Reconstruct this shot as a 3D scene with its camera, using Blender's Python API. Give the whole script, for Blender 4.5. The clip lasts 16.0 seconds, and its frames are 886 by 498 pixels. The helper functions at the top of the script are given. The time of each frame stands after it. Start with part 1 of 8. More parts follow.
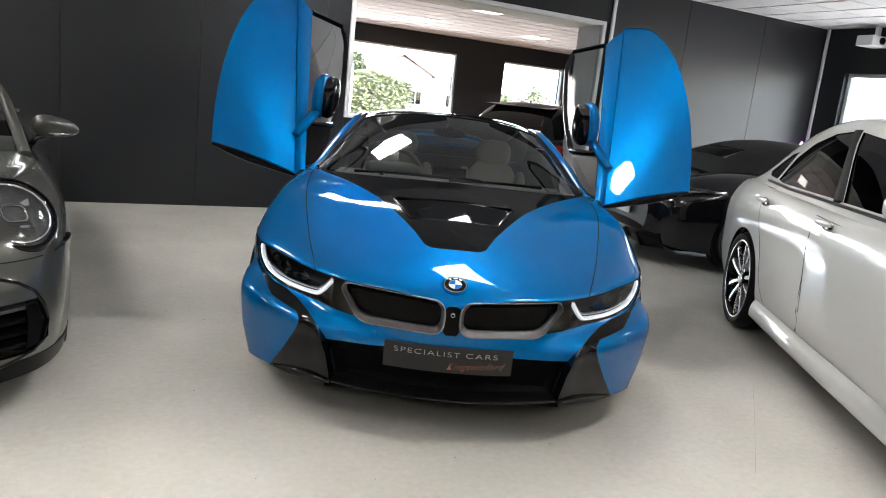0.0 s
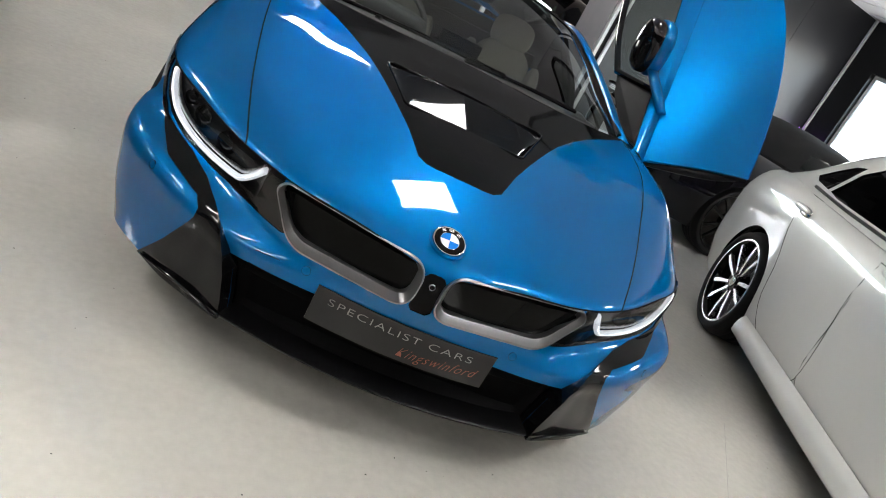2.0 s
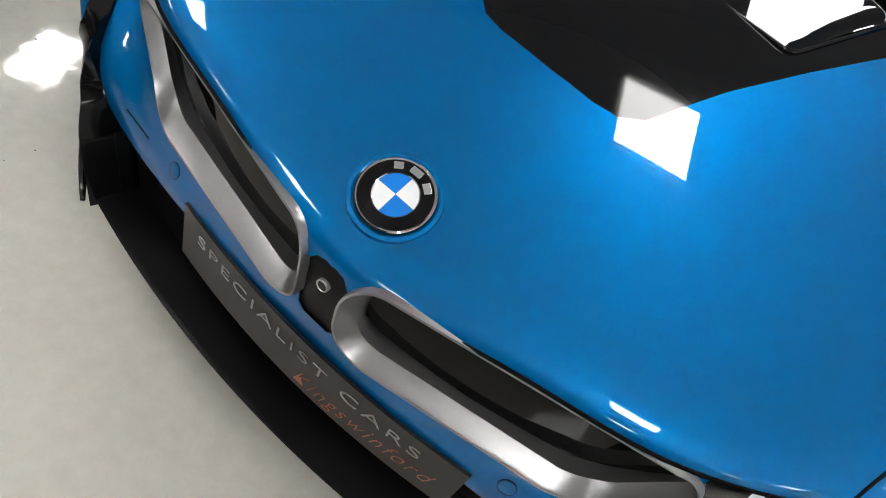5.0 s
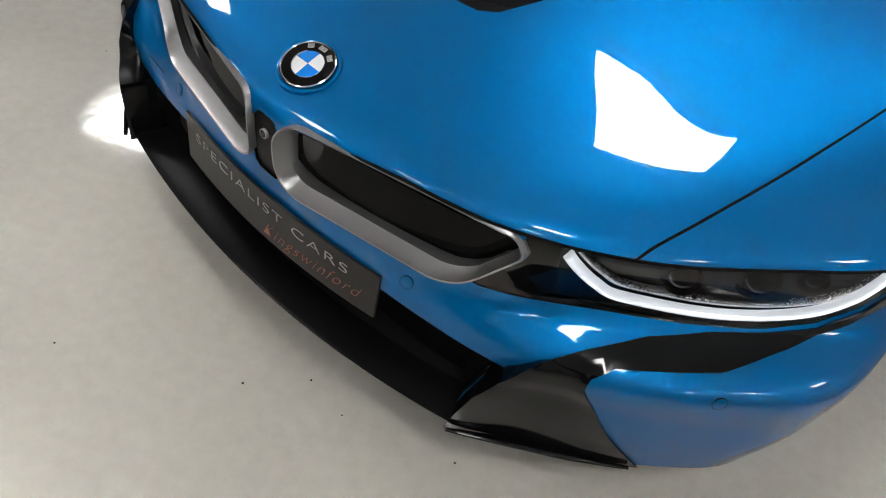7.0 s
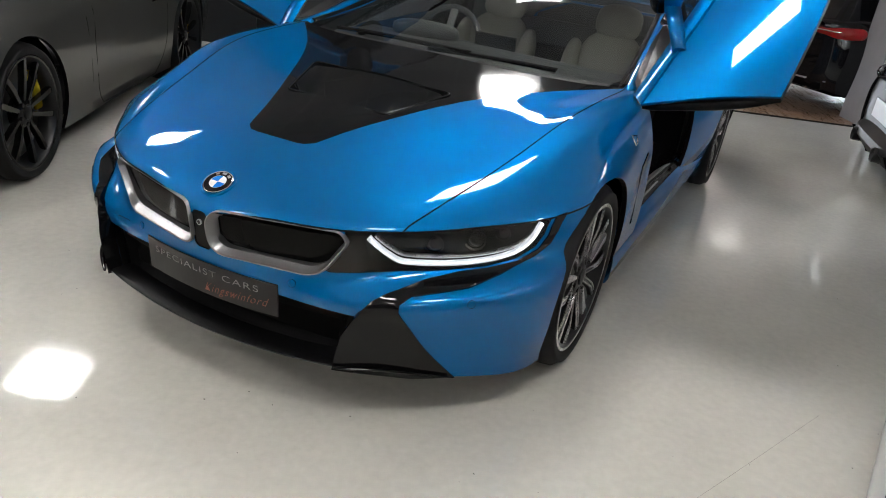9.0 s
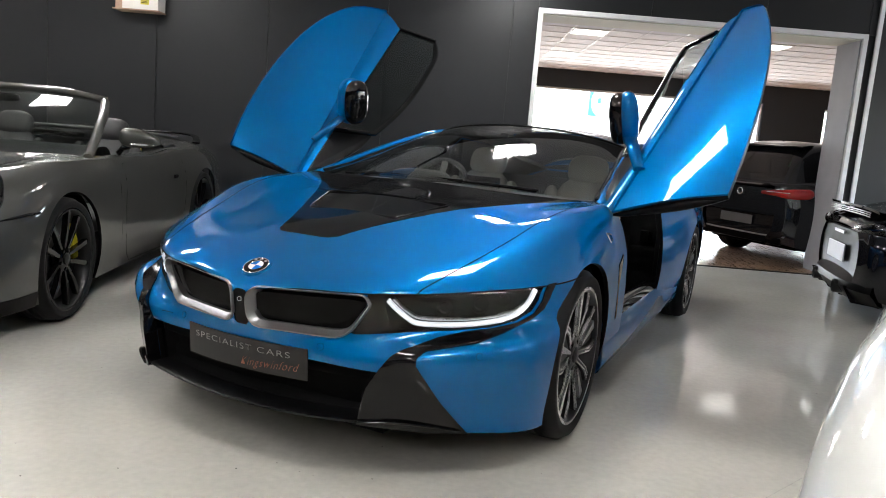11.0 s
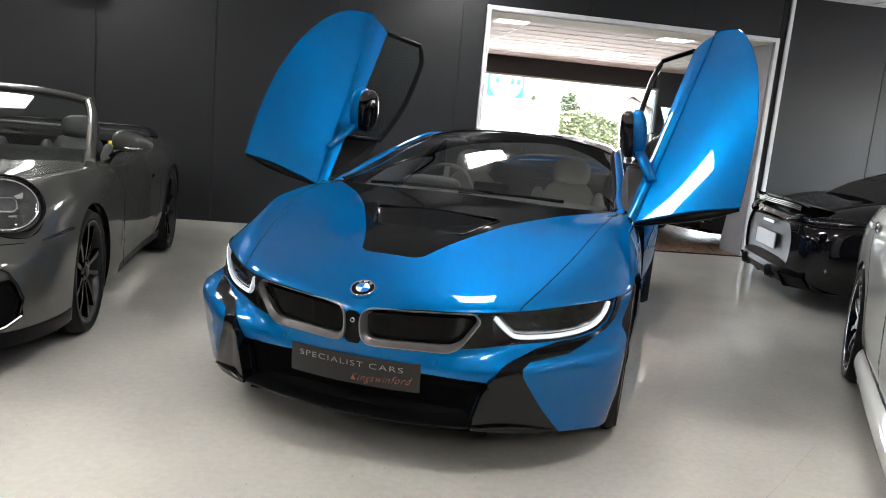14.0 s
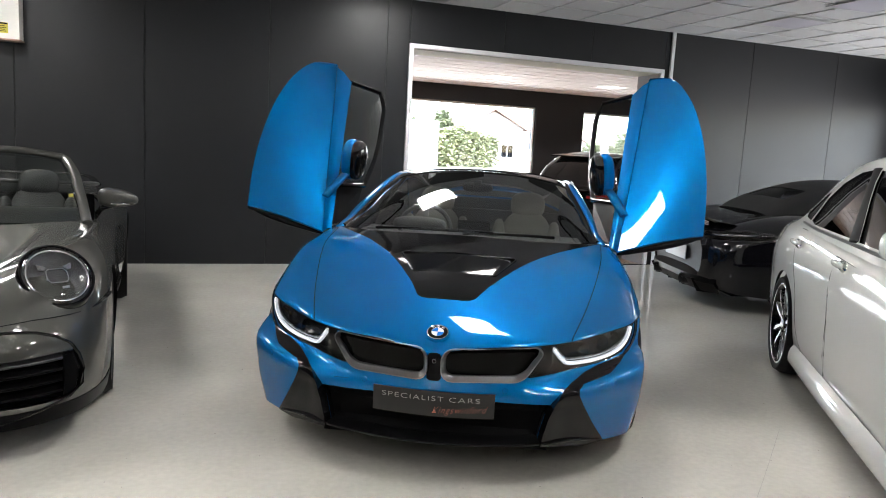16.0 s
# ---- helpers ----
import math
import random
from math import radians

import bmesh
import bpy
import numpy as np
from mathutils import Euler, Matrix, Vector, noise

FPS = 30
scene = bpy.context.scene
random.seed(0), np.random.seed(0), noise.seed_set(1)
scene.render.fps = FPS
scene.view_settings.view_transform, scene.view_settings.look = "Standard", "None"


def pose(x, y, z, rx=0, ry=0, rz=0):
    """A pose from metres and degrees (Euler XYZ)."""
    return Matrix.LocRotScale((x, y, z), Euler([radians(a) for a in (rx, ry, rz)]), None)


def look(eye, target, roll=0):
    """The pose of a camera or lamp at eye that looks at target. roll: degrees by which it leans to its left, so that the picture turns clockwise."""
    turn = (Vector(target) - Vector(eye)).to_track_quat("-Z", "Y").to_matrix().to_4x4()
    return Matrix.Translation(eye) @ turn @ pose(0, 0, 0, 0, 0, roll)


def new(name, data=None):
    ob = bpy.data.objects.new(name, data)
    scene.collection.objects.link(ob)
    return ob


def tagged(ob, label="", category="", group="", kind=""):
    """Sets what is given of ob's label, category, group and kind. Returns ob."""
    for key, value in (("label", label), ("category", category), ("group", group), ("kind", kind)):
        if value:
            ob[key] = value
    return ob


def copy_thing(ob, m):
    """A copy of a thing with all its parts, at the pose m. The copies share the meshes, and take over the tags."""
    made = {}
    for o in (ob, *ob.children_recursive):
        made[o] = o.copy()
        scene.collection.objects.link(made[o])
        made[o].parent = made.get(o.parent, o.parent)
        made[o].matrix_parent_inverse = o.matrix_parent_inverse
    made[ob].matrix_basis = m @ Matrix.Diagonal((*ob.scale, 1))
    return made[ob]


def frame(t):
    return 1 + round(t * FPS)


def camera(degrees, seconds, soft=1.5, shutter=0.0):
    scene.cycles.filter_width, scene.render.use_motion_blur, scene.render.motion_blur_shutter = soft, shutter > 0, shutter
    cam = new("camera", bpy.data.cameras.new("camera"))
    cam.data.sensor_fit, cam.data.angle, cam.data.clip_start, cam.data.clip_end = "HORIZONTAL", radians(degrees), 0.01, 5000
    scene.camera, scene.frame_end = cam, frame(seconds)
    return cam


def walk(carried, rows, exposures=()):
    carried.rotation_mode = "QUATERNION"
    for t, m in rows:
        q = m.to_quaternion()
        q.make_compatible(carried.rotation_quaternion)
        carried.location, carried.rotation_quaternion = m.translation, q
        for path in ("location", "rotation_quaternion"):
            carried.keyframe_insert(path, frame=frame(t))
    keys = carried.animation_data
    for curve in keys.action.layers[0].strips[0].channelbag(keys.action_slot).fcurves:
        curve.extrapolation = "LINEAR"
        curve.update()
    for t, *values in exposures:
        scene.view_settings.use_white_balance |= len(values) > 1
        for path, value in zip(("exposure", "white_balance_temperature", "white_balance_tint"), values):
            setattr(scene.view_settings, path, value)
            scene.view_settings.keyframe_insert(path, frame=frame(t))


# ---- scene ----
cam = camera(62.3, 16.0, 1.0)
PATH = [
    (0, (-0.098, -0.063, 1.384), (-0.076, 1.897, 0.989), 6.2),
    (0.5, (-0.197, 0.077, 1.363), (-0.113, 2.024, 0.914), 11.0),
    (1, (-0.291, 0.303, 1.351), (-0.123, 2.226, 0.826), 17.1),
    (1.5, (-0.371, 0.647, 1.354), (-0.103, 2.531, 0.737), 23.1),
    (2, (-0.327, 1.02, 1.304), (0.009, 2.866, 0.611), 27.9),
    (2.5, (-0.259, 1.446, 1.247), (0.123, 3.249, 0.47), 32.6),
    (3, (-0.18, 1.775, 1.199), (0.178, 3.531, 0.311), 36.5),
    (3.2, (-0.14, 1.872, 1.183), (0.186, 3.609, 0.248), 37.4),
    (5.3, (0.307, 2.245, 1.219), (-0.203, 3.549, -0.208), 28.1),
    (5.5, (0.345, 2.222, 1.217), (-0.205, 3.529, -0.194), 27.3),
    (6, (0.454, 2.229, 1.245), (-0.18, 3.448, -0.209), 23.6),
    (6.5, (0.578, 2.194, 1.281), (-0.103, 3.395, -0.166), 21.0),
    (7, (0.74, 2.068, 1.306), (0.013, 3.338, -0.058), 18.9),
    (7.5, (0.926, 1.92, 1.375), (0.199, 3.251, 0.07), 16.2),
    (8, (1.181, 1.721, 1.388), (0.415, 3.173, 0.245), 12.9),
    (8.5, (1.352, 1.484, 1.443), (0.592, 3.041, 0.444), 10.3),
    (9, (1.515, 1.268, 1.463), (0.701, 2.901, 0.643), 7.6),
    (9.5, (1.596, 1.108, 1.484), (0.779, 2.794, 0.784), 6.0),
    (10, (1.718, 1.01, 1.33), (0.827, 2.726, 0.82), 4.7),
    (12.3, (1.556, 0.68, 1.113), (0.687, 2.466, 0.88), 3.5),
    (12.5, (1.506, 0.655, 1.112), (0.659, 2.451, 0.875), 3.7),
    (13, (1.39, 0.573, 1.161), (0.613, 2.397, 0.893), 4.2),
    (13.5, (1.237, 0.474, 1.228), (0.545, 2.325, 0.917), 4.8),
    (14, (1.089, 0.342, 1.301), (0.477, 2.216, 0.962), 5.2),
    (14.5, (0.931, 0.175, 1.393), (0.403, 2.072, 1.043), 5.3),
    (15, (0.763, 0.031, 1.437), (0.322, 1.953, 1.107), 4.8),
    (15.5, (0.585, -0.105, 1.479), (0.234, 1.84, 1.17), 4.0),
    (16, (0.405, -0.227, 1.452), (0.14, 1.736, 1.175), 3.3),
]
walk(cam, [(t, look(eye, target, roll)) for t, eye, target, roll in PATH], exposures=((0.0, 2.04), (1.5, 2.0), (3.0, 2.05), (5.5, 1.86), (7.0, 1.76), (9.0, 1.9), (10.5, 2.05), (13.0, 2.11), (16.0, 2.05)))

# ---------------------------------------------------------------- world, lights, exposure
world = bpy.data.worlds.new("world")
scene.world = world
world.use_nodes = True
wn = world.node_tree.nodes
sky = wn.new("ShaderNodeTexSky")
sky.sky_type, sky.sun_disc = "NISHITA", False
sky.sun_elevation, sky.sun_rotation = radians(52), radians(165)
world.node_tree.links.new(sky.outputs[0], wn["Background"].inputs[0])
wn["Background"].inputs[1].default_value = 0.45
sun = new("sun", bpy.data.lights.new("sun", "SUN"))
sun.data.energy, sun.data.angle, sun.data.color = 5.0, radians(0.6), (1.0, 0.95, 0.87)
sun.matrix_world = look((0, 0, 30), (-6, 22, 0))
PANEL_GLOW = 13.0


# ---------------------------------------------------------------- materials
def nodes_of(name):
    m = bpy.data.materials.new(name)
    m.use_nodes = True
    n, l = m.node_tree.nodes, m.node_tree.links
    return m, n, l, n["Principled BSDF"]


def mat(name, base, rough=0.5, metal=0.0, vary=0.12, scale=6.0, fine=90.0, bump=0.0, coat=0.0, spread=0.06, stretch=(1, 1, 1), coat_rough=0.03):
    """A surface with variation at two scales in colour, roughness and relief."""
    m, n, l, b = nodes_of(name)
    tc, mp = n.new("ShaderNodeTexCoord"), n.new("ShaderNodeMapping")
    mp.inputs["Scale"].default_value = stretch
    l.new(tc.outputs["Object"], mp.inputs["Vector"])
    big, small = n.new("ShaderNodeTexNoise"), n.new("ShaderNodeTexNoise")
    big.inputs["Scale"].default_value, small.inputs["Scale"].default_value = scale, fine
    big.inputs["Detail"].default_value, small.inputs["Detail"].default_value = 6, 3
    for t in (big, small):
        l.new(mp.outputs[0], t.inputs["Vector"])
    add = n.new("ShaderNodeMath")
    add.operation = "MULTIPLY_ADD"
    add.inputs[1].default_value = 0.5
    l.new(small.outputs["Fac"], add.inputs[0])
    l.new(big.outputs["Fac"], add.inputs[2])
    ramp = n.new("ShaderNodeValToRGB")
    ramp.color_ramp.elements[0].position, ramp.color_ramp.elements[1].position = 0.45, 1.05
    c = Vector(base)
    ramp.color_ramp.elements[0].color = (*(c * (1 - vary)), 1)
    ramp.color_ramp.elements[1].color = (*(c * (1 + vary)), 1)
    l.new(add.outputs[0], ramp.inputs[0])
    l.new(ramp.outputs[0], b.inputs["Base Color"])
    mr = n.new("ShaderNodeMapRange")
    mr.inputs["From Min"].default_value, mr.inputs["From Max"].default_value = 0.3, 1.1
    mr.inputs["To Min"].default_value, mr.inputs["To Max"].default_value = max(rough - spread, 0.0), rough + spread
    l.new(add.outputs[0], mr.inputs["Value"])
    l.new(mr.outputs[0], b.inputs["Roughness"])
    b.inputs["Metallic"].default_value = metal
    b.inputs["Coat Weight"].default_value, b.inputs["Coat Roughness"].default_value = coat, coat_rough
    if bump:
        bp = n.new("ShaderNodeBump")
        bp.inputs["Strength"].default_value, bp.inputs["Distance"].default_value = bump, 0.004
        l.new(add.outputs[0], bp.inputs["Height"])
        l.new(bp.outputs[0], b.inputs["Normal"])
    return m


def paint(name, base, metal=0.0, rough=0.35, flake=0.0, coat=1.0, coat_ior=1.5):
    """Car paint: flakes under a clear coat."""
    m, n, l, b = nodes_of(name)
    tc, fl = n.new("ShaderNodeTexCoord"), n.new("ShaderNodeTexNoise")
    fl.inputs["Scale"].default_value, fl.inputs["Detail"].default_value = 900, 2
    l.new(tc.outputs["Object"], fl.inputs["Vector"])
    ramp = n.new("ShaderNodeValToRGB")
    c = Vector(base)
    ramp.color_ramp.elements[0].position, ramp.color_ramp.elements[1].position = 0.3, 0.7
    ramp.color_ramp.elements[0].color = (*(c * (1 - flake)), 1)
    ramp.color_ramp.elements[1].color = (*(c * (1 + flake)), 1)
    l.new(fl.outputs["Fac"], ramp.inputs[0])
    l.new(ramp.outputs[0], b.inputs["Base Color"])
    b.inputs["Metallic"].default_value, b.inputs["Roughness"].default_value = metal, rough
    b.inputs["Coat Weight"].default_value, b.inputs["Coat Roughness"].default_value = coat, 0.015
    b.inputs["Coat IOR"].default_value = coat_ior
    b.inputs["Specular IOR Level"].default_value = 0.0
    return m


def pane(name, tint, clear):
    """Thin glass: see-through by the tint, mirror-like by its gloss."""
    m, n, l, b = nodes_of(name)
    tr, gl, mix, fr = n.new("ShaderNodeBsdfTransparent"), n.new("ShaderNodeBsdfGlossy"), n.new("ShaderNodeMixShader"), n.new("ShaderNodeFresnel")
    tr.inputs[0].default_value, gl.inputs[0].default_value = (*tint, 1), (1, 1, 1, 1)
    gl.inputs["Roughness"].default_value, fr.inputs["IOR"].default_value = 0.0, clear
    l.new(fr.outputs[0], mix.inputs[0]), l.new(tr.outputs[0], mix.inputs[1]), l.new(gl.outputs[0], mix.inputs[2])
    l.new(mix.outputs[0], n["Material Output"].inputs["Surface"])
    return m


def glow(name, colour, strength):
    m, n, l, b = nodes_of(name)
    b.inputs["Base Color"].default_value = (*colour, 1)
    b.inputs["Emission Color"].default_value, b.inputs["Emission Strength"].default_value = (*colour, 1), strength
    return m


M_FLOOR = mat("floor_resin", (0.56, 0.54, 0.49), 0.060, vary=0.12, scale=1.3, fine=30, bump=0.20, spread=0.05)
M_FLOOR.node_tree.nodes["Principled BSDF"].inputs["Specular IOR Level"].default_value = 0.46
M_WALL = mat("charcoal_panel", (0.0118, 0.0125, 0.0145), 0.42, vary=0.1, scale=1.5, fine=160, bump=0.05, spread=0.05)
M_WALL.node_tree.nodes["Principled BSDF"].inputs["Specular IOR Level"].default_value = 0.35
M_WALL_DARK = mat("joint_black", (0.012, 0.012, 0.014), 0.6)
M_TRIM = mat("white_trim", (0.74, 0.74, 0.75), 0.35, vary=0.05)
M_PLASTER = mat("plaster_grey", (0.42, 0.42, 0.45), 0.7, vary=0.06, bump=0.1)
M_SOFFIT = mat("soffit_paint", (0.62, 0.62, 0.52), 0.7, vary=0.05)
M_TILE = mat("ceiling_tile", (0.66, 0.66, 0.67), 0.9, vary=0.04, scale=0.9, fine=240, bump=0.25)
M_BAR = mat("ceiling_bar", (0.72, 0.72, 0.73), 0.5, vary=0.03)
M_UNLIT = mat("unlit_diffuser", (0.62, 0.60, 0.68), 0.35, vary=0.03)
M_DIFFUSER = glow("led_diffuser", (1.0, 0.985, 0.96), PANEL_GLOW)
M_DIFFUSER_DIM = glow("dim_led_diffuser", (1.0, 0.985, 0.93), PANEL_GLOW / 14)
M_STEEL = mat("brushed_steel", (0.55, 0.55, 0.56), 0.3, metal=1.0, vary=0.05)
M_FRAME = mat("window_frame_white", (0.75, 0.75, 0.76), 0.4, vary=0.04)
M_PANE = pane("window_pane", (0.96, 0.97, 0.97), 1.25)

# ---------------------------------------------------------------- mesh helpers
def box(bm, x0, x1, y0, y1, z0, z1, bevel=0.0, m=None, slot=0):
    """A box added to bm, its edges rounded by bevel, turned by the matrix m."""
    made = bmesh.ops.create_cube(bm, size=1)["verts"]
    bmesh.ops.transform(bm, matrix=Matrix.Translation(((x0 + x1) / 2, (y0 + y1) / 2, (z0 + z1) / 2)) @ Matrix.Diagonal((x1 - x0, y1 - y0, z1 - z0, 1)), verts=made)
    faces = list({f for v in made for f in v.link_faces})
    if bevel:
        out = bmesh.ops.bevel(bm, geom=list({e for v in made for e in v.link_edges}), offset=bevel, segments=2, affect="EDGES", profile=0.5)
        faces = out["faces"] + [f for f in faces if f.is_valid]
        made = list({v for f in faces for v in f.verts})
    for f in faces:
        f.material_index = slot
    if m is not None:
        bmesh.ops.transform(bm, matrix=m, verts=made)
    return made


def mesh_of(name, bm, materials, smooth=0.0):
    me = bpy.data.meshes.new(name)
    bm.normal_update()
    bm.to_mesh(me)
    bm.free()
    for m in materials if isinstance(materials, (list, tuple)) else [materials]:
        me.materials.append(m)
    if smooth:
        me.polygons.foreach_set("use_smooth", [True] * len(me.polygons))
        me.set_sharp_from_angle(angle=radians(smooth))
    return me


def part(name, bm, materials, parent=None, label="", smooth=0.0, at=None):
    """Links a bmesh as one mesh object, under a thing or a part."""
    ob = new(name, mesh_of(name, bm, materials, smooth))
    if parent is not None:
        ob.parent = parent
    if at is not None:
        ob.matrix_basis = at
    return tagged(ob, label)


def thing(name, at, label, category, group="", kind=""):
    ob = new(name)
    ob.empty_display_size = 0.1
    ob.matrix_basis = at
    return tagged(ob, label, category, group, kind)


# ---------------------------------------------------------------- the showroom
ROOM = pose(-4.15, 7.0, 0, 0, 0, 27)
H = 3.12
S0, S1, Q0 = -9.0, 11.1, -13.0
OP0, OP1, OPT, SILL, SILL_END, THICK = 3.25, 6.67, 2.575, 1.13, 5.0, 0.5
FAR_Q, FAR_S0, FAR_S1 = 10.5, -3.0, 16.0


def structure(name, bm, materials, label, category, smooth=0.0):
    ob = part(name, bm, materials, None, label, smooth, ROOM)
    return tagged(ob, "", category, "", "structure")


bm = bmesh.new()
box(bm, S0 - 0.3, S1 + 0.3, Q0 - 0.3, 0.0, -0.12, 0.0)
floor = structure("floor", bm, M_FLOOR, "pale grey glossy poured resin showroom floor", "floor")
bm = bmesh.new()
box(bm, FAR_S0 - 0.3, FAR_S1 + 0.3, 0.0, FAR_Q + 0.3, -0.12, -0.004)
structure("floor_far_room", bm, M_WALL_DARK, "dark subfloor under the boards of the far room", "floor")

bm = bmesh.new()
box(bm, S0 - 0.3, OP0, 0.014, THICK, 0, H)
box(bm, OP0, OP1, 0.014, THICK, OPT, H)
box(bm, OP0, SILL_END, 0.014, THICK, 0, SILL)
box(bm, OP1, S1 + 0.3, 0.014, THICK, 0, H)
wall_north = structure("wall_north", bm, M_WALL_DARK, "dark charcoal panelled wall with a wide opening", "wall")
bm = bmesh.new()
box(bm, OP1 - 0.012, OP1 - 0.001, 0.02, THICK, 0, OPT)
structure("reveal", bm, M_PLASTER, "pale grey side of the wide opening", "reveal")
bm = bmesh.new()
box(bm, OP0, OP1 - 0.014, 0.02, THICK, OPT - 0.012, OPT - 0.001)
structure("soffit", bm, M_SOFFIT, "cream painted underside of the wide opening", "soffit")
for a, b_, c, e in ((OP0 - 0.05, OP0, SILL - 0.05, OPT + 0.05), (OP0, OP1, OPT, OPT + 0.05), (OP1, OP1 + 0.05, 0, OPT + 0.05), (OP0, SILL_END, SILL - 0.05, SILL), (SILL_END, SILL_END + 0.05, 0, SILL)):
    bm = bmesh.new()
    box(bm, a, b_, -0.022, 0.03, c, e, 0.003)
    structure("trim", bm, M_TRIM, "white painted edge trim round the wide opening", "trim")
bm = bmesh.new()
box(bm, 6.80, 6.845, -0.03, 0.0, 0, H, 0.003)
structure("trim", bm, M_TRIM, "white vertical joint strip on the panelled wall", "trim")
bm = bmesh.new()
box(bm, S1 - 0.06, S1 - 0.02, -0.05, -0.012, 0, H, 0.003)
structure("trim", bm, M_TRIM, "white vertical corner strip on the panelled wall", "trim")

# side wall with its window, and the two walls behind the camera
WQ0, WQ1, WZ0, WZ1 = -5.6, -0.42, 0.55, 2.45
bm = bmesh.new()
box(bm, S1, S1 + 0.25, Q0 - 0.3, WQ0, 0, H)
box(bm, S1, S1 + 0.25, WQ1, 0.0, 0, H)
box(bm, S1, S1 + 0.25, WQ0, WQ1, WZ1, H)
box(bm, S1, S1 + 0.25, WQ0, WQ1, 0, WZ0)
wall_east = structure("wall_east", bm, M_WALL, "dark charcoal wall with a shop window", "wall")
bm = bmesh.new()
box(bm, S0 - 0.25, S0, Q0 - 0.3, 0, 0, H)
wall_west = structure("wall_west", bm, M_WALL, "dark charcoal end wall of the showroom", "wall")
bm = bmesh.new()
box(bm, S0 - 0.25, S1 + 0.25, Q0 - 0.3, Q0, 0, H)
wall_south = structure("wall_south", bm, M_WALL, "dark charcoal wall behind the cars", "wall")


def window(name, m, w, h, bars, label):
    """A shop window lying in x (width) and z (height) of m."""
    ob = tagged(thing(name, m, label, "window"), kind="structure")
    bm = bmesh.new()
    for a in (0, w - 0.05):
        box(bm, a, a + 0.05, 0.02, 0.09, 0, h, 0.004)
    for z in (0, h - 0.05):
        box(bm, 0.05, w - 0.05, 0.02, 0.09, z, z + 0.05, 0.004)
    for k in range(1, bars):
        x = w * k / bars
        box(bm, x - 0.025, x + 0.025, 0.02, 0.09, 0.05, h - 0.05, 0.004)
    part("window_frame", bm, M_FRAME, ob)
    for k in range(bars):
        bm = bmesh.new()
        box(bm, w * k / bars + 0.026, w * (k + 1) / bars - 0.026, 0.05, 0.056, 0.051, h - 0.051)
        g = part("pane", bm, M_PANE, ob)
        g.visible_shadow = False
    return ob


window("window_1", ROOM @ pose(S1 + 0.08, WQ1, WZ0, 0, 0, -90), WQ1 - WQ0, WZ1 - WZ0, 3, "wide white-framed shop window in the charcoal side wall")

# far room
FW = ((2.2, 9.98, 0.75, 2.68), (11.5, 13.6, 0.95, 2.66))
bm = bmesh.new()
box(bm, FAR_S0, FW[0][0], FAR_Q, FAR_Q + 0.3, 0, H)
box(bm, FW[0][1], FW[1][0], FAR_Q, FAR_Q + 0.3, 0, H)
box(bm, FW[1][1], FAR_S1, FAR_Q, FAR_Q + 0.3, 0, H)
for a, b_, c, e in FW:
    box(bm, a, b_, FAR_Q, FAR_Q + 0.3, e, H)
    box(bm, a, b_, FAR_Q, FAR_Q + 0.3, 0, c)
structure("wall_far", bm, M_WALL, "dark charcoal window wall of the far room", "wall")
bm = bmesh.new()
box(bm, FAR_S0 - 0.3, FAR_S0, THICK, FAR_Q + 0.3, 0, H)
structure("wall_far_west", bm, M_WALL, "charcoal side wall of the far room", "wall")
bm = bmesh.new()
box(bm, FAR_S1, FAR_S1 + 0.3, THICK, FAR_Q + 0.3, 0, H)
structure("wall_far_east", bm, M_WALL, "charcoal side wall of the far room", "wall")
bm = bmesh.new()
box(bm, S1 + 0.31, FAR_S1 + 0.3, 0.2, THICK, 0, H)
wall_far_south = structure("wall_far_south", bm, M_FRAME, "white boarded outer wall of the far room", "wall")
bm = bmesh.new()
box(bm, S1 + 0.31, FAR_S1 + 0.3, 0.0, 0.034, 0.006, 0.136, 0.003)
clad_mesh = mesh_of("board", bm, M_FRAME)
for k in range(22):
    ob = new("board", clad_mesh)
    ob.parent, ob.matrix_basis = wall_far_south, Matrix.Translation((0, 0.166, 0.14 * k))
for i, (a, b_, c, e) in enumerate(FW):
    window("window_%d" % (i + 2), ROOM @ pose(a, FAR_Q + 0.05, c), b_ - a, e - c, 1, "wide white-framed shop window of the far room")


def ceiling(name, s0, s1, q0, q1, label):
    bm = bmesh.new()
    box(bm, s0, s1, q0, q1, H + 0.006, H + 0.12)
    s = math.floor(s0 / 0.6) * 0.6
    while s < s1:
        if s > s0:
            box(bm, s - 0.012, s + 0.012, q0, q1, H - 0.004, H + 0.004, slot=1)
        s += 0.6
    q = math.floor(q0 / 0.6) * 0.6
    while q < q1:
        if q > q0:
            box(bm, s0, s1, q - 0.0119, q + 0.0119, H - 0.0045, H + 0.003, slot=1)
        q += 0.6
    return structure(name, bm, [M_TILE, M_BAR], label, "ceiling")


ceiling("ceiling", S0 - 0.3, S1 + 0.25, Q0 - 0.3, 0.0, "white suspended ceiling of square mineral tiles")
ceiling("ceiling_far_room", FAR_S0 - 0.3, FAR_S1 + 0.3, 0.0, FAR_Q + 0.3, "white suspended tile ceiling of the far room")


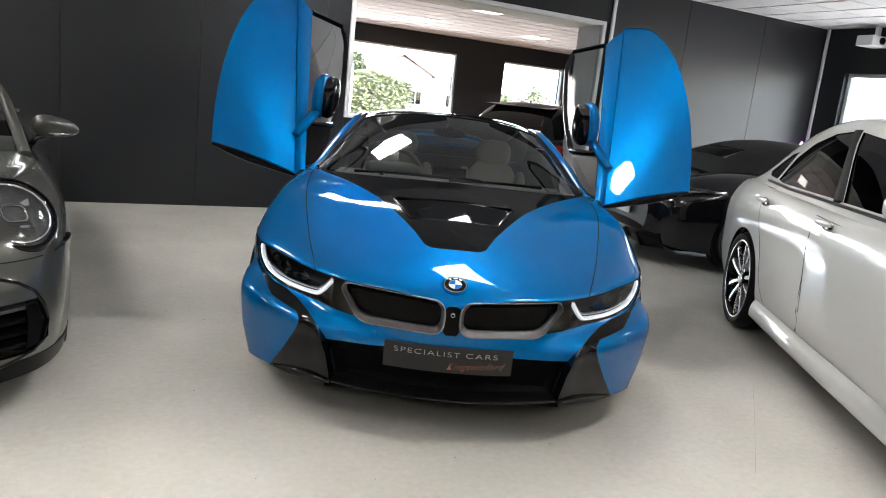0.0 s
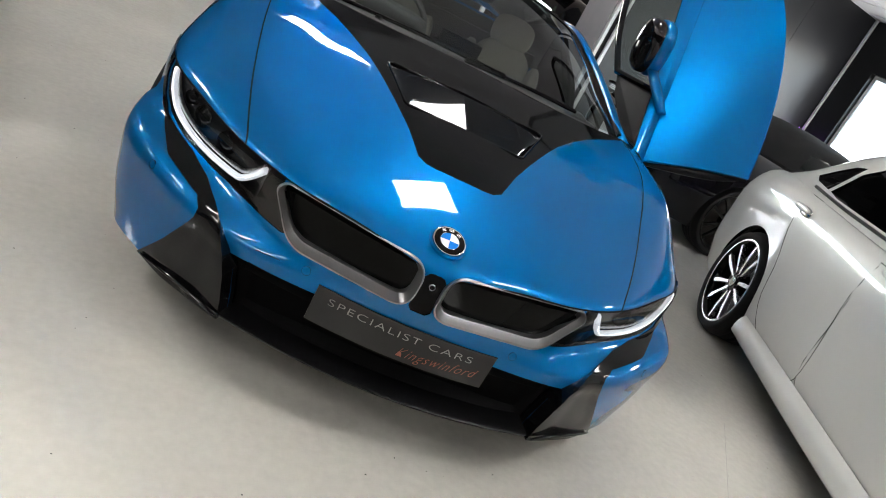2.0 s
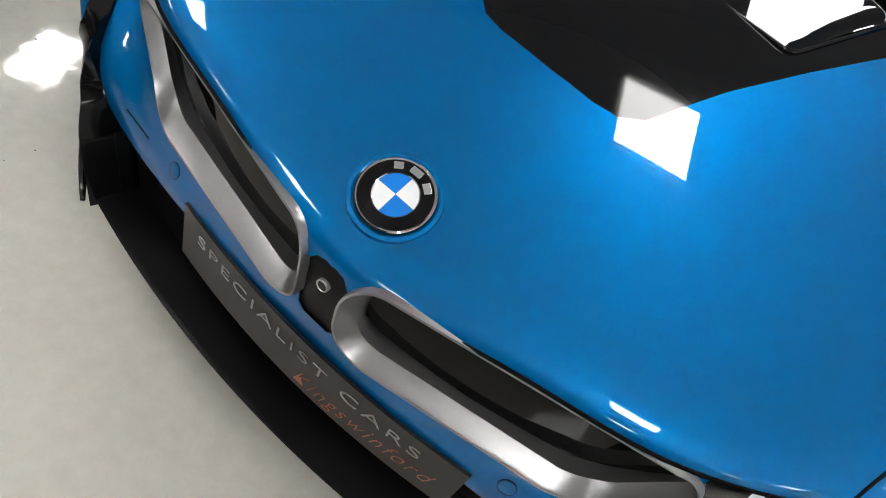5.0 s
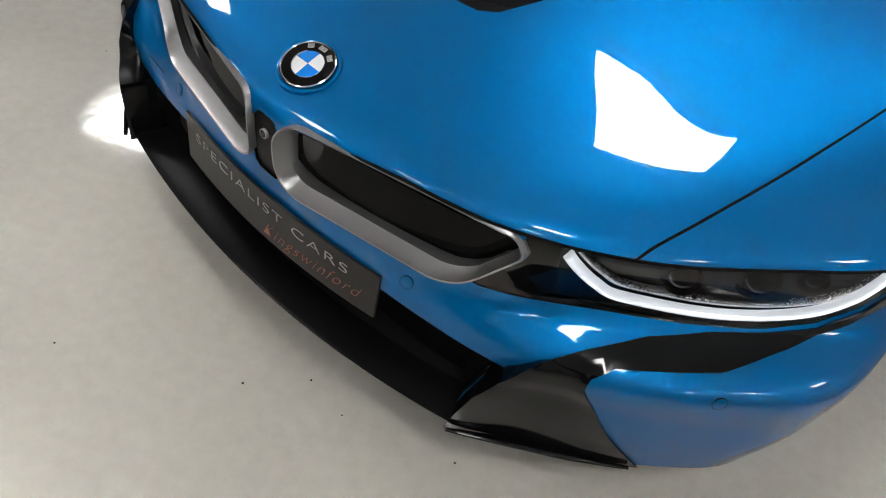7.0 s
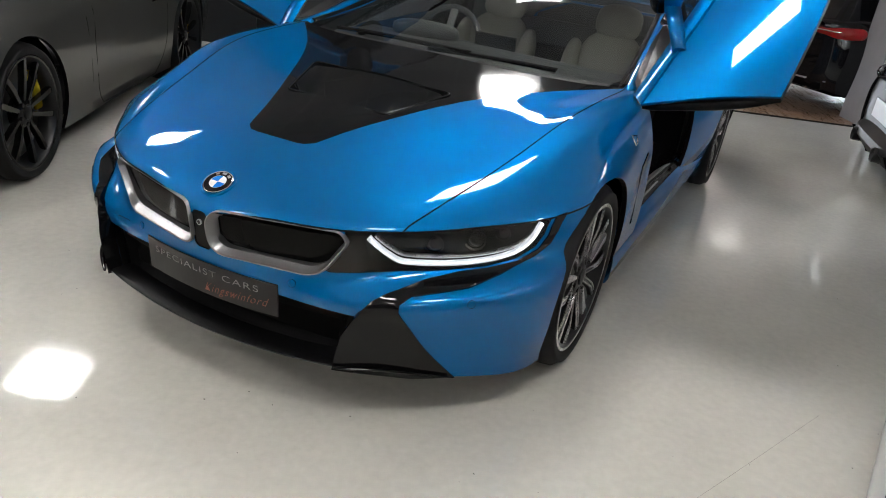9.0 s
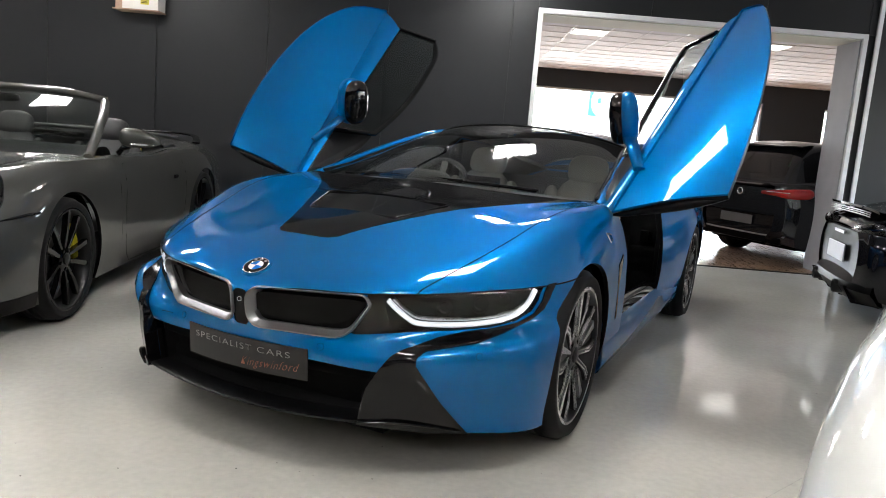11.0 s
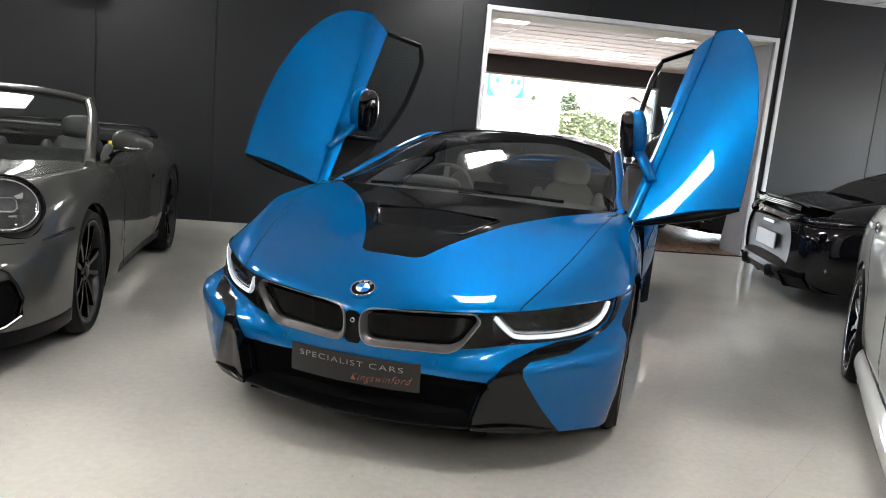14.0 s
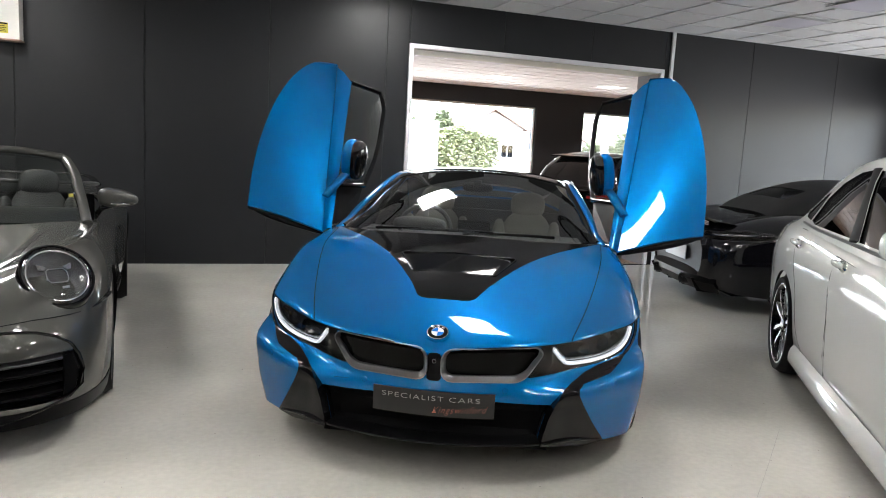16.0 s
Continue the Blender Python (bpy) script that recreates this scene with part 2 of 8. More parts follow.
def ceiling_light(s, q, lit=True, w=0.6, d=0.6, glowing=M_DIFFUSER):
    ob = thing("ceiling_light", ROOM @ pose(s, q, H), "flat lit white panel set in the tile ceiling" if lit else "flat unlit panel set in the tile ceiling", "ceiling light", "ceiling light panels")
    bm = bmesh.new()
    for a, b_, c, e in ((-w / 2, w / 2, -d / 2, -d / 2 + 0.02), (-w / 2, w / 2, d / 2 - 0.02, d / 2), (-w / 2, -w / 2 + 0.02, -d / 2 + 0.02, d / 2 - 0.02), (w / 2 - 0.02, w / 2, -d / 2 + 0.02, d / 2 - 0.02)):
        box(bm, a, b_, c, e, -0.012, -0.005)
    part("frame", bm, M_BAR, ob)
    bm = bmesh.new()
    box(bm, -w / 2 + 0.02, w / 2 - 0.02, -d / 2 + 0.02, d / 2 - 0.02, -0.010, -0.005)
    part("diffuser", bm, glowing if lit else M_UNLIT, ob, "glowing white diffuser" if lit else "pale unlit diffuser")
    return ob


lit = ceiling_light(2.70, -4.2)
for s, qs in ((2.95, (-1.1,)), (2.70, (-7.3, -10.4)), (-1.2, (-1.75, -4.4, -7.3, -10.4)), (-5.1, (-1.75, -4.4, -7.3, -10.4)), (6.6, (-6.6, -9.0, -11.4))):
    for q in qs:
        copy_thing(lit, ROOM @ pose(s, q, H))
unlit = ceiling_light(7.45, -1.4, False, 0.6, 0.6)
copy_thing(unlit, ROOM @ pose(7.3, -2.6, H))
far_lit = ceiling_light(4.5, 4.5, True, 0.58, 0.58, M_DIFFUSER_DIM)
for s in (4.5, 7.5, 10.5):
    for q in (4.5, 7.5):
        if (s, q) != (4.5, 4.5):
            copy_thing(far_lit, ROOM @ pose(s, q, H))

# daylight that falls in through the windows
def daylight(name, m, w, h, watts):
    la = new(name, bpy.data.lights.new(name, "AREA"))
    la.data.shape, la.data.size, la.data.size_y, la.data.energy, la.data.color = "RECTANGLE", w, h, watts, (1.0, 0.98, 0.96)
    la.matrix_world = m
    return la


daylight("daylight_far", ROOM @ pose((FW[0][0] + FW[0][1]) / 2, FAR_Q + 0.02, 1.65, -55), 7.5, 1.7, 190)
daylight("daylight_far_small", ROOM @ pose((FW[1][0] + FW[1][1]) / 2, FAR_Q + 0.02, 1.75, -50), 2.1, 1.5, 50)
daylight("daylight_side", ROOM @ pose(S1 + 0.02, (WQ0 + WQ1) / 2, 1.5, -90, 0, -90), 5.0, 1.8, 40)

# outside
M_TARMAC = mat("tarmac", (0.06, 0.06, 0.062), 0.85, vary=0.2, scale=2, fine=120, bump=0.3)
bm = bmesh.new()
box(bm, -300, 300, -300, 300, -0.4, -0.16)
tagged(part("ground", bm, M_TARMAC, None, "grey tarmac forecourt outside the windows"), "", "ground", "", "structure")

# ---------------------------------------------------------------- car building kit
from mathutils.bvhtree import BVHTree


def tangents(p, t, axis):
    """Slopes of a smooth curve through p at the knots t, along an axis of the array."""
    p = np.moveaxis(np.asarray(p, float), axis, 0)
    d = np.diff(p, axis=0) / np.diff(t).reshape(-1, *[1] * (p.ndim - 1))
    h = np.diff(t)
    m = np.empty_like(p)
    m[0], m[-1] = d[0], d[-1]
    for i in range(1, len(t) - 1):
        m[i] = (d[i - 1] * h[i] + d[i] * h[i - 1]) / (h[i] + h[i - 1])
    return np.moveaxis(m, 0, axis)


def along(p, t, s, axis=0):
    """The smooth curve through p (knots t) at the places s."""
    p, s = np.asarray(p, float), np.asarray(s, float)
    m = np.moveaxis(tangents(p, t, axis), axis, 0)
    p = np.moveaxis(p, axis, 0)
    i = np.clip(np.searchsorted(t, s, side="right") - 1, 0, len(t) - 2)
    h = (np.asarray(t)[i + 1] - np.asarray(t)[i])
    u = (s - np.asarray(t)[i]) / h
    sh = (-1, *[1] * (p.ndim - 1))
    u, h = u.reshape(sh), h.reshape(sh)
    out = (2 * u**3 - 3 * u**2 + 1) * p[i] + (u**3 - 2 * u**2 + u) * h * m[i] + (3 * u**2 - 2 * u**3) * p[i + 1] + (u**3 - u**2) * h * m[i + 1]
    return np.moveaxis(out, 0, axis)


def knots(p, axis):
    """Mean chord lengths of a cage along an axis."""
    p = np.moveaxis(np.asarray(p, float), axis, 0)
    d = np.linalg.norm(np.diff(p, axis=0), axis=-1)
    d = d.reshape(d.shape[0], -1).mean(axis=1)
    return np.concatenate([[0], np.cumsum(np.maximum(d, 1e-4))])


def spread(t, step):
    out = []
    for a, b_ in zip(t[:-1], t[1:]):
        n = max(1, int(round((b_ - a) / step)))
        out += [a + (b_ - a) * k / n for k in range(n)]
    return np.array(out + [t[-1]])


def skin(cage, step=0.03, step2=None):
    """A smooth sheet of points through a cage of points."""
    cage = np.asarray(cage, float)
    tu, tv = knots(cage, 0), knots(cage, 1)
    g = along(cage, tu, spread(tu, step), 0)
    return along(g, tv, spread(tv, step2 or step), 1)


def mirrored(rows):
    """Rows that run from the middle to the right side, mirrored to run from left to right."""
    rows = np.asarray(rows, float)
    return np.concatenate([rows[:, :0:-1] * (-1, 1, 1), rows], axis=1)


def sheet(bm, g, flip=False, slot=0):
    n, k = g.shape[:2]
    v = [[bm.verts.new(g[i, j]) for j in range(k)] for i in range(n)]
    out = []
    for i in range(n - 1):
        for j in range(k - 1):
            q = [v[i][j], v[i][j + 1], v[i + 1][j + 1], v[i + 1][j]]
            f = bm.faces.new(q[::-1] if flip else q)
            f.material_index, f.smooth = slot, True
            out.append(f)
    return out


class Shell:
    """A smooth master surface: panels are cut out of it by outlines and take over its even curvature."""

    def __init__(self, g, flip=False, orient=True):
        self.bm = bmesh.new()
        sheet(self.bm, g, flip)
        self.bm.normal_update()
        self.tree = BVHTree.FromBMesh(self.bm)
        tri = []
        n, k = g.shape[:2]
        du, dv = np.gradient(g, axis=0), np.gradient(g, axis=1)
        nn = np.cross(dv, du) if flip is False else np.cross(du, dv)
        ln = np.linalg.norm(nn, axis=-1, keepdims=True)
        self.n = (nn / np.maximum(ln, 1e-9)).reshape(-1, 3)
        self.p = g.reshape(-1, 3)
        for i in range(n - 1):
            for j in range(k - 1):
                a, b_, c, d = i * k + j, i * k + j + 1, (i + 1) * k + j + 1, (i + 1) * k + j
                tri += [(a, b_, c), (a, c, d)]
        self.tri = tri
        self.tree = BVHTree.FromPolygons([tuple(p) for p in self.p], tri)
        # the faces' own side decides which way the smooth normals point
        f = list(self.bm.faces)
        if Vector(self.n[tri[0][0]]).dot(f[0].normal) < 0:
            self.n = -self.n
        # the outer side looks away from the car's middle line
        if orient and float(((self.p - (0, self.p[:, 1].mean(), 0.3)) * self.n).sum()) < 0:
            self.n = -self.n
            bmesh.ops.reverse_faces(self.bm, faces=f)

    def normal(self, p):
        loc, fn, i, d = self.tree.find_nearest(p)
        a, b_, c = self.tri[i]
        A, B, C = (Vector(self.p[q]) for q in (a, b_, c))
        v0, v1, v2 = B - A, C - A, loc - A
        d00, d01, d11, d20, d21 = v0.dot(v0), v0.dot(v1), v1.dot(v1), v2.dot(v0), v2.dot(v1)
        den = d00 * d11 - d01 * d01
        if abs(den) < 1e-14:
            return Vector(self.n[a])
        v, w = (d11 * d20 - d01 * d21) / den, (d00 * d21 - d01 * d20) / den
        return (Vector(self.n[a]) * (1 - v - w) + Vector(self.n[b_]) * v + Vector(self.n[c]) * w).normalized()

    def cut(self, outline, ax, where=lambda c: True, closed=True):
        """Cuts along an outline that is drawn in the plane of the two axes ax, on the faces where(centre)."""
        other = 3 - sum(ax)
        n = len(outline)
        for i in range(n if closed else n - 1):
            a, b_ = outline[i], outline[(i + 1) % n]
            lo = [min(a[k], b_[k]) - 1e-4 for k in (0, 1)]
            hi = [max(a[k], b_[k]) + 1e-4 for k in (0, 1)]
            geom = []
            for f in self.bm.faces:
                if not where(f.calc_center_median()):
                    continue
                q = [[v.co[ax[0]], v.co[ax[1]]] for v in f.verts]
                if all(max(c[k] for c in q) >= lo[k] and min(c[k] for c in q) <= hi[k] for k in (0, 1)):
                    geom.append(f)
            if not geom:
                continue
            co, dirv, view = Vector((0, 0, 0)), Vector((0, 0, 0)), Vector((0, 0, 0))
            co[ax[0]], co[ax[1]] = a
            dirv[ax[0]], dirv[ax[1]] = b_[0] - a[0], b_[1] - a[1]
            view[other] = 1
            nv = dirv.cross(view)
            if nv.length < 1e-9:
                continue
            es = list({e for f in geom for e in f.edges})
            bmesh.ops.bisect_plane(self.bm, geom=geom + es + list({v for f in geom for v in f.verts}), dist=1e-6, plane_co=co, plane_no=nv.normalized())

    def take(self, test):
        """The faces whose centre passes, lifted out of the master, as a new bmesh."""
        got = [f for f in self.bm.faces if test(f.calc_center_median())]
        out = bmesh.new()
        seen = {}
        for f in got:
            vs = []
            for v in f.verts:
                if v not in seen:
                    seen[v] = out.verts.new(v.co)
                vs.append(seen[v])
            try:
                out.faces.new(vs).smooth = True
            except ValueError:
                pass
        bmesh.ops.delete(self.bm, geom=got, context="FACES")
        out.normal_update()
        return out

    def panel(self, name, bm, material, parent, gap=0.002, thick=0.012, label="", push=None, thin=True):
        """A panel with a narrow gap round it, its edges turned in."""
        if not bm.faces:
            bm.free()
            return None
        if gap:
            bmesh.ops.inset_region(bm, faces=bm.faces[:], thickness=gap, use_boundary=True, use_even_offset=True)
            ring = [f for f in bm.faces if any(e.is_boundary for e in f.edges)]
            inner = [f for f in bm.faces if f.select]
            bmesh.ops.delete(bm, geom=ring, context="FACES")
            if not bm.faces:
                bm.free()
                return None
        surf = {v: self.normal(v.co) for v in bm.verts}
        if push:
            for v, nv in surf.items():
                v.co += nv * push(v.co)
        bm.normal_update()
        if thick:
            top = list(bm.faces)
            rim = [e for e in bm.edges if e.is_boundary]
            out = bmesh.ops.extrude_edge_only(bm, edges=rim)
            for g in out["geom"]:
                if isinstance(g, bmesh.types.BMVert):
                    near = min((e.other_vert(g) for e in g.link_edges if e.other_vert(g) in surf), key=lambda v: (v.co - g.co).length, default=None)
                    g.co -= (surf[near] if near else Vector((0, 0, 1))) * thick
            bm.normal_update()
        me = bpy.data.meshes.new(name)
        bm.verts.index_update()
        index = {v.index: nv for v, nv in surf.items() if v.is_valid}
        deep = {f.index for f in bm.faces if all(v in surf for v in f.verts)} if bm.faces.index_update() is None else set()
        flat = []
        for f in bm.faces:
            f.material_index = 0 if f.index in deep or not thin else 1
            for v in f.verts:
                flat.append(tuple(index[v.index]) if f.index in deep and not push else tuple(f.normal))
        bm.to_mesh(me)
        if push:
            me.polygons.foreach_set("use_smooth", [True] * len(me.polygons))
            me.set_sharp_from_angle(angle=radians(40))
        else:
            me.polygons.foreach_set("use_smooth", [True] * len(me.polygons))
            me.normals_split_custom_set(flat)
        bm.free()
        me.materials.append(material)
        me.materials.append(M_LINER)
        ob = new(name, me)
        ob.parent = parent
        return tagged(ob, label)


def inside(poly):
    def test(x, y):
        c = False
        j = len(poly) - 1
        for i in range(len(poly)):
            (xi, yi), (xj, yj) = poly[i], poly[j]
            if (yi > y) != (yj > y) and x < (xj - xi) * (y - yi) / (yj - yi) + xi:
                c = not c
            j = i
        return c
    return test


def rounded(pts, n=6, closed=True):
    """A smooth closed outline through a few points."""
    p = np.asarray(pts, float)
    if closed:
        p = np.concatenate([p[-2:], p, p[:3]])
    t = knots(p, 0)
    if not closed:
        return along(p, t, spread(t, (t[-1] - t[0]) / (n * len(pts))), 0)
    t0, t1 = t[2], t[2 + len(pts)]
    s = np.linspace(t0, t1, n * len(pts), endpoint=False)
    return along(p, t, s, 0)


def polygon(corners, n=5):
    """An outline with rounded corners (x, y, radius)."""
    out = []
    k = len(corners)
    for i in range(k):
        p, a, b_ = Vector(corners[i][:2]), Vector(corners[i - 1][:2]), Vector(corners[(i + 1) % k][:2])
        u, w = (a - p).normalized(), (b_ - p).normalized()
        half = math.acos(max(-1, min(1, u.dot(w)))) / 2
        d = min(corners[i][2] / math.tan(half), (a - p).length * .48, (b_ - p).length * .48)
        s0, s1 = p + u * d, p + w * d
        for j in range(n):
            f = j / (n - 1)
            out.append(tuple(s0 * (1 - f) ** 2 + p * 2 * f * (1 - f) + s1 * f ** 2))
    clean = []
    for q in out:
        if not clean or (Vector(q) - Vector(clean[-1])).length > 1e-4:
            clean.append(q)
    return clean


def inset(poly, dist):
    """The outline moved inwards; dist(x, y) is how far."""
    area = sum(a[0] * b_[1] - b_[0] * a[1] for a, b_ in zip(poly, poly[1:] + poly[:1]))
    out = []
    for i, p in enumerate(poly):
        d = (Vector(poly[(i + 1) % len(poly)]) - Vector(poly[i - 1])).normalized()
        nv = Vector((-d.y, d.x)) * (1 if area > 0 else -1)
        out.append(tuple(Vector(p) + nv * dist(*p)))
    return out


def lathe(bm, prof, n=48, slot=0, axis="x", m=None):
    """A round body from (radius, along) pairs round the x axis."""
    made = []
    rings = []
    for r, a in prof:
        rings.append([bm.verts.new((a, r * math.cos(2 * math.pi * k / n), r * math.sin(2 * math.pi * k / n))) for k in range(n)])
    for p, q in zip(rings[:-1], rings[1:]):
        for k in range(n):
            f = bm.faces.new((p[k], p[(k + 1) % n], q[(k + 1) % n], q[k]))
            f.smooth, f.material_index = True, slot
    vs = [v for r in rings for v in r]
    if m is not None:
        bmesh.ops.transform(bm, matrix=m, verts=vs)
    return vs


def tube(bm, path, r, n=8, slot=0, closed=False, flat=1.0, up=(0, 0, 1)):
    """A round or flattened bar along a path; r may vary along it."""
    path = [Vector(p) for p in path]
    rr = r if isinstance(r, (list, tuple)) else [r] * len(path)
    rings = []
    for i, p in enumerate(path):
        a = path[i - 1] if i or closed else p
        b_ = path[(i + 1) % len(path)] if i < len(path) - 1 or closed else p
        d = (b_ - a).normalized()
        s = d.cross(Vector(up))
        s = s.normalized() if s.length > 1e-4 else d.orthogonal().normalized()
        u = s.cross(d)
        rings.append([bm.verts.new(p + (s * math.cos(2 * math.pi * k / n) + u * math.sin(2 * math.pi * k / n) * flat) * rr[i]) for k in range(n)])
    pairs = list(zip(rings[:-1], rings[1:])) + ([(rings[-1], rings[0])] if closed else [])
    for p, q in pairs:
        for k in range(n):
            f = bm.faces.new((q[k], q[(k + 1) % n], p[(k + 1) % n], p[k]))
            f.smooth, f.material_index = True, slot
    if not closed:
        for r_ in (rings[0], rings[-1][::-1]):
            bm.faces.new(r_).material_index = slot


def slab(bm, pts, depth, slot=0, bevel=0.0):
    """A flat outline of 3D points, given a thickness along depth."""
    d = Vector(depth)
    a = [bm.verts.new(Vector(p)) for p in pts]
    b_ = [bm.verts.new(Vector(p) + d) for p in pts]
    fs = [bm.faces.new(a), bm.faces.new(b_[::-1])]
    for i in range(len(a)):
        j = (i + 1) % len(a)
        fs.append(bm.faces.new((a[j], a[i], b_[i], b_[j])))
    for f in fs:
        f.material_index = slot
    if bevel:
        bmesh.ops.bevel(bm, geom=list({e for f in fs[:2] for e in f.edges}), offset=bevel, segments=2, affect="EDGES")
    return fs


def blob(bm, size, at, squash=2.6, n=18, slot=0, m=None):
    """A cushion-like rounded body (a super-ellipsoid)."""
    def sp(c, e):
        return math.copysign(abs(c) ** e, c)
    e = 2 / squash
    rows = []
    for i in range(n + 1):
        a = -math.pi / 2 + math.pi * i / n
        rows.append([bm.verts.new(Vector((size[0] * sp(math.cos(a), e) * sp(math.cos(b_), e), size[1] * sp(math.cos(a), e) * sp(math.sin(b_), e), size[2] * sp(math.sin(a), e)))) for b_ in (2 * math.pi * k / (2 * n) for k in range(2 * n))])
    for p, q in zip(rows[:-1], rows[1:]):
        for k in range(2 * n):
            f = bm.faces.new((p[k], p[(k + 1) % (2 * n)], q[(k + 1) % (2 * n)], q[k]))
            f.smooth, f.material_index = True, slot
    vs = [v for r in rows for v in r]
    bmesh.ops.transform(bm, matrix=(Matrix.Translation(at) if m is None else m @ Matrix.Translation(at)), verts=vs)
    bmesh.ops.remove_doubles(bm, verts=vs, dist=1e-5)


M_TYRE = mat("tyre_rubber", (0.007, 0.007, 0.0075), 0.7, vary=0.15, fine=60, bump=0.1)
M_TYRE.node_tree.nodes["Principled BSDF"].inputs["Specular IOR Level"].default_value = 0.22
M_BLACK_GLOSS = paint("gloss_black", (0.003, 0.003, 0.0034), 0.0, 0.25, coat_ior=1.38)
M_BLADE = paint("moulded_gloss_black", (0.003, 0.003, 0.0034), 0.0, 0.3, coat_ior=1.36)
M_BLADE.node_tree.nodes["Principled BSDF"].inputs["Coat Roughness"].default_value = 0.09
M_BLACK_SATIN = mat("satin_black", (0.003, 0.003, 0.0034), 0.32, vary=0.1, fine=200)
M_BLACK_SATIN.node_tree.nodes["Principled BSDF"].inputs["Specular IOR Level"].default_value = 0.09
M_LINER = mat("black_plastic", (0.0022, 0.0022, 0.0025), 0.6, vary=0.15, fine=80, bump=0.1)
M_LINER.node_tree.nodes["Principled BSDF"].inputs["Specular IOR Level"].default_value = 0.05
M_SILVER = mat("machined_alloy", (0.72, 0.72, 0.72), 0.26, metal=1.0, vary=0.04, fine=300)
M_DARK_ALLOY = mat("dark_alloy", (0.006, 0.006, 0.0065), 0.32, metal=0.3, vary=0.08)
M_DISC = mat("brake_disc", (0.12, 0.115, 0.11), 0.4, metal=1.0, vary=0.1, fine=40)
M_CHROME = mat("chrome", (0.8, 0.8, 0.81), 0.06, metal=1.0, vary=0.02, spread=0.02)
M_LENS = pane("clear_lens", (0.97, 0.98, 0.98), 1.4)
M_CARGLASS = pane("car_glass", (0.60, 0.65, 0.62), 1.40)
M_DOORGLASS = pane("door_glass", (0.50, 0.54, 0.53), 1.12)
M_DARKGLASS = pane("dark_car_glass", (0.10, 0.105, 0.11), 1.5)
M_CALIPER_Y = paint("yellow_caliper", (0.42, 0.30, 0.02), 0.0, 0.4)
M_REDLENS = mat("red_lens", (0.30, 0.006, 0.008), 0.12, vary=0.2, coat=1.0)


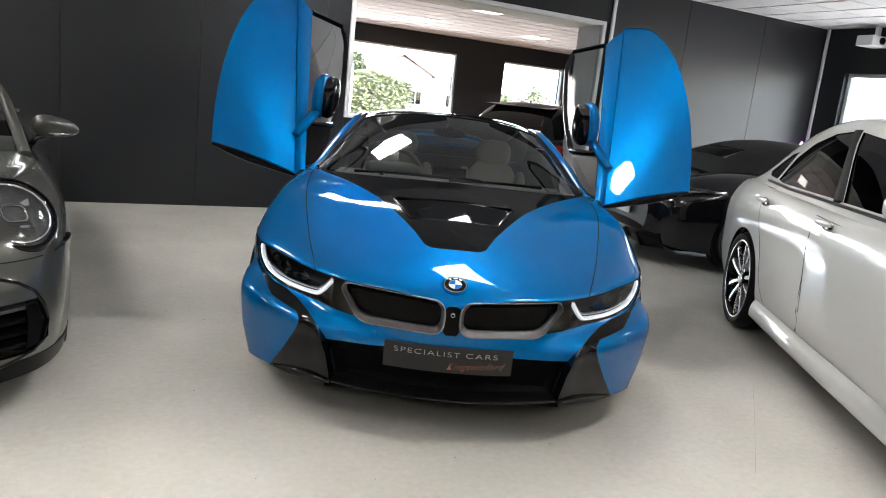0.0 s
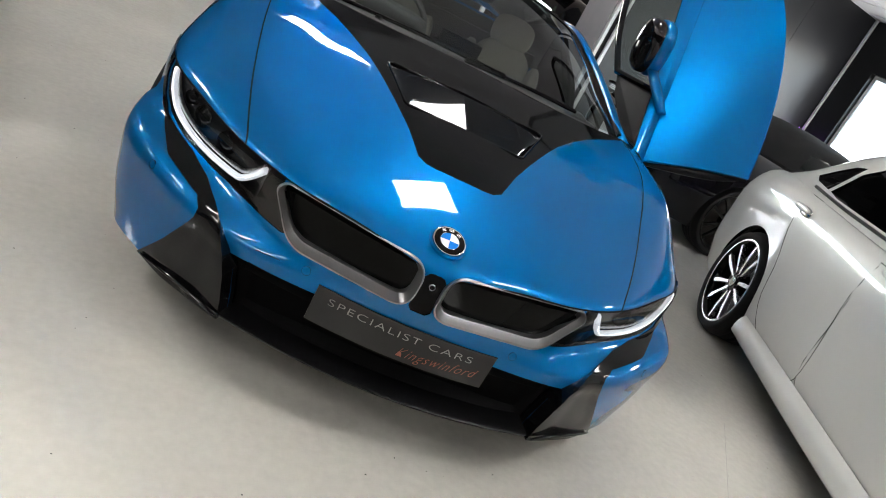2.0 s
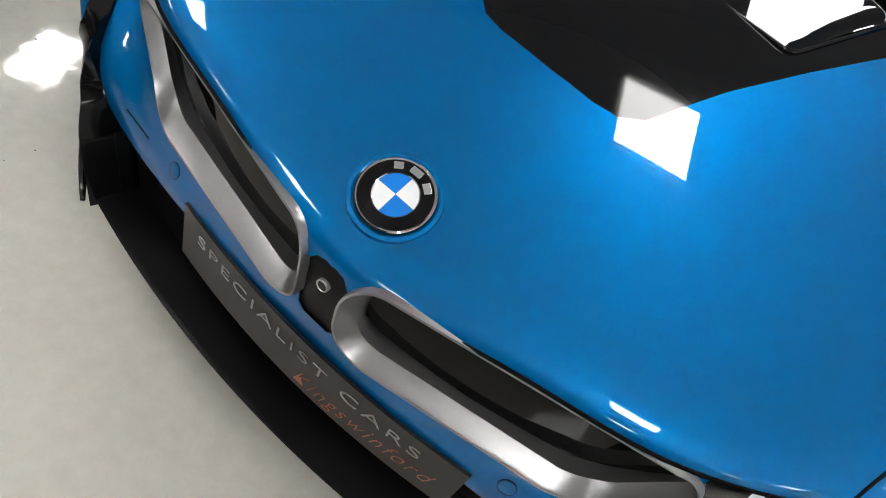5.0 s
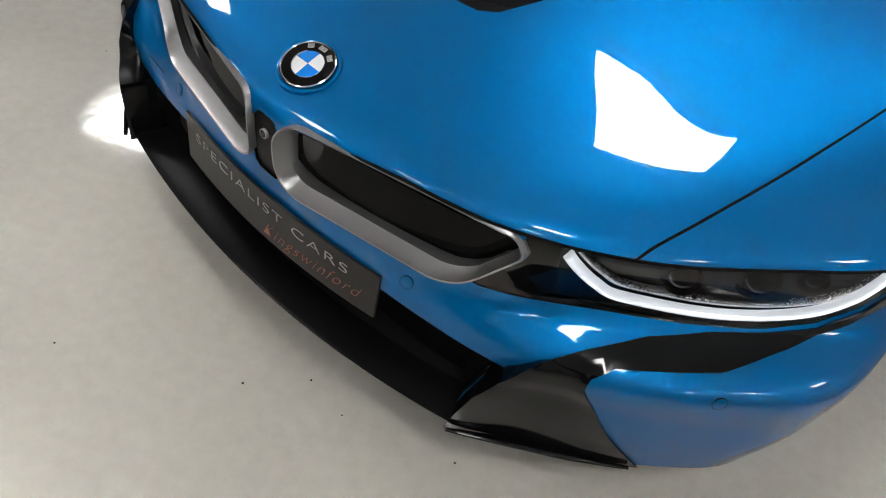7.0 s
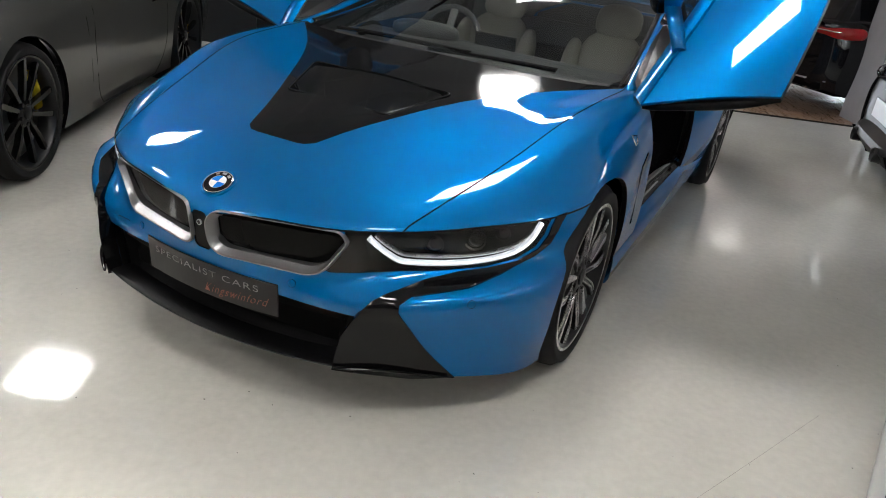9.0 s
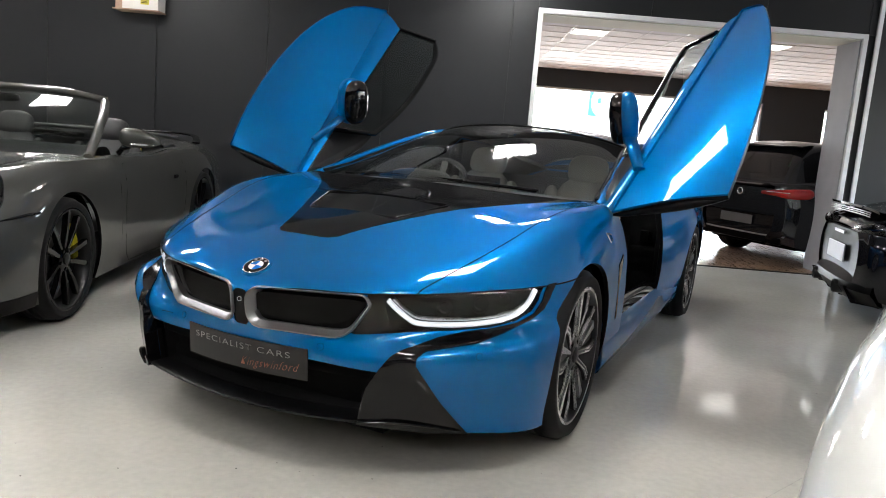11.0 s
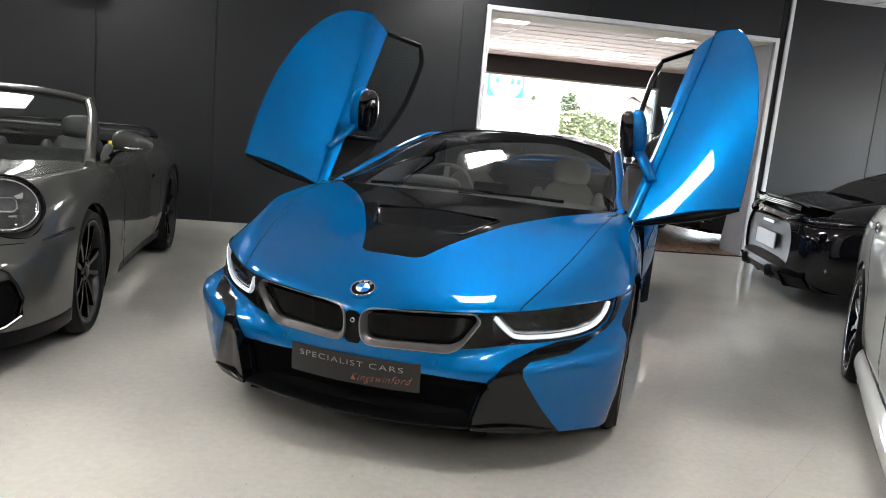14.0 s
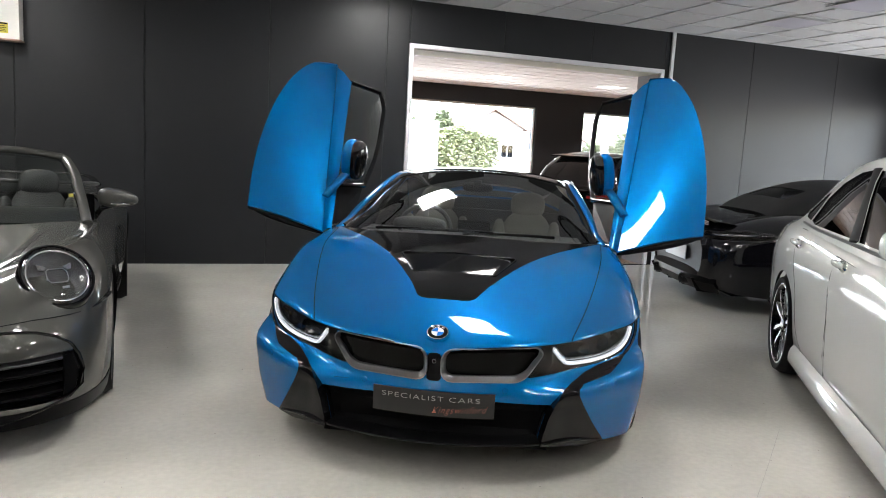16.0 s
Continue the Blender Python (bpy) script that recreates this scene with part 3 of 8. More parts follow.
def wheel(parent, at, r, width, rim, style, side, caliper=None):
    """A wheel whose outer face looks along +x (side 1) or -x (side -1)."""
    ob = new("wheel")
    ob.parent, ob.matrix_basis = parent, at @ Matrix.Diagonal((side, 1, 1, 1)) if side > 0 else at @ pose(0, 0, 0, 0, 0, 180)
    w = width / 2
    bm = bmesh.new()
    prof = [(rim - 0.012, -w * 0.8), (rim + 0.004, -w * 0.96), (r * 0.5 + rim * 0.5, -w), (r - 0.022, -w * 0.93), (r - 0.004, -w * 0.72), (r, -w * 0.4)]
    prof += [(r - 0.006, -w * 0.36), (r - 0.006, -w * 0.32), (r, -w * 0.28), (r, -0.004), (r - 0.006, -0.003), (r - 0.006, 0.003), (r, 0.004), (r, w * 0.28), (r - 0.006, w * 0.32), (r - 0.006, w * 0.36)]
    prof += [(r, w * 0.4), (r - 0.004, w * 0.72), (r - 0.022, w * 0.93), (r * 0.62 + rim * 0.38, w * 1.0), (r * 0.4 + rim * 0.6, w * 1.005), (rim + 0.006, w * 0.97), (rim - 0.004, w * 0.9)]
    lathe(bm, prof, 72)
    part("tyre", bm, M_TYRE, ob, "black rubber tyre")
    bm = bmesh.new()
    lathe(bm, [(rim - 0.002, w * 0.93), (rim - 0.010, w * 0.95), (rim - 0.020, w * 0.90), (rim - 0.03, w * 0.6), (rim - 0.045, 0), (rim - 0.03, -w * 0.9)], 72, 0)
    lathe(bm, [(rim - 0.001, w * 0.945), (rim - 0.007, w * 0.962), (rim - 0.013, w * 0.95)], 72, 1)
    part("rim", bm, [M_DARK_ALLOY if style != "white" else M_BLACK_GLOSS, M_SILVER if style in ("turbine", "white") else M_BLACK_GLOSS], ob, smooth=50)
    bm = bmesh.new()
    face = w * 0.80
    n = {"turbine": 5, "ten": 10, "white": 10, "five": 5}[style]
    for k in range(n):
        turn = Matrix.Rotation(2 * math.pi * k / n, 4, "X")
        if style == "turbine":
            for sgn, slot in ((1, 1), (-1, 1)):
                pts = [(face - 0.012, 0.012 * sgn, 0.05), (face - 0.012, 0.044 * sgn, 0.055), (face + 0.004, 0.090 * sgn, rim * 0.62), (face + 0.004, 0.108 * sgn, rim - 0.012), (face + 0.004, 0.070 * sgn, rim - 0.010), (face + 0.004, 0.058 * sgn, rim * 0.6)]
                pts = [turn @ Vector(p) for p in (pts if sgn > 0 else pts[::-1])]
                slab(bm, pts, (-0.028, 0, 0), 0, 0.002)
                for a0, a1, b0, b1, w0, w1 in ((0.016, 0.023, 0.064, 0.073, 0.076, 0.086), (0.034, 0.040, 0.080, 0.087, 0.096, 0.104)):
                    strip = [(face - 0.009, a0 * sgn, 0.06), (face - 0.009, a1 * sgn, 0.06), (face + 0.0065, b1 * sgn, rim * 0.62), (face + 0.0065, w1 * sgn, rim - 0.014), (face + 0.0065, w0 * sgn, rim - 0.014), (face + 0.0065, b0 * sgn, rim * 0.62)]
                    strip = [turn @ Vector(p) for p in (strip if sgn > 0 else strip[::-1])]
                    slab(bm, strip, (-0.008, 0, 0), 1, 0.0008)
            pts = [(face - 0.016, -0.010, 0.05), (face - 0.016, 0.010, 0.05), (face - 0.008, 0.055, rim * 0.62), (face - 0.008, 0.066, rim - 0.014), (face - 0.008, -0.066, rim - 0.014), (face - 0.008, -0.055, rim * 0.62)]
            slab(bm, [turn @ Vector(p) for p in pts], (-0.03, 0, 0), 0, 0.002)
            pts = [(face + 0.001, -0.006, 0.08), (face + 0.001, 0.006, 0.08), (face + 0.002, 0.020, rim - 0.016), (face + 0.002, -0.020, rim - 0.016)]
            slab(bm, [turn @ Vector(p) for p in pts], (-0.012, 0, 0), 1, 0.001)
        else:
            a, b_ = (0.011, 0.015) if style != "five" else (0.03, 0.05)
            tilt = 0.018 * (-1) ** k
            pts = [(face - 0.012, -a, 0.045), (face - 0.012, a, 0.045), (face + 0.002, b_ * 0.8 + tilt * 0.4, rim * 0.6), (face + 0.004, b_ + tilt, rim - 0.010), (face + 0.004, -b_ + tilt, rim - 0.010), (face + 0.002, -b_ * 0.8 + tilt * 0.4, rim * 0.6)]
            slab(bm, [turn @ Vector(p) for p in pts], (-0.03, 0, 0), 1 if style == "white" else 0, 0.003)
    lathe(bm, [(0.075, face - 0.04), (0.072, face - 0.014), (0.05, face - 0.006), (0.034, face - 0.004)], 32, 0)
    for k in range(5):
        lathe(bm, [(0.010, face - 0.012), (0.010, face - 0.003), (0.0005, face - 0.002)], 8, 0, m=Matrix.Rotation(2 * math.pi * (k + 0.5) / 5, 4, "X") @ Matrix.Translation((0, 0, 0.055)))
    part("spokes", bm, [M_DARK_ALLOY if style == "turbine" else M_BLACK_GLOSS, M_SILVER], ob, smooth=40)
    bm = bmesh.new()
    lathe(bm, [(0.034, face - 0.006), (0.032, face + 0.002), (0.02, face + 0.005), (0.0005, face + 0.006)], 24)
    part("hub_cap", bm, M_SILVER if style == "white" else M_DARK_ALLOY, ob, smooth=50)
    bm = bmesh.new()
    lathe(bm, [(0.08, w * 0.28), (rim * 0.78, w * 0.28), (rim * 0.80, w * 0.26), (rim * 0.80, w * 0.05), (rim * 0.3, w * 0.05)], 48)
    part("brake_disc", bm, M_DISC, ob)
    if caliper:
        bm = bmesh.new()
        for a in (-0.3, -0.1, 0.1, 0.3):
            box(bm, w * 0.1, w * 0.42, -0.04, 0.04, rim * 0.62, rim * 0.86, 0.01, Matrix.Rotation(a - 1.25, 4, "X"))
        part("brake_caliper", bm, caliper, ob)
    return ob

# ---------------------------------------------------------------- the blue sports car
M_BLUE = paint("metallic_blue", (0.0, 0.116, 0.330), 0.60, 0.45, 0.10, coat_ior=1.35)
M_BLUE.node_tree.nodes["Principled BSDF"].inputs["Specular Tint"].default_value = (0.08, 0.42, 0.80, 1)
M_INSERT = paint("satin_black_insert", (0.006, 0.006, 0.0065), 0.0, 0.35, coat=0.6, coat_ior=1.30)
M_INSERT.node_tree.nodes["Principled BSDF"].inputs["Coat Roughness"].default_value = 0.06
M_BADGE_BLUE = paint("enamel_blue", (0.01, 0.18, 0.62), 0.0, 0.3)
M_ENAMEL_WHITE = paint("enamel_white", (0.72, 0.73, 0.74), 0.0, 0.3)
M_KIDNEY = mat("satin_silver", (0.27, 0.27, 0.275), 0.34, metal=0.85, vary=0.04, fine=300)
M_FLAP = paint("grille_flap_plastic", (0.003, 0.003, 0.003), 0.0, 0.4, coat_ior=1.17)
M_PLATE = mat("plate_black", (0.010, 0.0095, 0.0095), 0.4, vary=0.1, fine=200, coat=0.1)
M_PLATE.node_tree.nodes["Principled BSDF"].inputs["Specular IOR Level"].default_value = 0.32
M_PLATE_TEXT = mat("plate_silver", (0.30, 0.295, 0.285), 0.35, metal=0.4, vary=0.05)
M_PLATE_RED = mat("plate_copper", (0.30, 0.085, 0.05), 0.4, vary=0.1)
M_DRL = glow("daylight_tube", (0.92, 0.95, 1.0), 0.20)
M_LAMP_LENS = pane("smoky_lamp_lens", (0.62, 0.63, 0.64), 1.45)
M_LEATHER = mat("pale_leather", (0.20, 0.19, 0.165), 0.5, vary=0.08, scale=8, fine=140, bump=0.15)
M_LEATHER_DARK = mat("dark_leather", (0.03, 0.03, 0.031), 0.5, vary=0.12, fine=140, bump=0.15)
M_GREYTRIM = mat("grey_trim", (0.13, 0.13, 0.13), 0.45, vary=0.1, fine=120)

CAR = pose(0, 2.70, 0, 0, 0, 1.7)
sports_car = thing("sports_car", CAR, "metallic blue sports coupe with both doors swung up", "car")

# long lines of the front, each from the middle round to the side
bottom = [(0, .05, .20), (.22, .06, .20), (.43, .085, .20), (.60, .165, .195), (.765, .305, .182), (.886, .465, .165), (.918, .63, .15), (.915, .92, .15), (.925, 1.30, .17), (.93, 1.60, .18)]
intake = [(0, .03, .385), (.22, .04, .385), (.44, .075, .38), (.605, .14, .372), (.787, .286, .362), (.922, .45, .355), (.952, .63, .35), (.952, .92, .36), (.955, 1.30, .36), (.955, 1.60, .36)]
panel_top = [(0, .018, .43), (.22, .032, .432), (.43, .078, .44), (.60, .136, .460), (.792, .276, .490), (.919, .435, .505), (.955, .63, .505), (.96, .92, .52), (.962, 1.30, .52), (.958, 1.60, .52)]
chin = [(0, .012, .478), (.22, .036, .478), (.42, .104, .490), (.58, .215, .513), (.77, .378, .530), (.888, .525, .545), (.944, .69, .56), (.96, .92, .58), (.962, 1.30, .58), (.955, 1.60, .58)]
lip = [(0, -.004, .603), (.22, .034, .632), (.41, .085, .640), (.56, .180, .6465), (.746, .375, .660), (.875, .545, .672), (.936, .73, .680), (.955, .92, .70), (.955, 1.30, .70), (.945, 1.60, .70)]
brow = [(0, .03, .642), (.215, .075, .664), (.40, .13, .670), (.545, .228, .678), (.725, .42, .70), (.848, .605, .722), (.905, .79, .75), (.93, .95, .772), (.935, 1.31, .785), (.925, 1.58, .79)]
nose = [(0, .13, .694), (.21, .17, .701), (.385, .235, .705), (.535, .325, .714), (.69, .52, .752), (.80, .705, .795), (.858, .845, .825), (.888, .98, .843), (.898, 1.31, .858), (.895, 1.56, .868)]
bonnet = [(0, .36, .773), (.19, .38, .767), (.355, .45, .764), (.50, .55, .772), (.635, .70, .808), (.735, .83, .848), (.80, .94, .872), (.84, 1.05, .885), (.862, 1.31, .893), (.868, 1.53, .898)]
middle = [(0, .70, .848), (.17, .72, .846), (.31, .76, .845), (.445, .82, .848), (.57, .91, .858), (.675, 1.0, .879), (.74, 1.09, .897), (.785, 1.19, .906), (.825, 1.35, .913), (.85, 1.51, .917)]
rise = [(0, 1.0, .902), (.16, 1.02, .899), (.29, 1.04, .894), (.41, 1.08, .891), (.53, 1.14, .893), (.63, 1.21, .900), (.695, 1.28, .908), (.745, 1.35, .915), (.79, 1.44, .920), (.83, 1.53, .922)]
cowl = [(0, 1.30, .945), (.18, 1.31, .941), (.33, 1.335, .935), (.46, 1.365, .930), (.575, 1.40, .927), (.655, 1.435, .925), (.712, 1.465, .925), (.755, 1.49, .925), (.79, 1.515, .925), (.822, 1.54, .924)]


def widen(rows):
    """The lamps and blades lie a little further out towards the wheels."""
    rows = np.array(rows)
    u = np.clip((rows[..., 0] - 0.60) / 0.30, 0, 1)
    rows[..., 0] += 0.017 * u * u * (3 - 2 * u)
    return rows


front = skin(mirrored([bottom, intake, panel_top, chin, lip, brow, nose, bonnet, middle, rise, cowl]), 0.026, 0.03)
shell = Shell(front)

HUB_F, HUB_R, ARCH = (0.925, 0.345), (3.725, 0.35), 0.376
lip = np.array(lip)
lip_line = along(lip, knots(np.array([lip]), 1), np.linspace(0, knots(np.array([lip]), 1)[-1], 60))


def both(pts):
    return [pts, [(-x, y) for x, y in pts][::-1]]


def in_front(c):
    return c.y < 0.95 and c.z < 0.70


def on_top(c):
    return c.z > 0.64


# outlines drawn in front view (x, z)
kidney = polygon([(.027, .622, .06), (.432, .640, .05), (.457, .608, .04), (.378, .481, .09), (.029, .477, .055)], 9)
headlight = [(.440, .6425), (.56, .6495), (.725, .6615), (.866, .6755), (.860, .625), (.846, .587), (.812, .555), (.755, .536), (.66, .524), (.56, .517), (.475, .507), (.40, .500), (.385, .506), (.430, .571), (.450, .608), (.440, .628)]
blade = [(.872, .676), (.867, .622), (.852, .580), (.816, .548), (.757, .531), (.70, .522), (.64, .504), (.585, .477), (.542, .446), (.502, .402), (.475, .35), (.458, .28), (.449, .226), (.58, .206), (.75, .17), (.726, .215), (.679, .30), (.637, .385), (.617, .43), (.616, .452), (.634, .472), (.685, .484), (.75, .499), (.80, .522), (.847, .556), (.872, .592), (.882, .630), (.888, .679)]
mouth = [(-.4745, .35), (-.502, .392), (-.40, .395), (-.2, .402), (0, .405), (.2, .402), (.40, .395), (.502, .392), (.4745, .35), (.457, .28), (.449, .228), (.60, .2085), (.80, .174), (.80, .10), (-.80, .10), (-.80, .174), (-.60, .2085), (-.449, .228), (-.457, .28)]
bridge = [(-.031, .49), (-.031, .588), (-.02, .601), (0, .606), (.02, .601), (.031, .588), (.031, .49), (.02, .478), (-.02, .478)]


def wide(pts):
    return [(float(widen([(x, 0, 0)])[0][0]), z) for x, z in pts]


headlight, blade = wide(headlight), wide(blade)
# the long bonnet edge that runs on to the wheel arch, drawn in front view and side view
for o in both(kidney) + both(headlight) + both(blade) + [mouth, bridge]:
    shell.cut(o, (0, 2), in_front)
edge = [(float(p[0]), float(p[2])) for p in lip_line if p[1] < 0.58]
for o in both(edge):
    shell.cut(o, (0, 2), lambda c: c.y < 0.75 and 0.55 < c.z < 0.75, closed=False)
edge2 = [(float(p[1]), float(p[2])) for p in lip_line if 0.55 < p[1] < 1.0]
shell.cut(edge2, (1, 2), lambda c: abs(c.x) > 0.8 and 0.6 < c.z < 0.76 and c.y < 1.1, closed=False)
arch = [(HUB_F[0] + ARCH * math.cos(a), HUB_F[1] + ARCH * math.sin(a)) for a in np.linspace(0, 2 * math.pi, 56, endpoint=False)]
shell.cut(arch, (1, 2), lambda c: abs(c.x) > 0.7 and c.z < 0.82)
# outlines drawn from above (x, y)
seam = [tuple(p) for p in rounded([(.560, .14), (.574, .20), (.604, .30), (.645, .45), (.680, .60), (.712, .75), (.739, .90), (.760, 1.05), (.774, 1.20), (.786, 1.35), (.795, 1.45), (.80, 1.6)], 4, False)]
for o in both(seam):
    shell.cut(o, (0, 1), on_top, closed=False)
vee = [(0, .326), (.075, .329), (.108, .337), (.135, .362), (.183, .50), (.247, .65), (.312, .79), (.375, .92), (.455, 1.06), (.54, 1.19), (.635, 1.31), (.72, 1.41), (.78, 1.48), (.83, 1.6)]
vee = [(-x, y) for x, y in vee[:0:-1]] + vee
shell.cut(vee, (0, 1), on_top)
vent = polygon([(-.209, .648, .03), (.209, .648, .03), (.3125, .945, .025), (-.3125, .945, .025)], 6)
shell.cut(vent, (0, 1), on_top)

in_k, in_h, in_b, in_m, in_br, in_v, in_vent = (inside(p) for p in (kidney, headlight, blade, mouth, bridge, vee, vent))
lx, lz, ly = (np.array([p[k] for p in lip_line]) for k in (0, 2, 1))


def above_lip(c):
    x = abs(c.x)
    if c.y < 0.57:
        return c.z > np.interp(x, lx, lz) - 1e-4
    return c.z > np.interp(c.y, ly, lz) - 1e-4


sx, sy = np.array([p[0] for p in seam]), np.array([p[1] for p in seam])


def within_seam(c):
    return abs(c.x) < np.interp(c.y, sy, sx)


def hole(c):
    return abs(c.x) > 0.7 and math.hypot(c.y - HUB_F[0], c.z - HUB_F[1]) < ARCH - 1e-4


for f in shell.take(hole), :
    f.free()
fr = lambda c: in_front(c) and not above_lip(c)
vent_bm = shell.take(lambda c: on_top(c) and in_vent(c.x, c.y))
vee_bm = shell.take(lambda c: on_top(c) and in_v(c.x, c.y) and c.y > 0.3)
k_l = shell.take(lambda c: fr(c) and c.x < 0 and in_k(-c.x, c.z))
k_r = shell.take(lambda c: fr(c) and c.x > 0 and in_k(c.x, c.z))
h_l = shell.take(lambda c: fr(c) and c.x < 0 and in_h(-c.x, c.z))
h_r = shell.take(lambda c: fr(c) and c.x > 0 and in_h(c.x, c.z))
b_l = shell.take(lambda c: in_front(c) and c.x < 0 and in_b(-c.x, c.z))
b_r = shell.take(lambda c: in_front(c) and c.x > 0 and in_b(c.x, c.z))
m_bm = shell.take(lambda c: in_front(c) and in_m(c.x, c.z))
br_bm = shell.take(lambda c: fr(c) and in_br(c.x, c.z))
hood_bm = shell.take(lambda c: above_lip(c) and within_seam(c))
fl_bm = shell.take(lambda c: c.x < 0 and (above_lip(c) or c.y > 0.925))
fr_bm = shell.take(lambda c: c.x > 0 and (above_lip(c) or c.y > 0.925))
bumper_bm = shell.take(lambda c: True)

vent_copy, m_copy, hl_copy, hr_copy = vent_bm.copy(), m_bm.copy(), h_l.copy(), h_r.copy()
kl_copy, kr_copy = k_l.copy(), k_r.copy()
shell.panel("bonnet", hood_bm, M_BLUE, sports_car, 0.0, 0.014)
shell.panel("front_wing", fl_bm, M_BLUE, sports_car, 0.0, 0.02)
shell.panel("front_wing", fr_bm, M_BLUE, sports_car, 0.0, 0.02)
shell.panel("bumper", bumper_bm, M_BLUE, sports_car, 0.0, 0.02)
shell.panel("bonnet_insert", vee_bm, M_INSERT, sports_car, 0.0, 0.01, "gloss black V-shaped bonnet insert")


def scoop(c):
    """Depth of the bonnet vent: deep behind its front edge, level at its rear."""
    d = min(max((0.945 - c.y) / 0.28, 0), 1) * min(max((c.y - 0.655) / 0.012, 0), 1)
    e = min(max((0.201 + 0.348 * (c.y - 0.648) - abs(c.x)) / 0.014, 0), 1)
    return -0.080 * d * e - 0.005


shell.panel("bonnet_vent", vent_bm, M_BLACK_GLOSS, sports_car, 0.0, 0.0, "black sunken bonnet vent", scoop)
vent_copy.free()
for bmx in (b_l, b_r):
    bmesh.ops.subdivide_edges(bmx, edges=bmx.edges[:], cuts=1, use_grid_fill=True)
    def dish(c):
        x, z = abs(c.x), c.z
        if z > 0.475:
            return 0.006
        lo, hi = np.interp(z, [.19, .28, .35, .40, .45, .47], [.447, .457, .475, .502, .548, .575]), np.interp(z, [.17, .215, .30, .385, .43, .47], [.75, .725, .68, .635, .61, .62])
        u = min(max((x - lo) / max(hi - lo, 1e-3), 0), 1)
        def ease(v, a, b_):
            v = min(max((v - a) / (b_ - a), 0), 1)
            return v * v * (3 - 2 * v)
        return 0.006 + 0.045 * (1 - u) ** 1.6 * (1 - ease(z, .34, .51)) - 0.006 * ease(u, .05, .45) * (1 - ease(u, .85, 1.0)) * (1 - ease(z, .38, .47)) * ease(z, .20, .27)
    shell.panel("bumper_blade", bmx, M_BLADE, sports_car, 0.0, 0.12, "gloss black curved aero blade", dish, False)
shell.panel("camera_bridge", br_bm, M_BLACK_SATIN, sports_car, 0.0005, 0.004, "black bridge with a small camera", lambda c: -0.004)
shell.panel("lower_intake", m_bm, M_LINER, sports_car, 0.0, 0.0, "black lower air intake", lambda c: -0.055 if c.z > 0.235 and abs(c.x) < 0.445 else -0.03)
m_copy.free()


def front_y(x, z):
    """How far back the nose surface lies at a place of the front view."""
    hit = shell.tree.ray_cast(Vector((x, -1, z)), Vector((0, 1, 0)))
    return hit[0].y if hit[0] is not None else 0.0


def top_z(x, y):
    hit = shell.tree.ray_cast(Vector((x, y, 2)), Vector((0, 0, -1)))
    return hit[0].z if hit[0] is not None else 0.0


# kidney grilles: dark mesh set back, a silver ring round each
inner = inset(kidney, lambda x, z: 0.011 + 0.006 * min(max((0.632 - z) / 0.02, 0), 1) + 0.006 * min(max((0.53 - z) / 0.04, 0), 1))
for sgn, bmx, cp in ((-1, k_l, kl_copy), (1, k_r, kr_copy)):
    gr = new("kidney_grille")
    gr.parent = sports_car
    tagged(gr, "black grille in a satin silver ring")
    shell.panel("grille_back", bmx, M_FLAP, gr, 0.0, 0.0, "", lambda c: -0.040)
    cp.free()
    bm = bmesh.new()
    outer_p, inner_p = [], []
    for (x, z), (xi, zi) in zip(kidney, inner):
        y = front_y(sgn * x, z)
        yi = front_y(sgn * xi, zi)
        def between(f, dy):
            return Vector((sgn * (x * f + xi * (1 - f)), y * f + yi * (1 - f) + dy, z * f + zi * (1 - f)))
        outer_p.append([between(1, 0.012), between(1, -0.004), between(.92, -0.010), between(.74, -0.010), between(.66, -0.005), between(0, 0.016), between(0, 0.045)])
    rings = [[bm.verts.new(p) for p in row] for row in outer_p]
    for i in range(len(rings)):
        a, b_ = rings[i], rings[(i + 1) % len(rings)]
        for k in range(6):
            q = (a[k], b_[k], b_[k + 1], a[k + 1])
            f = bm.faces.new(q[::-1] if sgn > 0 else q)
            f.smooth = True
    part("grille_ring", bm, M_KIDNEY, gr, "satin silver ring", 28)
    for k in range(4):
        bm = bmesh.new()
        for i in range(12):
            x = .048 + (k + i / 12) * .0965
            x2 = .048 + (k + (i + 1) / 12) * .0965
            q = []
            for xx, hi in ((x, 0), (x2, 0), (x2, 1), (x, 1)):
                zt = np.interp(xx, [.047, .06, .108, .39, .426, .434], [.592, .598, .602, .614, .608, .596])
                zb = min(np.interp(xx, [.047, .07, .20, .33, .370, .41, .434], [.535, .522, .518, .524, .542, .576, .592]), zt - 0.004)
                z = zt if hi else zb
                q.append((sgn * xx, front_y(sgn * xx, z) + 0.024 + 0.004 * (1 - hi), z))
            bm.faces.new([bm.verts.new(p) for p in (q if sgn > 0 else q[::-1])])
        bmesh.ops.remove_doubles(bm, verts=bm.verts, dist=1e-5)
        part("grille_flap", bm, M_FLAP, gr, "", 40)
bm = bmesh.new()
lathe(bm, [(0.0085, 0.004), (0.0085, -0.003), (0.0075, -0.004), (0.0065, -0.003)], 24, 0, m=Matrix.Translation((0, front_y(0, 0.568) + 0.002, 0.568)) @ Matrix.Rotation(radians(90), 4, "Z"))
lathe(bm, [(0.0065, -0.003), (0.004, -0.002), (0.0003, -0.003)], 24, 1, m=Matrix.Translation((0, front_y(0, 0.568) + 0.002, 0.568)) @ Matrix.Rotation(radians(90), 4, "Z"))
part("front_camera", bm, [M_STEEL, M_BLACK_GLOSS], sports_car, "small round front camera", 40)

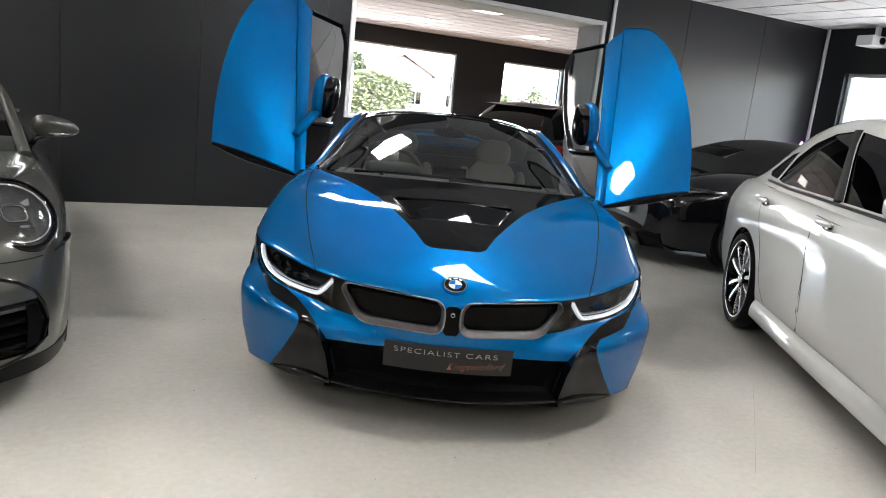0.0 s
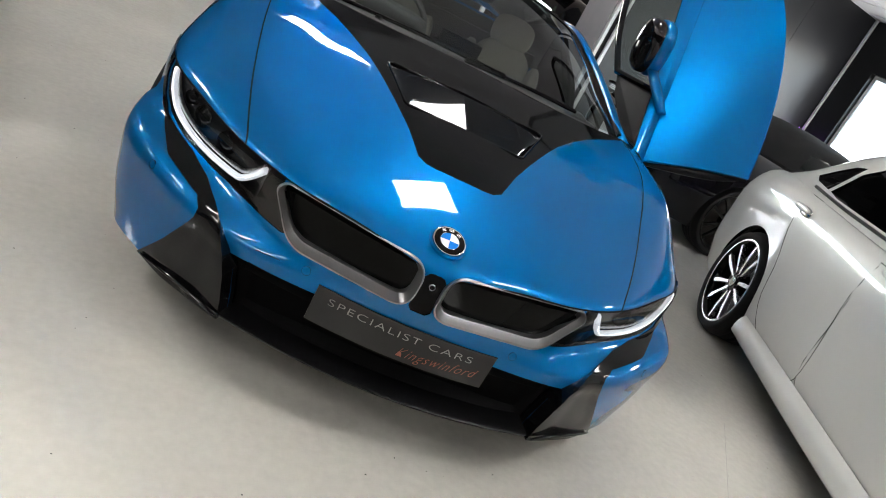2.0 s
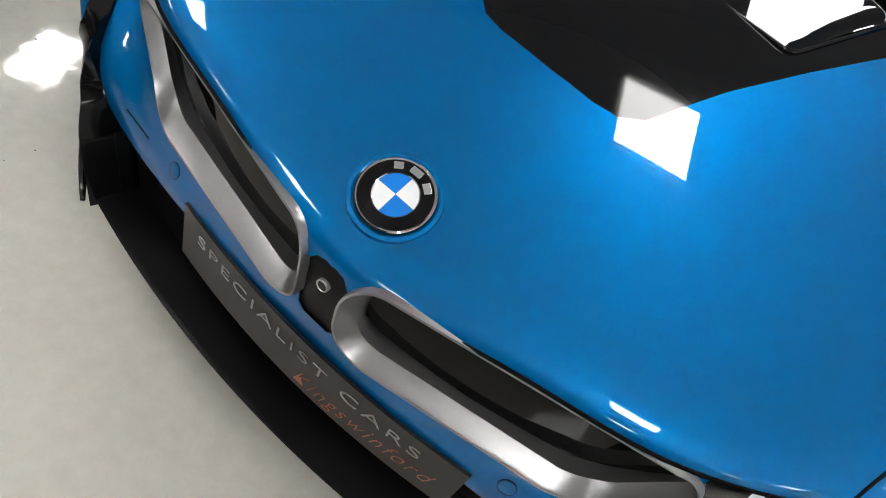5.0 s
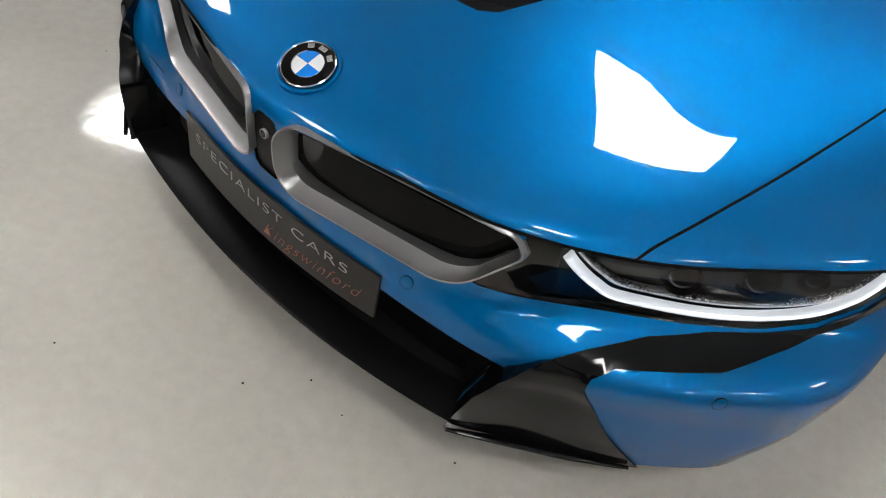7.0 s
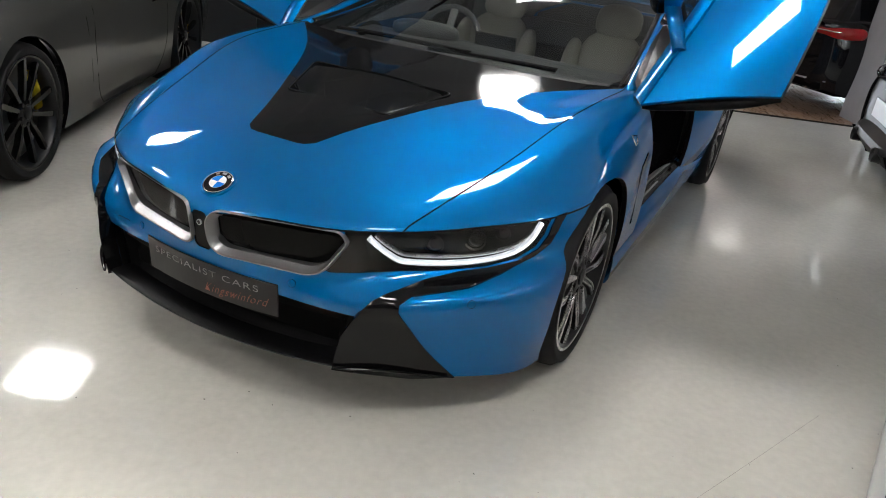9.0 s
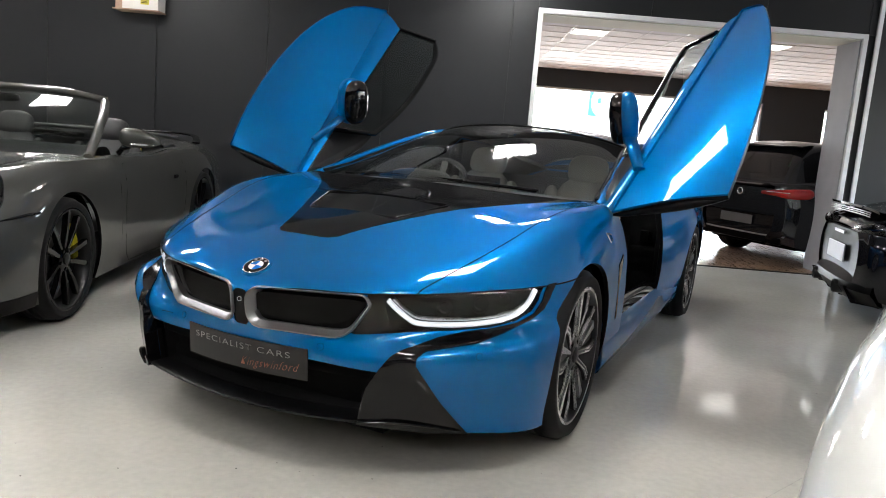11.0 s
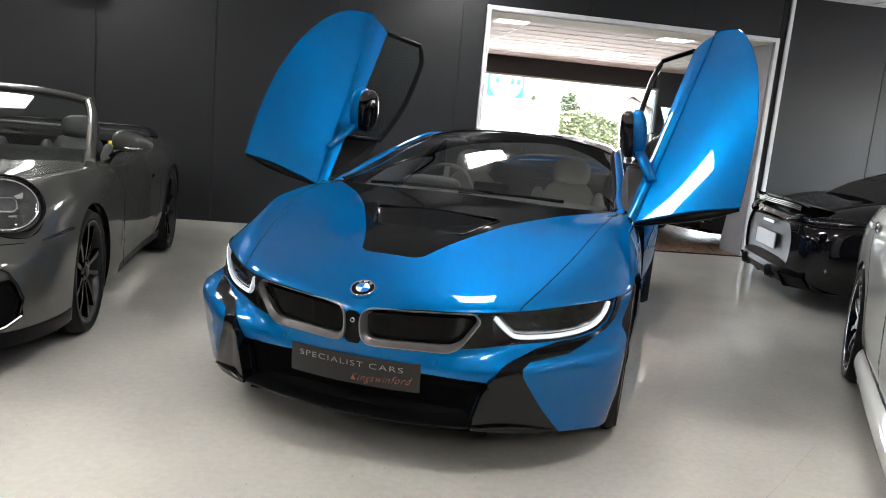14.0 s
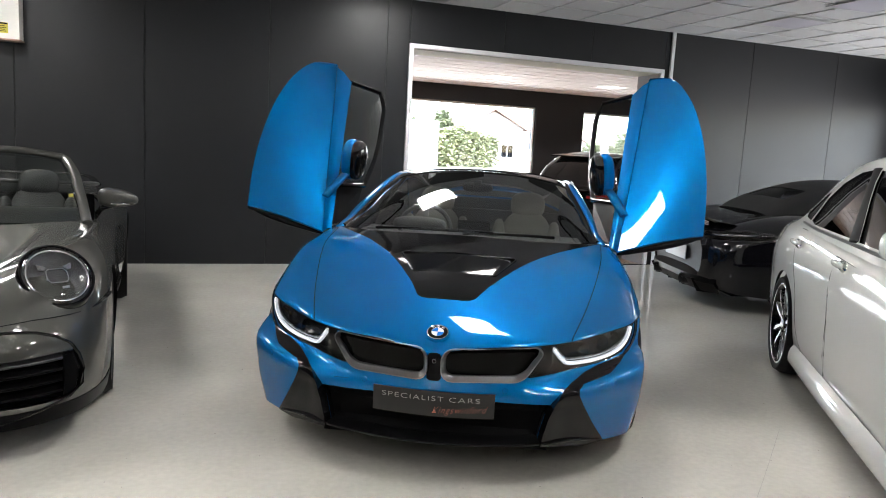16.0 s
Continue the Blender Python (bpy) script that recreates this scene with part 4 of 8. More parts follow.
# headlights: dark box, light guide, lamp pods and a clear lens
guide = [(.494, .624), (.512, .598), (.540, .562), (.557, .547), (.582, .5415), (.62, .540), (.66, .5405), (.72, .546), (.77, .557), (.808, .577), (.830, .606), (.842, .640), (.846, .660)]
guide = wide([tuple(p) for p in rounded(guide, 4, False)])
for sgn, bmx, cp in ((-1, h_l, hl_copy), (1, h_r, hr_copy)):
    hl = new("headlight")
    hl.parent = sports_car
    tagged(hl, "swept clear headlight with a bright U-shaped light guide")
    shell.panel("housing", bmx, M_BLACK_SATIN, hl, 0.0, 0.0, "dark headlight housing", lambda c: -0.030 if abs(c.x) > 0.50 else -0.004)
    lens = shell.panel("lens", cp, M_LAMP_LENS, hl, 0.001, 0.0, "clear lens")
    lens.visible_shadow = False
    bm = bmesh.new()
    path = []
    for x, z in guide:
        y = front_y(sgn * x, z)
        path.append(Vector((sgn * x, y + 0.012, z)))
    tube(bm, path, 0.0095, 10, 0, flat=0.95)
    part("light_guide", bm, M_DRL, hl, "glowing white light guide")
    bm = bmesh.new()
    tube(bm, [p + Vector((-sgn * 0.004, 0.014, 0.016)) for p in path[2:-2]], 0.007, 8, 0)
    part("guide_bezel", bm, M_SILVER, hl, "silver reflector strip")
    for x, z, r in ((.625, .598, .026), (.715, .610, .028), (.775, .628, .02)):
        y = front_y(sgn * x, z) + 0.045
        bm = bmesh.new()
        lathe(bm, [(r * 1.25, -0.006), (r * 1.2, -0.012), (r, -0.010), (r * 0.95, 0.012)], 28, 0, m=Matrix.Translation((sgn * x, y, z)) @ Matrix.Rotation(radians(90 + 20 * sgn), 4, "Z"))
        lathe(bm, [(r * 0.95, -0.004), (r * 0.7, -0.012), (r * 0.3, -0.017), (0.0004, -0.018)], 28, 1, m=Matrix.Translation((sgn * x, y, z)) @ Matrix.Rotation(radians(90 + 20 * sgn), 4, "Z"))
        part("lamp_pod", bm, [M_BLACK_GLOSS, M_BLACK_GLOSS], hl, "", 40)

# round badge on the bonnet
bz = top_z(0, .075)
bn = shell.normal(Vector((0, .075, bz)))
BM_ = Matrix.Translation(Vector((0, .075, bz))) @ bn.to_track_quat("Z", "Y").to_matrix().to_4x4()
badge = new("badge")
badge.parent, badge.matrix_basis = sports_car, BM_ @ Matrix.Scale(1.08, 4)
tagged(badge, "round black, blue and white enamel badge with a chrome rim")
RX = Matrix.Rotation(radians(-90), 4, "Y")
bm = bmesh.new()
lathe(bm, [(0.051, -0.004), (0.050, 0.003), (0.046, 0.004), (0.0435, 0.002)], 56, 0, m=RX)
part("surround", bm, M_BLUE, badge, "blue ring", 50)
bm = bmesh.new()
lathe(bm, [(0.0425, 0.0), (0.0425, 0.0055), (0.041, 0.0065), (0.0395, 0.0055)], 56, 0, m=RX)
lathe(bm, [(0.0255, 0.0052), (0.0248, 0.0066), (0.0238, 0.0056)], 56, 0, m=RX)
part("rim", bm, M_CHROME, badge, "", 50)
bm = bmesh.new()
lathe(bm, [(0.0396, 0.0054), (0.0252, 0.0060)], 56, 0, m=RX)
part("black_ring", bm, M_BLACK_GLOSS, badge, "gloss black ring")
for k in range(4):
    bm = bmesh.new()
    c0 = bm.verts.new((0, 0, 0.0064))
    arc = [bm.verts.new((0.024 * math.cos(a), 0.024 * math.sin(a), 0.0056)) for a in np.linspace(k * math.pi / 2 + 0.01, (k + 1) * math.pi / 2 - 0.01, 10)]
    for a, b_ in zip(arc[:-1], arc[1:]):
        bm.faces.new((c0, a, b_))
    part("quarter", bm, M_BADGE_BLUE if k % 2 else M_ENAMEL_WHITE, badge, "blue enamel" if k % 2 else "white enamel")
for a, w in ((128, .010), (92, .014), (54, .012)):
    bm = bmesh.new()
    box(bm, -w / 2, w / 2, -0.0042, 0.0042, 0, 0.0012, 0.0004, Matrix.Rotation(radians(a - 90), 4, "Z") @ Matrix.Translation((0, 0.0324, 0.0058)))
    part("mark", bm, M_SILVER, badge)

# number plate
SAG = 0.024
PL = Matrix.Translation((0.002, 0.014, 0.376)) @ Matrix.Rotation(radians(5), 4, "X")
plate = new("number_plate")
plate.parent, plate.matrix_basis = sports_car, PL
tagged(plate, "black show plate with silver lettering")
bm = bmesh.new()
g = []
for i in range(21):
    x = -0.26 + 0.026 * i
    yb = SAG * (x / 0.26) ** 2
    g.append((x, yb))
fr_v = [[bm.verts.new((x, y + o, z)) for (x, y) in g] for o, z in ((0, -.0555), (0, .0555), (.005, .0555), (.005, -.0555))]
for a, b_ in ((0, 1), (1, 2), (2, 3), (3, 0)):
    for i in range(20):
        bm.faces.new((fr_v[a][i], fr_v[a][i + 1], fr_v[b_][i + 1], fr_v[b_][i]))
for i in (0, 20):
    bm.faces.new([fr_v[k][i] for k in range(4)])
part("plate_board", bm, M_PLATE, plate, "curved black board")


def letters(text, size, parent, m, material, bend=None, name="lettering", width=0.2, slant=0.0):
    """Raised letters of the built-in font as a mesh."""
    cu = bpy.data.curves.new(name, "FONT")
    cu.body, cu.size, cu.extrude, cu.align_x, cu.align_y = text, size, 0.0006, "CENTER", "CENTER"
    cu.space_character, cu.shear, cu.offset = 1.18, slant, (-0.022 if slant else -0.018) * size
    tmp = new("text_source", cu)
    me = bpy.data.meshes.new_from_object(tmp.evaluated_get(bpy.context.evaluated_depsgraph_get()))
    bpy.data.objects.remove(tmp)
    bpy.data.curves.remove(cu)
    wide = width / (max(v.co.x for v in me.vertices) - min(v.co.x for v in me.vertices))
    for v in me.vertices:
        v.co.x *= wide
        if bend:
            v.co.z -= bend(v.co.x)
    me.materials.append(material)
    ob = new(name, me)
    ob.parent, ob.matrix_basis = parent, m
    return ob


for word, x0, w in (("SPECIALIST", -0.088, 0.265), ("CARS", 0.133, 0.128)):
    letters(word, 0.031, plate, Matrix.Translation((x0, -0.0016, 0.024)) @ Matrix.Rotation(radians(90), 4, "X"), M_PLATE_TEXT, lambda x, x0=x0: SAG * ((x + x0) / 0.26) ** 2, width=w)
letters("Kingswinford", 0.043, plate, Matrix.Translation((0.108, -0.0014, -0.022)) @ Matrix.Rotation(radians(-3), 4, "Y") @ Matrix.Rotation(radians(90), 4, "X"), M_PLATE_RED, lambda x: SAG * ((x + 0.115) / 0.26) ** 2, "place_lettering", 0.235, 0.55)
# splitter lip and intake slats
bm = bmesh.new()
xs = np.linspace(-0.478, 0.478, 31)
prof = [(0.10, 0.180), (0.012, 0.200), (0.001, 0.206), (-0.003, 0.213), (0.004, 0.219), (0.09, 0.230), (0.17, 0.240)]
rows = [[bm.verts.new((x, y + 0.052 * (x / 0.46) ** 2, z + 0.018 * (x / 0.46) ** 2)) for x in xs] for y, z in prof]
for a, b_ in zip(rows[:-1], rows[1:]):
    for i in range(len(xs) - 1):
        f = bm.faces.new((a[i], a[i + 1], b_[i + 1], b_[i]))
        f.smooth = True
part("splitter", bm, M_BLACK_SATIN, sports_car, "satin black splitter lip", 40)
bm = bmesh.new()
slab(bm, [(-.50, .16, .16), (.50, .16, .16), (.50, .16, .41), (-.50, .16, .41)], (0, .3, 0))
part("intake_box", bm, M_LINER, sports_car, "deep black intake")
bm = bmesh.new()
for z0, z1, y0 in ((.352, .384, .060), (.285, .30, .105)):
    rows = [[bm.verts.new((x, y0 + dy + 0.05 * (x / 0.44) ** 2, z)) for x in np.linspace(-.45, .45, 19)] for dy, z in ((.03, z0 - .004), (.002, z0), (0, z0 + .004), (0, z1 - .004), (.002, z1), (.03, z1 + .004))]
    for a, b_ in zip(rows[:-1], rows[1:]):
        for i in range(18):
            bm.faces.new((a[i], a[i + 1], b_[i + 1], b_[i])).smooth = True
part("intake_crossbar", bm, M_LINER, sports_car, "black bars across the intake", 30)
# curled foot of each blade
for sgn in (-1, 1):
    bm = bmesh.new()
    foot = [(sgn * x, front_y(sgn * x, z + 0.024) - 0.014 - 0.055 * max(1 - (x - .45) / .29, 0) ** 1.6, z + 0.012 + 0.016 * math.sin(math.pi * (x - .472) / .27)) for x, z in zip(np.linspace(.472, .742, 16), np.linspace(.222, .182, 16))]
    tube(bm, foot, [0.004 + 0.006 * math.sin(math.pi * k / (len(foot) - 1)) for k in range(len(foot))], 10, flat=0.55)
    part("blade_foot", bm, M_BLACK_GLOSS, sports_car, "gloss black curled lip")
# parking sensors
for sgn in (-1, 1):
    for x, z in ((.302, .448), (.785, .465)):
        p = Vector((sgn * x, front_y(sgn * x, z), z))
        nv = shell.normal(p)
        m = Matrix.Translation(p) @ nv.to_track_quat("X", "Z").to_matrix().to_4x4()
        bm = bmesh.new()
        lathe(bm, [(0.0125, -0.004), (0.0125, 0.0006), (0.0118, 0.0006)], 20, 0, m=m)
        lathe(bm, [(0.0112, -0.004), (0.0112, 0.0008), (0.0098, 0.0014), (0.0003, 0.0016)], 20, 1, m=m)
        part("parking_sensor", bm, [M_LINER, M_BLUE], sports_car, "", 40)
# tow-eye cover
bm = bmesh.new()
q = [(-.44, .435), (-.375, .440), (-.385, .395), (-.445, .395)]
tube(bm, [(x, front_y(x, z) - 0.0003, z) for x, z in q], 0.0012, 5, closed=True)
part("cover_joint", bm, M_LINER, sports_car)

# wheels
for side in (-1, 1):
    wheel(sports_car, pose(side * 0.848, HUB_F[0], 0.345), 0.345, 0.20, 0.280, "turbine", side)
    wheel(sports_car, pose(side * 0.882, HUB_R[0], 0.35), 0.35, 0.235, 0.283, "turbine", side)
    for y, r in ((HUB_F[0], ARCH + 0.012), (HUB_R[0], ARCH + 0.012)):
        bm = bmesh.new()
        for a0, a1 in zip(np.linspace(-0.5, math.pi + 0.5, 19)[:-1], np.linspace(-0.5, math.pi + 0.5, 19)[1:]):
            pts = [(side * x, y + r * math.cos(a), 0.345 + r * math.sin(a)) for x, a in ((0.60, a0), (0.60, a1), (0.90, a1), (0.90, a0))]
            bm.faces.new([bm.verts.new(p) for p in pts])
        bmesh.ops.remove_doubles(bm, verts=bm.verts, dist=1e-5)
        part("arch_liner", bm, M_LINER, sports_car)
        bm = bmesh.new()
        bm.faces.new([bm.verts.new((side * 0.60, y + r * math.cos(a), 0.345 + r * math.sin(a))) for a in np.linspace(-0.5, math.pi + 0.5, 19)])
        part("arch_wall", bm, M_LINER, sports_car)

# panel joints
def joint(points, r=0.0027, name="panel_joint"):
    bm = bmesh.new()
    tube(bm, points, r, 6)
    part(name, bm, M_LINER, sports_car, "", 60)


for sgn in (-1, 1):
    fine_seam = rounded(seam[1:-3], 3, False)
    joint([(sgn * x, y, top_z(sgn * x, y) - 0.0008) for x, y in fine_seam if y > 0.19])
    joint([(sgn * p[0], p[1], p[2] - 0.0006) for p in lip_line if p[1] < 0.60 and p[0] > 0.02])
    joint([(sgn * p[0], p[1], p[2] - 0.0006) for p in lip_line if 0.55 < p[1] < 0.80])
bm = bmesh.new()
tube(bm, [(x, y, top_z(x, y) + 0.001) for x, y in vent], 0.0045, 8, closed=True)
part("vent_edge", bm, M_BLACK_GLOSS, sports_car, "fine edge round the bonnet vent")

# ---------------------------------------------------------------- the blue car's cabin, doors and flanks
bm = bmesh.new()
screen_rows = [
    [(0, 1.31, .949), (.20, 1.32, .945), (.40, 1.36, .938), (.58, 1.425, .931), (.70, 1.49, .929), (.785, 1.555, .928)],
    [(0, 1.70, 1.075), (.19, 1.71, 1.070), (.38, 1.735, 1.058), (.55, 1.79, 1.04), (.665, 1.85, 1.02), (.75, 1.92, 1.0)],
    [(0, 2.10, 1.19), (.18, 2.105, 1.186), (.36, 2.13, 1.173), (.52, 2.18, 1.15), (.63, 2.24, 1.125), (.705, 2.30, 1.10)],
    [(0, 2.50, 1.278), (.17, 2.505, 1.274), (.34, 2.53, 1.260), (.49, 2.58, 1.235), (.585, 2.64, 1.212), (.655, 2.71, 1.185)],
]
g = skin(mirrored(screen_rows), 0.06, 0.05)
sheet(bm, g)
windscreen = part("windscreen", bm, M_CARGLASS, sports_car, "wide raked clear windscreen")
windscreen.visible_shadow = False
# black band round the glass
bm = bmesh.new()
tube(bm, [tuple(p) for p in g[-1]], 0.012, 6, flat=0.6)
for col in (0, -1):
    tube(bm, [tuple(p) for p in g[:, col]], 0.012, 6)
part("screen_seal", bm, M_BLACK_SATIN, sports_car, "black edge of the windscreen", 50)

roof_rows = [
    [(0, 2.505, 1.285), (.18, 2.51, 1.281), (.35, 2.535, 1.267), (.50, 2.585, 1.242), (.60, 2.65, 1.215), (.665, 2.72, 1.188)],
    [(0, 2.95, 1.297), (.18, 2.955, 1.294), (.35, 2.97, 1.284), (.50, 3.0, 1.262), (.60, 3.04, 1.235), (.665, 3.08, 1.195)],
    [(0, 3.45, 1.272), (.17, 3.455, 1.269), (.34, 3.46, 1.258), (.48, 3.47, 1.237), (.58, 3.48, 1.208), (.64, 3.50, 1.165)],
    [(0, 4.0, 1.17), (.16, 4.0, 1.167), (.31, 4.0, 1.155), (.44, 4.0, 1.13), (.53, 4.0, 1.10), (.58, 4.0, 1.06)],
    [(0, 4.55, 1.03), (.15, 4.55, 1.028), (.29, 4.55, 1.02), (.40, 4.55, 1.005), (.48, 4.55, .985), (.52, 4.55, .96)],
]
rg = skin(mirrored(roof_rows), 0.07, 0.06)
cut_row = int(np.argmin(abs(rg[:, rg.shape[1] // 2, 1] - 3.42)))
bm = bmesh.new()
sheet(bm, rg[: cut_row + 1])
bmesh.ops.solidify(bm, geom=bm.faces[:], thickness=0.02)
part("roof", bm, M_BLACK_GLOSS, sports_car, "gloss black roof panel", 60)
bm = bmesh.new()
sheet(bm, rg[cut_row:])
rear_glass = part("rear_window", bm, M_CARGLASS, sports_car, "sloping rear window")
rear_glass.visible_shadow = False

for sgn in (-1, 1):
    def mir(p):
        return (sgn * p[0], p[1], p[2])
    # blue pillar and rail over the door
    bm = bmesh.new()
    rail = [(.815, 1.50, .902), (.80, 1.62, .935), (.772, 1.92, 1.017), (.727, 2.30, 1.115), (.680, 2.71, 1.200), (.682, 3.08, 1.215), (.66, 3.50, 1.19), (.62, 3.95, 1.09)]
    rp = [tuple(p) for p in rounded(rail, 6, False)]
    tube(bm, [mir(p) for p in rp], [0.026] * len(rp), 10, flat=0.75)
    part("pillar", bm, M_BLUE, sports_car, "blue windscreen pillar and roof rail")
    bm = bmesh.new()
    tube(bm, [mir((p[0] - 0.028, p[1] + 0.005, p[2] - 0.012)) for p in rp], 0.024, 8, flat=0.7)
    part("inner_pillar", bm, M_LINER, sports_car)

    # rear flank over the back wheel
    flank = [
        [(.88, 2.72, .17), (.93, 2.72, .36), (.935, 2.74, .56), (.90, 2.78, .76), (.84, 2.86, .93), (.76, 2.96, 1.05), (.665, 3.08, 1.19)],
        [(.90, 3.0, .17), (.955, 3.0, .36), (.965, 3.0, .56), (.935, 3.02, .76), (.87, 3.06, .92), (.77, 3.12, 1.03), (.655, 3.22, 1.18)],
        [(.93, 3.38, .17), (.985, 3.38, .36), (1.0, 3.38, .56), (.985, 3.38, .76), (.92, 3.40, .90), (.79, 3.44, .99), (.64, 3.50, 1.16)],
        [(.95, 3.77, .17), (1.005, 3.77, .36), (1.02, 3.77, .56), (1.0, 3.77, .76), (.93, 3.78, .88), (.78, 3.80, .96), (.60, 3.82, 1.10)],
        [(.94, 4.2, .20), (.985, 4.2, .38), (.995, 4.2, .56), (.975, 4.2, .74), (.90, 4.2, .86), (.74, 4.2, .94), (.56, 4.2, 1.03)],
        [(.84, 4.66, .28), (.88, 4.66, .42), (.89, 4.66, .58), (.87, 4.66, .74), (.81, 4.66, .85), (.66, 4.66, .93), (.50, 4.62, .98)],
    ]
    fg = skin(np.array(flank) * (sgn, 1, 1), 0.05, 0.05)
    sh = Shell(fg, flip=sgn < 0)
    arch_r = [(HUB_R[0] + ARCH * math.cos(a), HUB_R[1] + ARCH * math.sin(a)) for a in np.linspace(0, 2 * math.pi, 48, endpoint=False)]
    sh.cut(arch_r, (1, 2), lambda c: c.z < 0.85)
    sh.take(lambda c: math.hypot(c.y - HUB_R[0], c.z - HUB_R[1]) < ARCH - 1e-4).free()
    sh.panel("rear_wing", sh.take(lambda c: True), M_BLUE, sports_car, 0.0, 0.02)
    n_, k_ = fg.shape[:2]
    bm = bmesh.new()
    sheet(bm, (fg - (sgn * 0.035, 0, 0.02))[:, k_ * 3 // 5:], flip=sgn < 0)
    part("inner_flank", bm, M_LEATHER_DARK, sports_car, "dark lining behind the seats")
    # sill blade
    bm = bmesh.new()
    sill = [[(.86, y, .155), (.94, y, .175), (.952 + e, y, .25), (.94 + e, y, .325), (.905, y, .365), (.84, y, .37)] for y, e in ((1.30, 0), (1.6, 0.005), (2.0, 0.012), (2.5, 0.006), (2.9, -0.005), (3.35, 0.01))]
    sheet(bm, skin(np.array(sill) * (sgn, 1, 1), 0.08, 0.03), flip=sgn < 0)
    part("sill", bm, M_BLUE, sports_car, "blue side sill")
    bm = bmesh.new()
    step = [[(.93, y, .335), (.885, y, .405), (.80, y, .43), (.72, y, .415), (.66, y, .33), (.655, y, .22)] for y in (1.42, 1.9, 2.4, 2.85)]
    sheet(bm, skin(np.array(step) * (sgn, 1, 1), 0.1, 0.03), flip=sgn < 0)
    part("door_step", bm, M_BLACK_GLOSS, sports_car, "gloss black carbon door step")
    # bulkhead at the front of the door opening
    bm = bmesh.new()
    slab(bm, [mir(p) for p in ((.90, 1.50, .34), (.60, 1.52, .34), (.60, 1.53, .88), (.79, 1.53, .90), (.87, 1.50, .78))], (0, 0.03, 0))
    part("door_jamb", bm, M_LINER, sports_car)
    bm = bmesh.new()
    slab(bm, [mir(p) for p in ((.92, 2.78, .34), (.62, 2.80, .34), (.60, 2.95, .95), (.64, 3.05, 1.17), (.74, 2.96, 1.04), (.86, 2.84, .86))], (0, 0.04, 0), 0, 0.006)
    part("door_jamb", bm, M_BLACK_GLOSS, sports_car, "gloss black rear door pillar", 30)
    bm = bmesh.new()
    box(bm, -.025, .025, -.012, .006, -.035, .035, .006, Matrix.Translation(mir((.80, 2.795, .66))))
    part("door_latch", bm, M_LINER, sports_car, "black door latch")
    bm = bmesh.new()
    for k in range(3):
        tube(bm, [mir((.90 - .03 * k, 1.55, .385 + .018 * k)), mir((.895 - .03 * k, 2.2, .388 + .018 * k)), mir((.90 - .03 * k, 2.74, .385 + .018 * k))], .004, 6)
    part("step_ridge", bm, M_BLADE, sports_car, "raised ridges along the door step")
    bm = bmesh.new()
    tube(bm, [mir(p) for p in ((.875, 1.50, .42), (.865, 1.53, .70), (.80, 1.56, .89), (.76, 1.95, 1.0), (.70, 2.5, 1.14))], 0.014, 8)
    tube(bm, [mir(p) for p in ((.90, 2.74, .42), (.89, 2.78, .70), (.82, 2.88, .92), (.69, 3.02, 1.14))], 0.014, 8)
    part("door_seal", bm, M_LINER, sports_car, "black rubber door seal")
    # wing side vent
    bm = bmesh.new()
    slab(bm, [mir(p) for p in ((.962, 1.40, .66), (.955, 1.50, .70), (.948, 1.56, .58), (.955, 1.50, .42), (.962, 1.44, .40))], (-0.02 * sgn, 0, 0), 0, 0.003)
    part("wing_vent", bm, M_BLACK_GLOSS, sports_car, "black air outlet behind the wheel")

    # the raised door: a shoulder strip, the outer skin and its dark inner side
    door = new("door")
    door.parent = sports_car
    tagged(door, "blue scissor door swung fully up")
    t = np.linspace(0, 1, 9)
    crease = np.array([(.893, 1.43, .888), (1.195, 2.79, 2.02)])
    belt = np.array([(.845, 1.47, .915), (1.075, 2.79, 1.905)])
    edge = along(np.array([(1.372, 1.44, 1.018), (1.405, 1.60, 1.255), (1.422, 1.82, 1.515), (1.412, 2.08, 1.76), (1.365, 2.36, 1.945), (1.30, 2.62, 2.035), (1.205, 2.79, 2.035)]), np.array([0, .3, .6, .86, 1.1, 1.3, 1.45]), t * 1.45)
    cr = crease[0] + (crease[1] - crease[0]) * t[:, None]
    be = belt[0] + (belt[1] - belt[0]) * t[:, None]
    out = np.array((-.20, -.58, .79))
    cage = []
    for i in range(9):
        c, e = cr[i], edge[i]
        w = np.linalg.norm(e - c) * (0.24 + 0.76 * min(i / 3, 1)) * .131 * (1 - 1.443 * i / 8)
        mid = math.sin(math.pi * i / 8)
        cage.append([c + (e - c) * f + out * (w * math.sin(math.pi * f ** 1.145) - (.036 * f * (1 - f) + .024 * f) * mid) for f in (0, .06, .14, .27, .45, .65, .85, 1)])
    edge = np.array([row[-1] for row in cage])
    dg = skin(np.array(cage) * (sgn, 1, 1), 0.05, 0.04)
    ds = Shell(dg, flip=sgn > 0, orient=False)
    bmx = ds.take(lambda c: True)
    ds.panel("outer_skin", bmx, M_BLUE, door, 0.0, 0.012, "", None, False)
    strip = np.stack([be, be * .5 + cr * .5 + out * 0.012, cr], axis=1)
    sg = skin(strip * (sgn, 1, 1), 0.05, 0.02)
    bm = bmesh.new()
    sheet(bm, sg, flip=sgn > 0)
    part("shoulder_strip", bm, M_BLUE, door)
    inner_cage = np.array([[be[i] - out * 0.012 + (edge[i] - be[i]) * f - out * (0.008 + 0.03 * math.sin(math.pi * f)) for f in (0, .08, .3, .6, .92, 1)] for i in range(9)])
    ig = skin(inner_cage * (sgn, 1, 1), 0.06, 0.05)
    bm = bmesh.new()
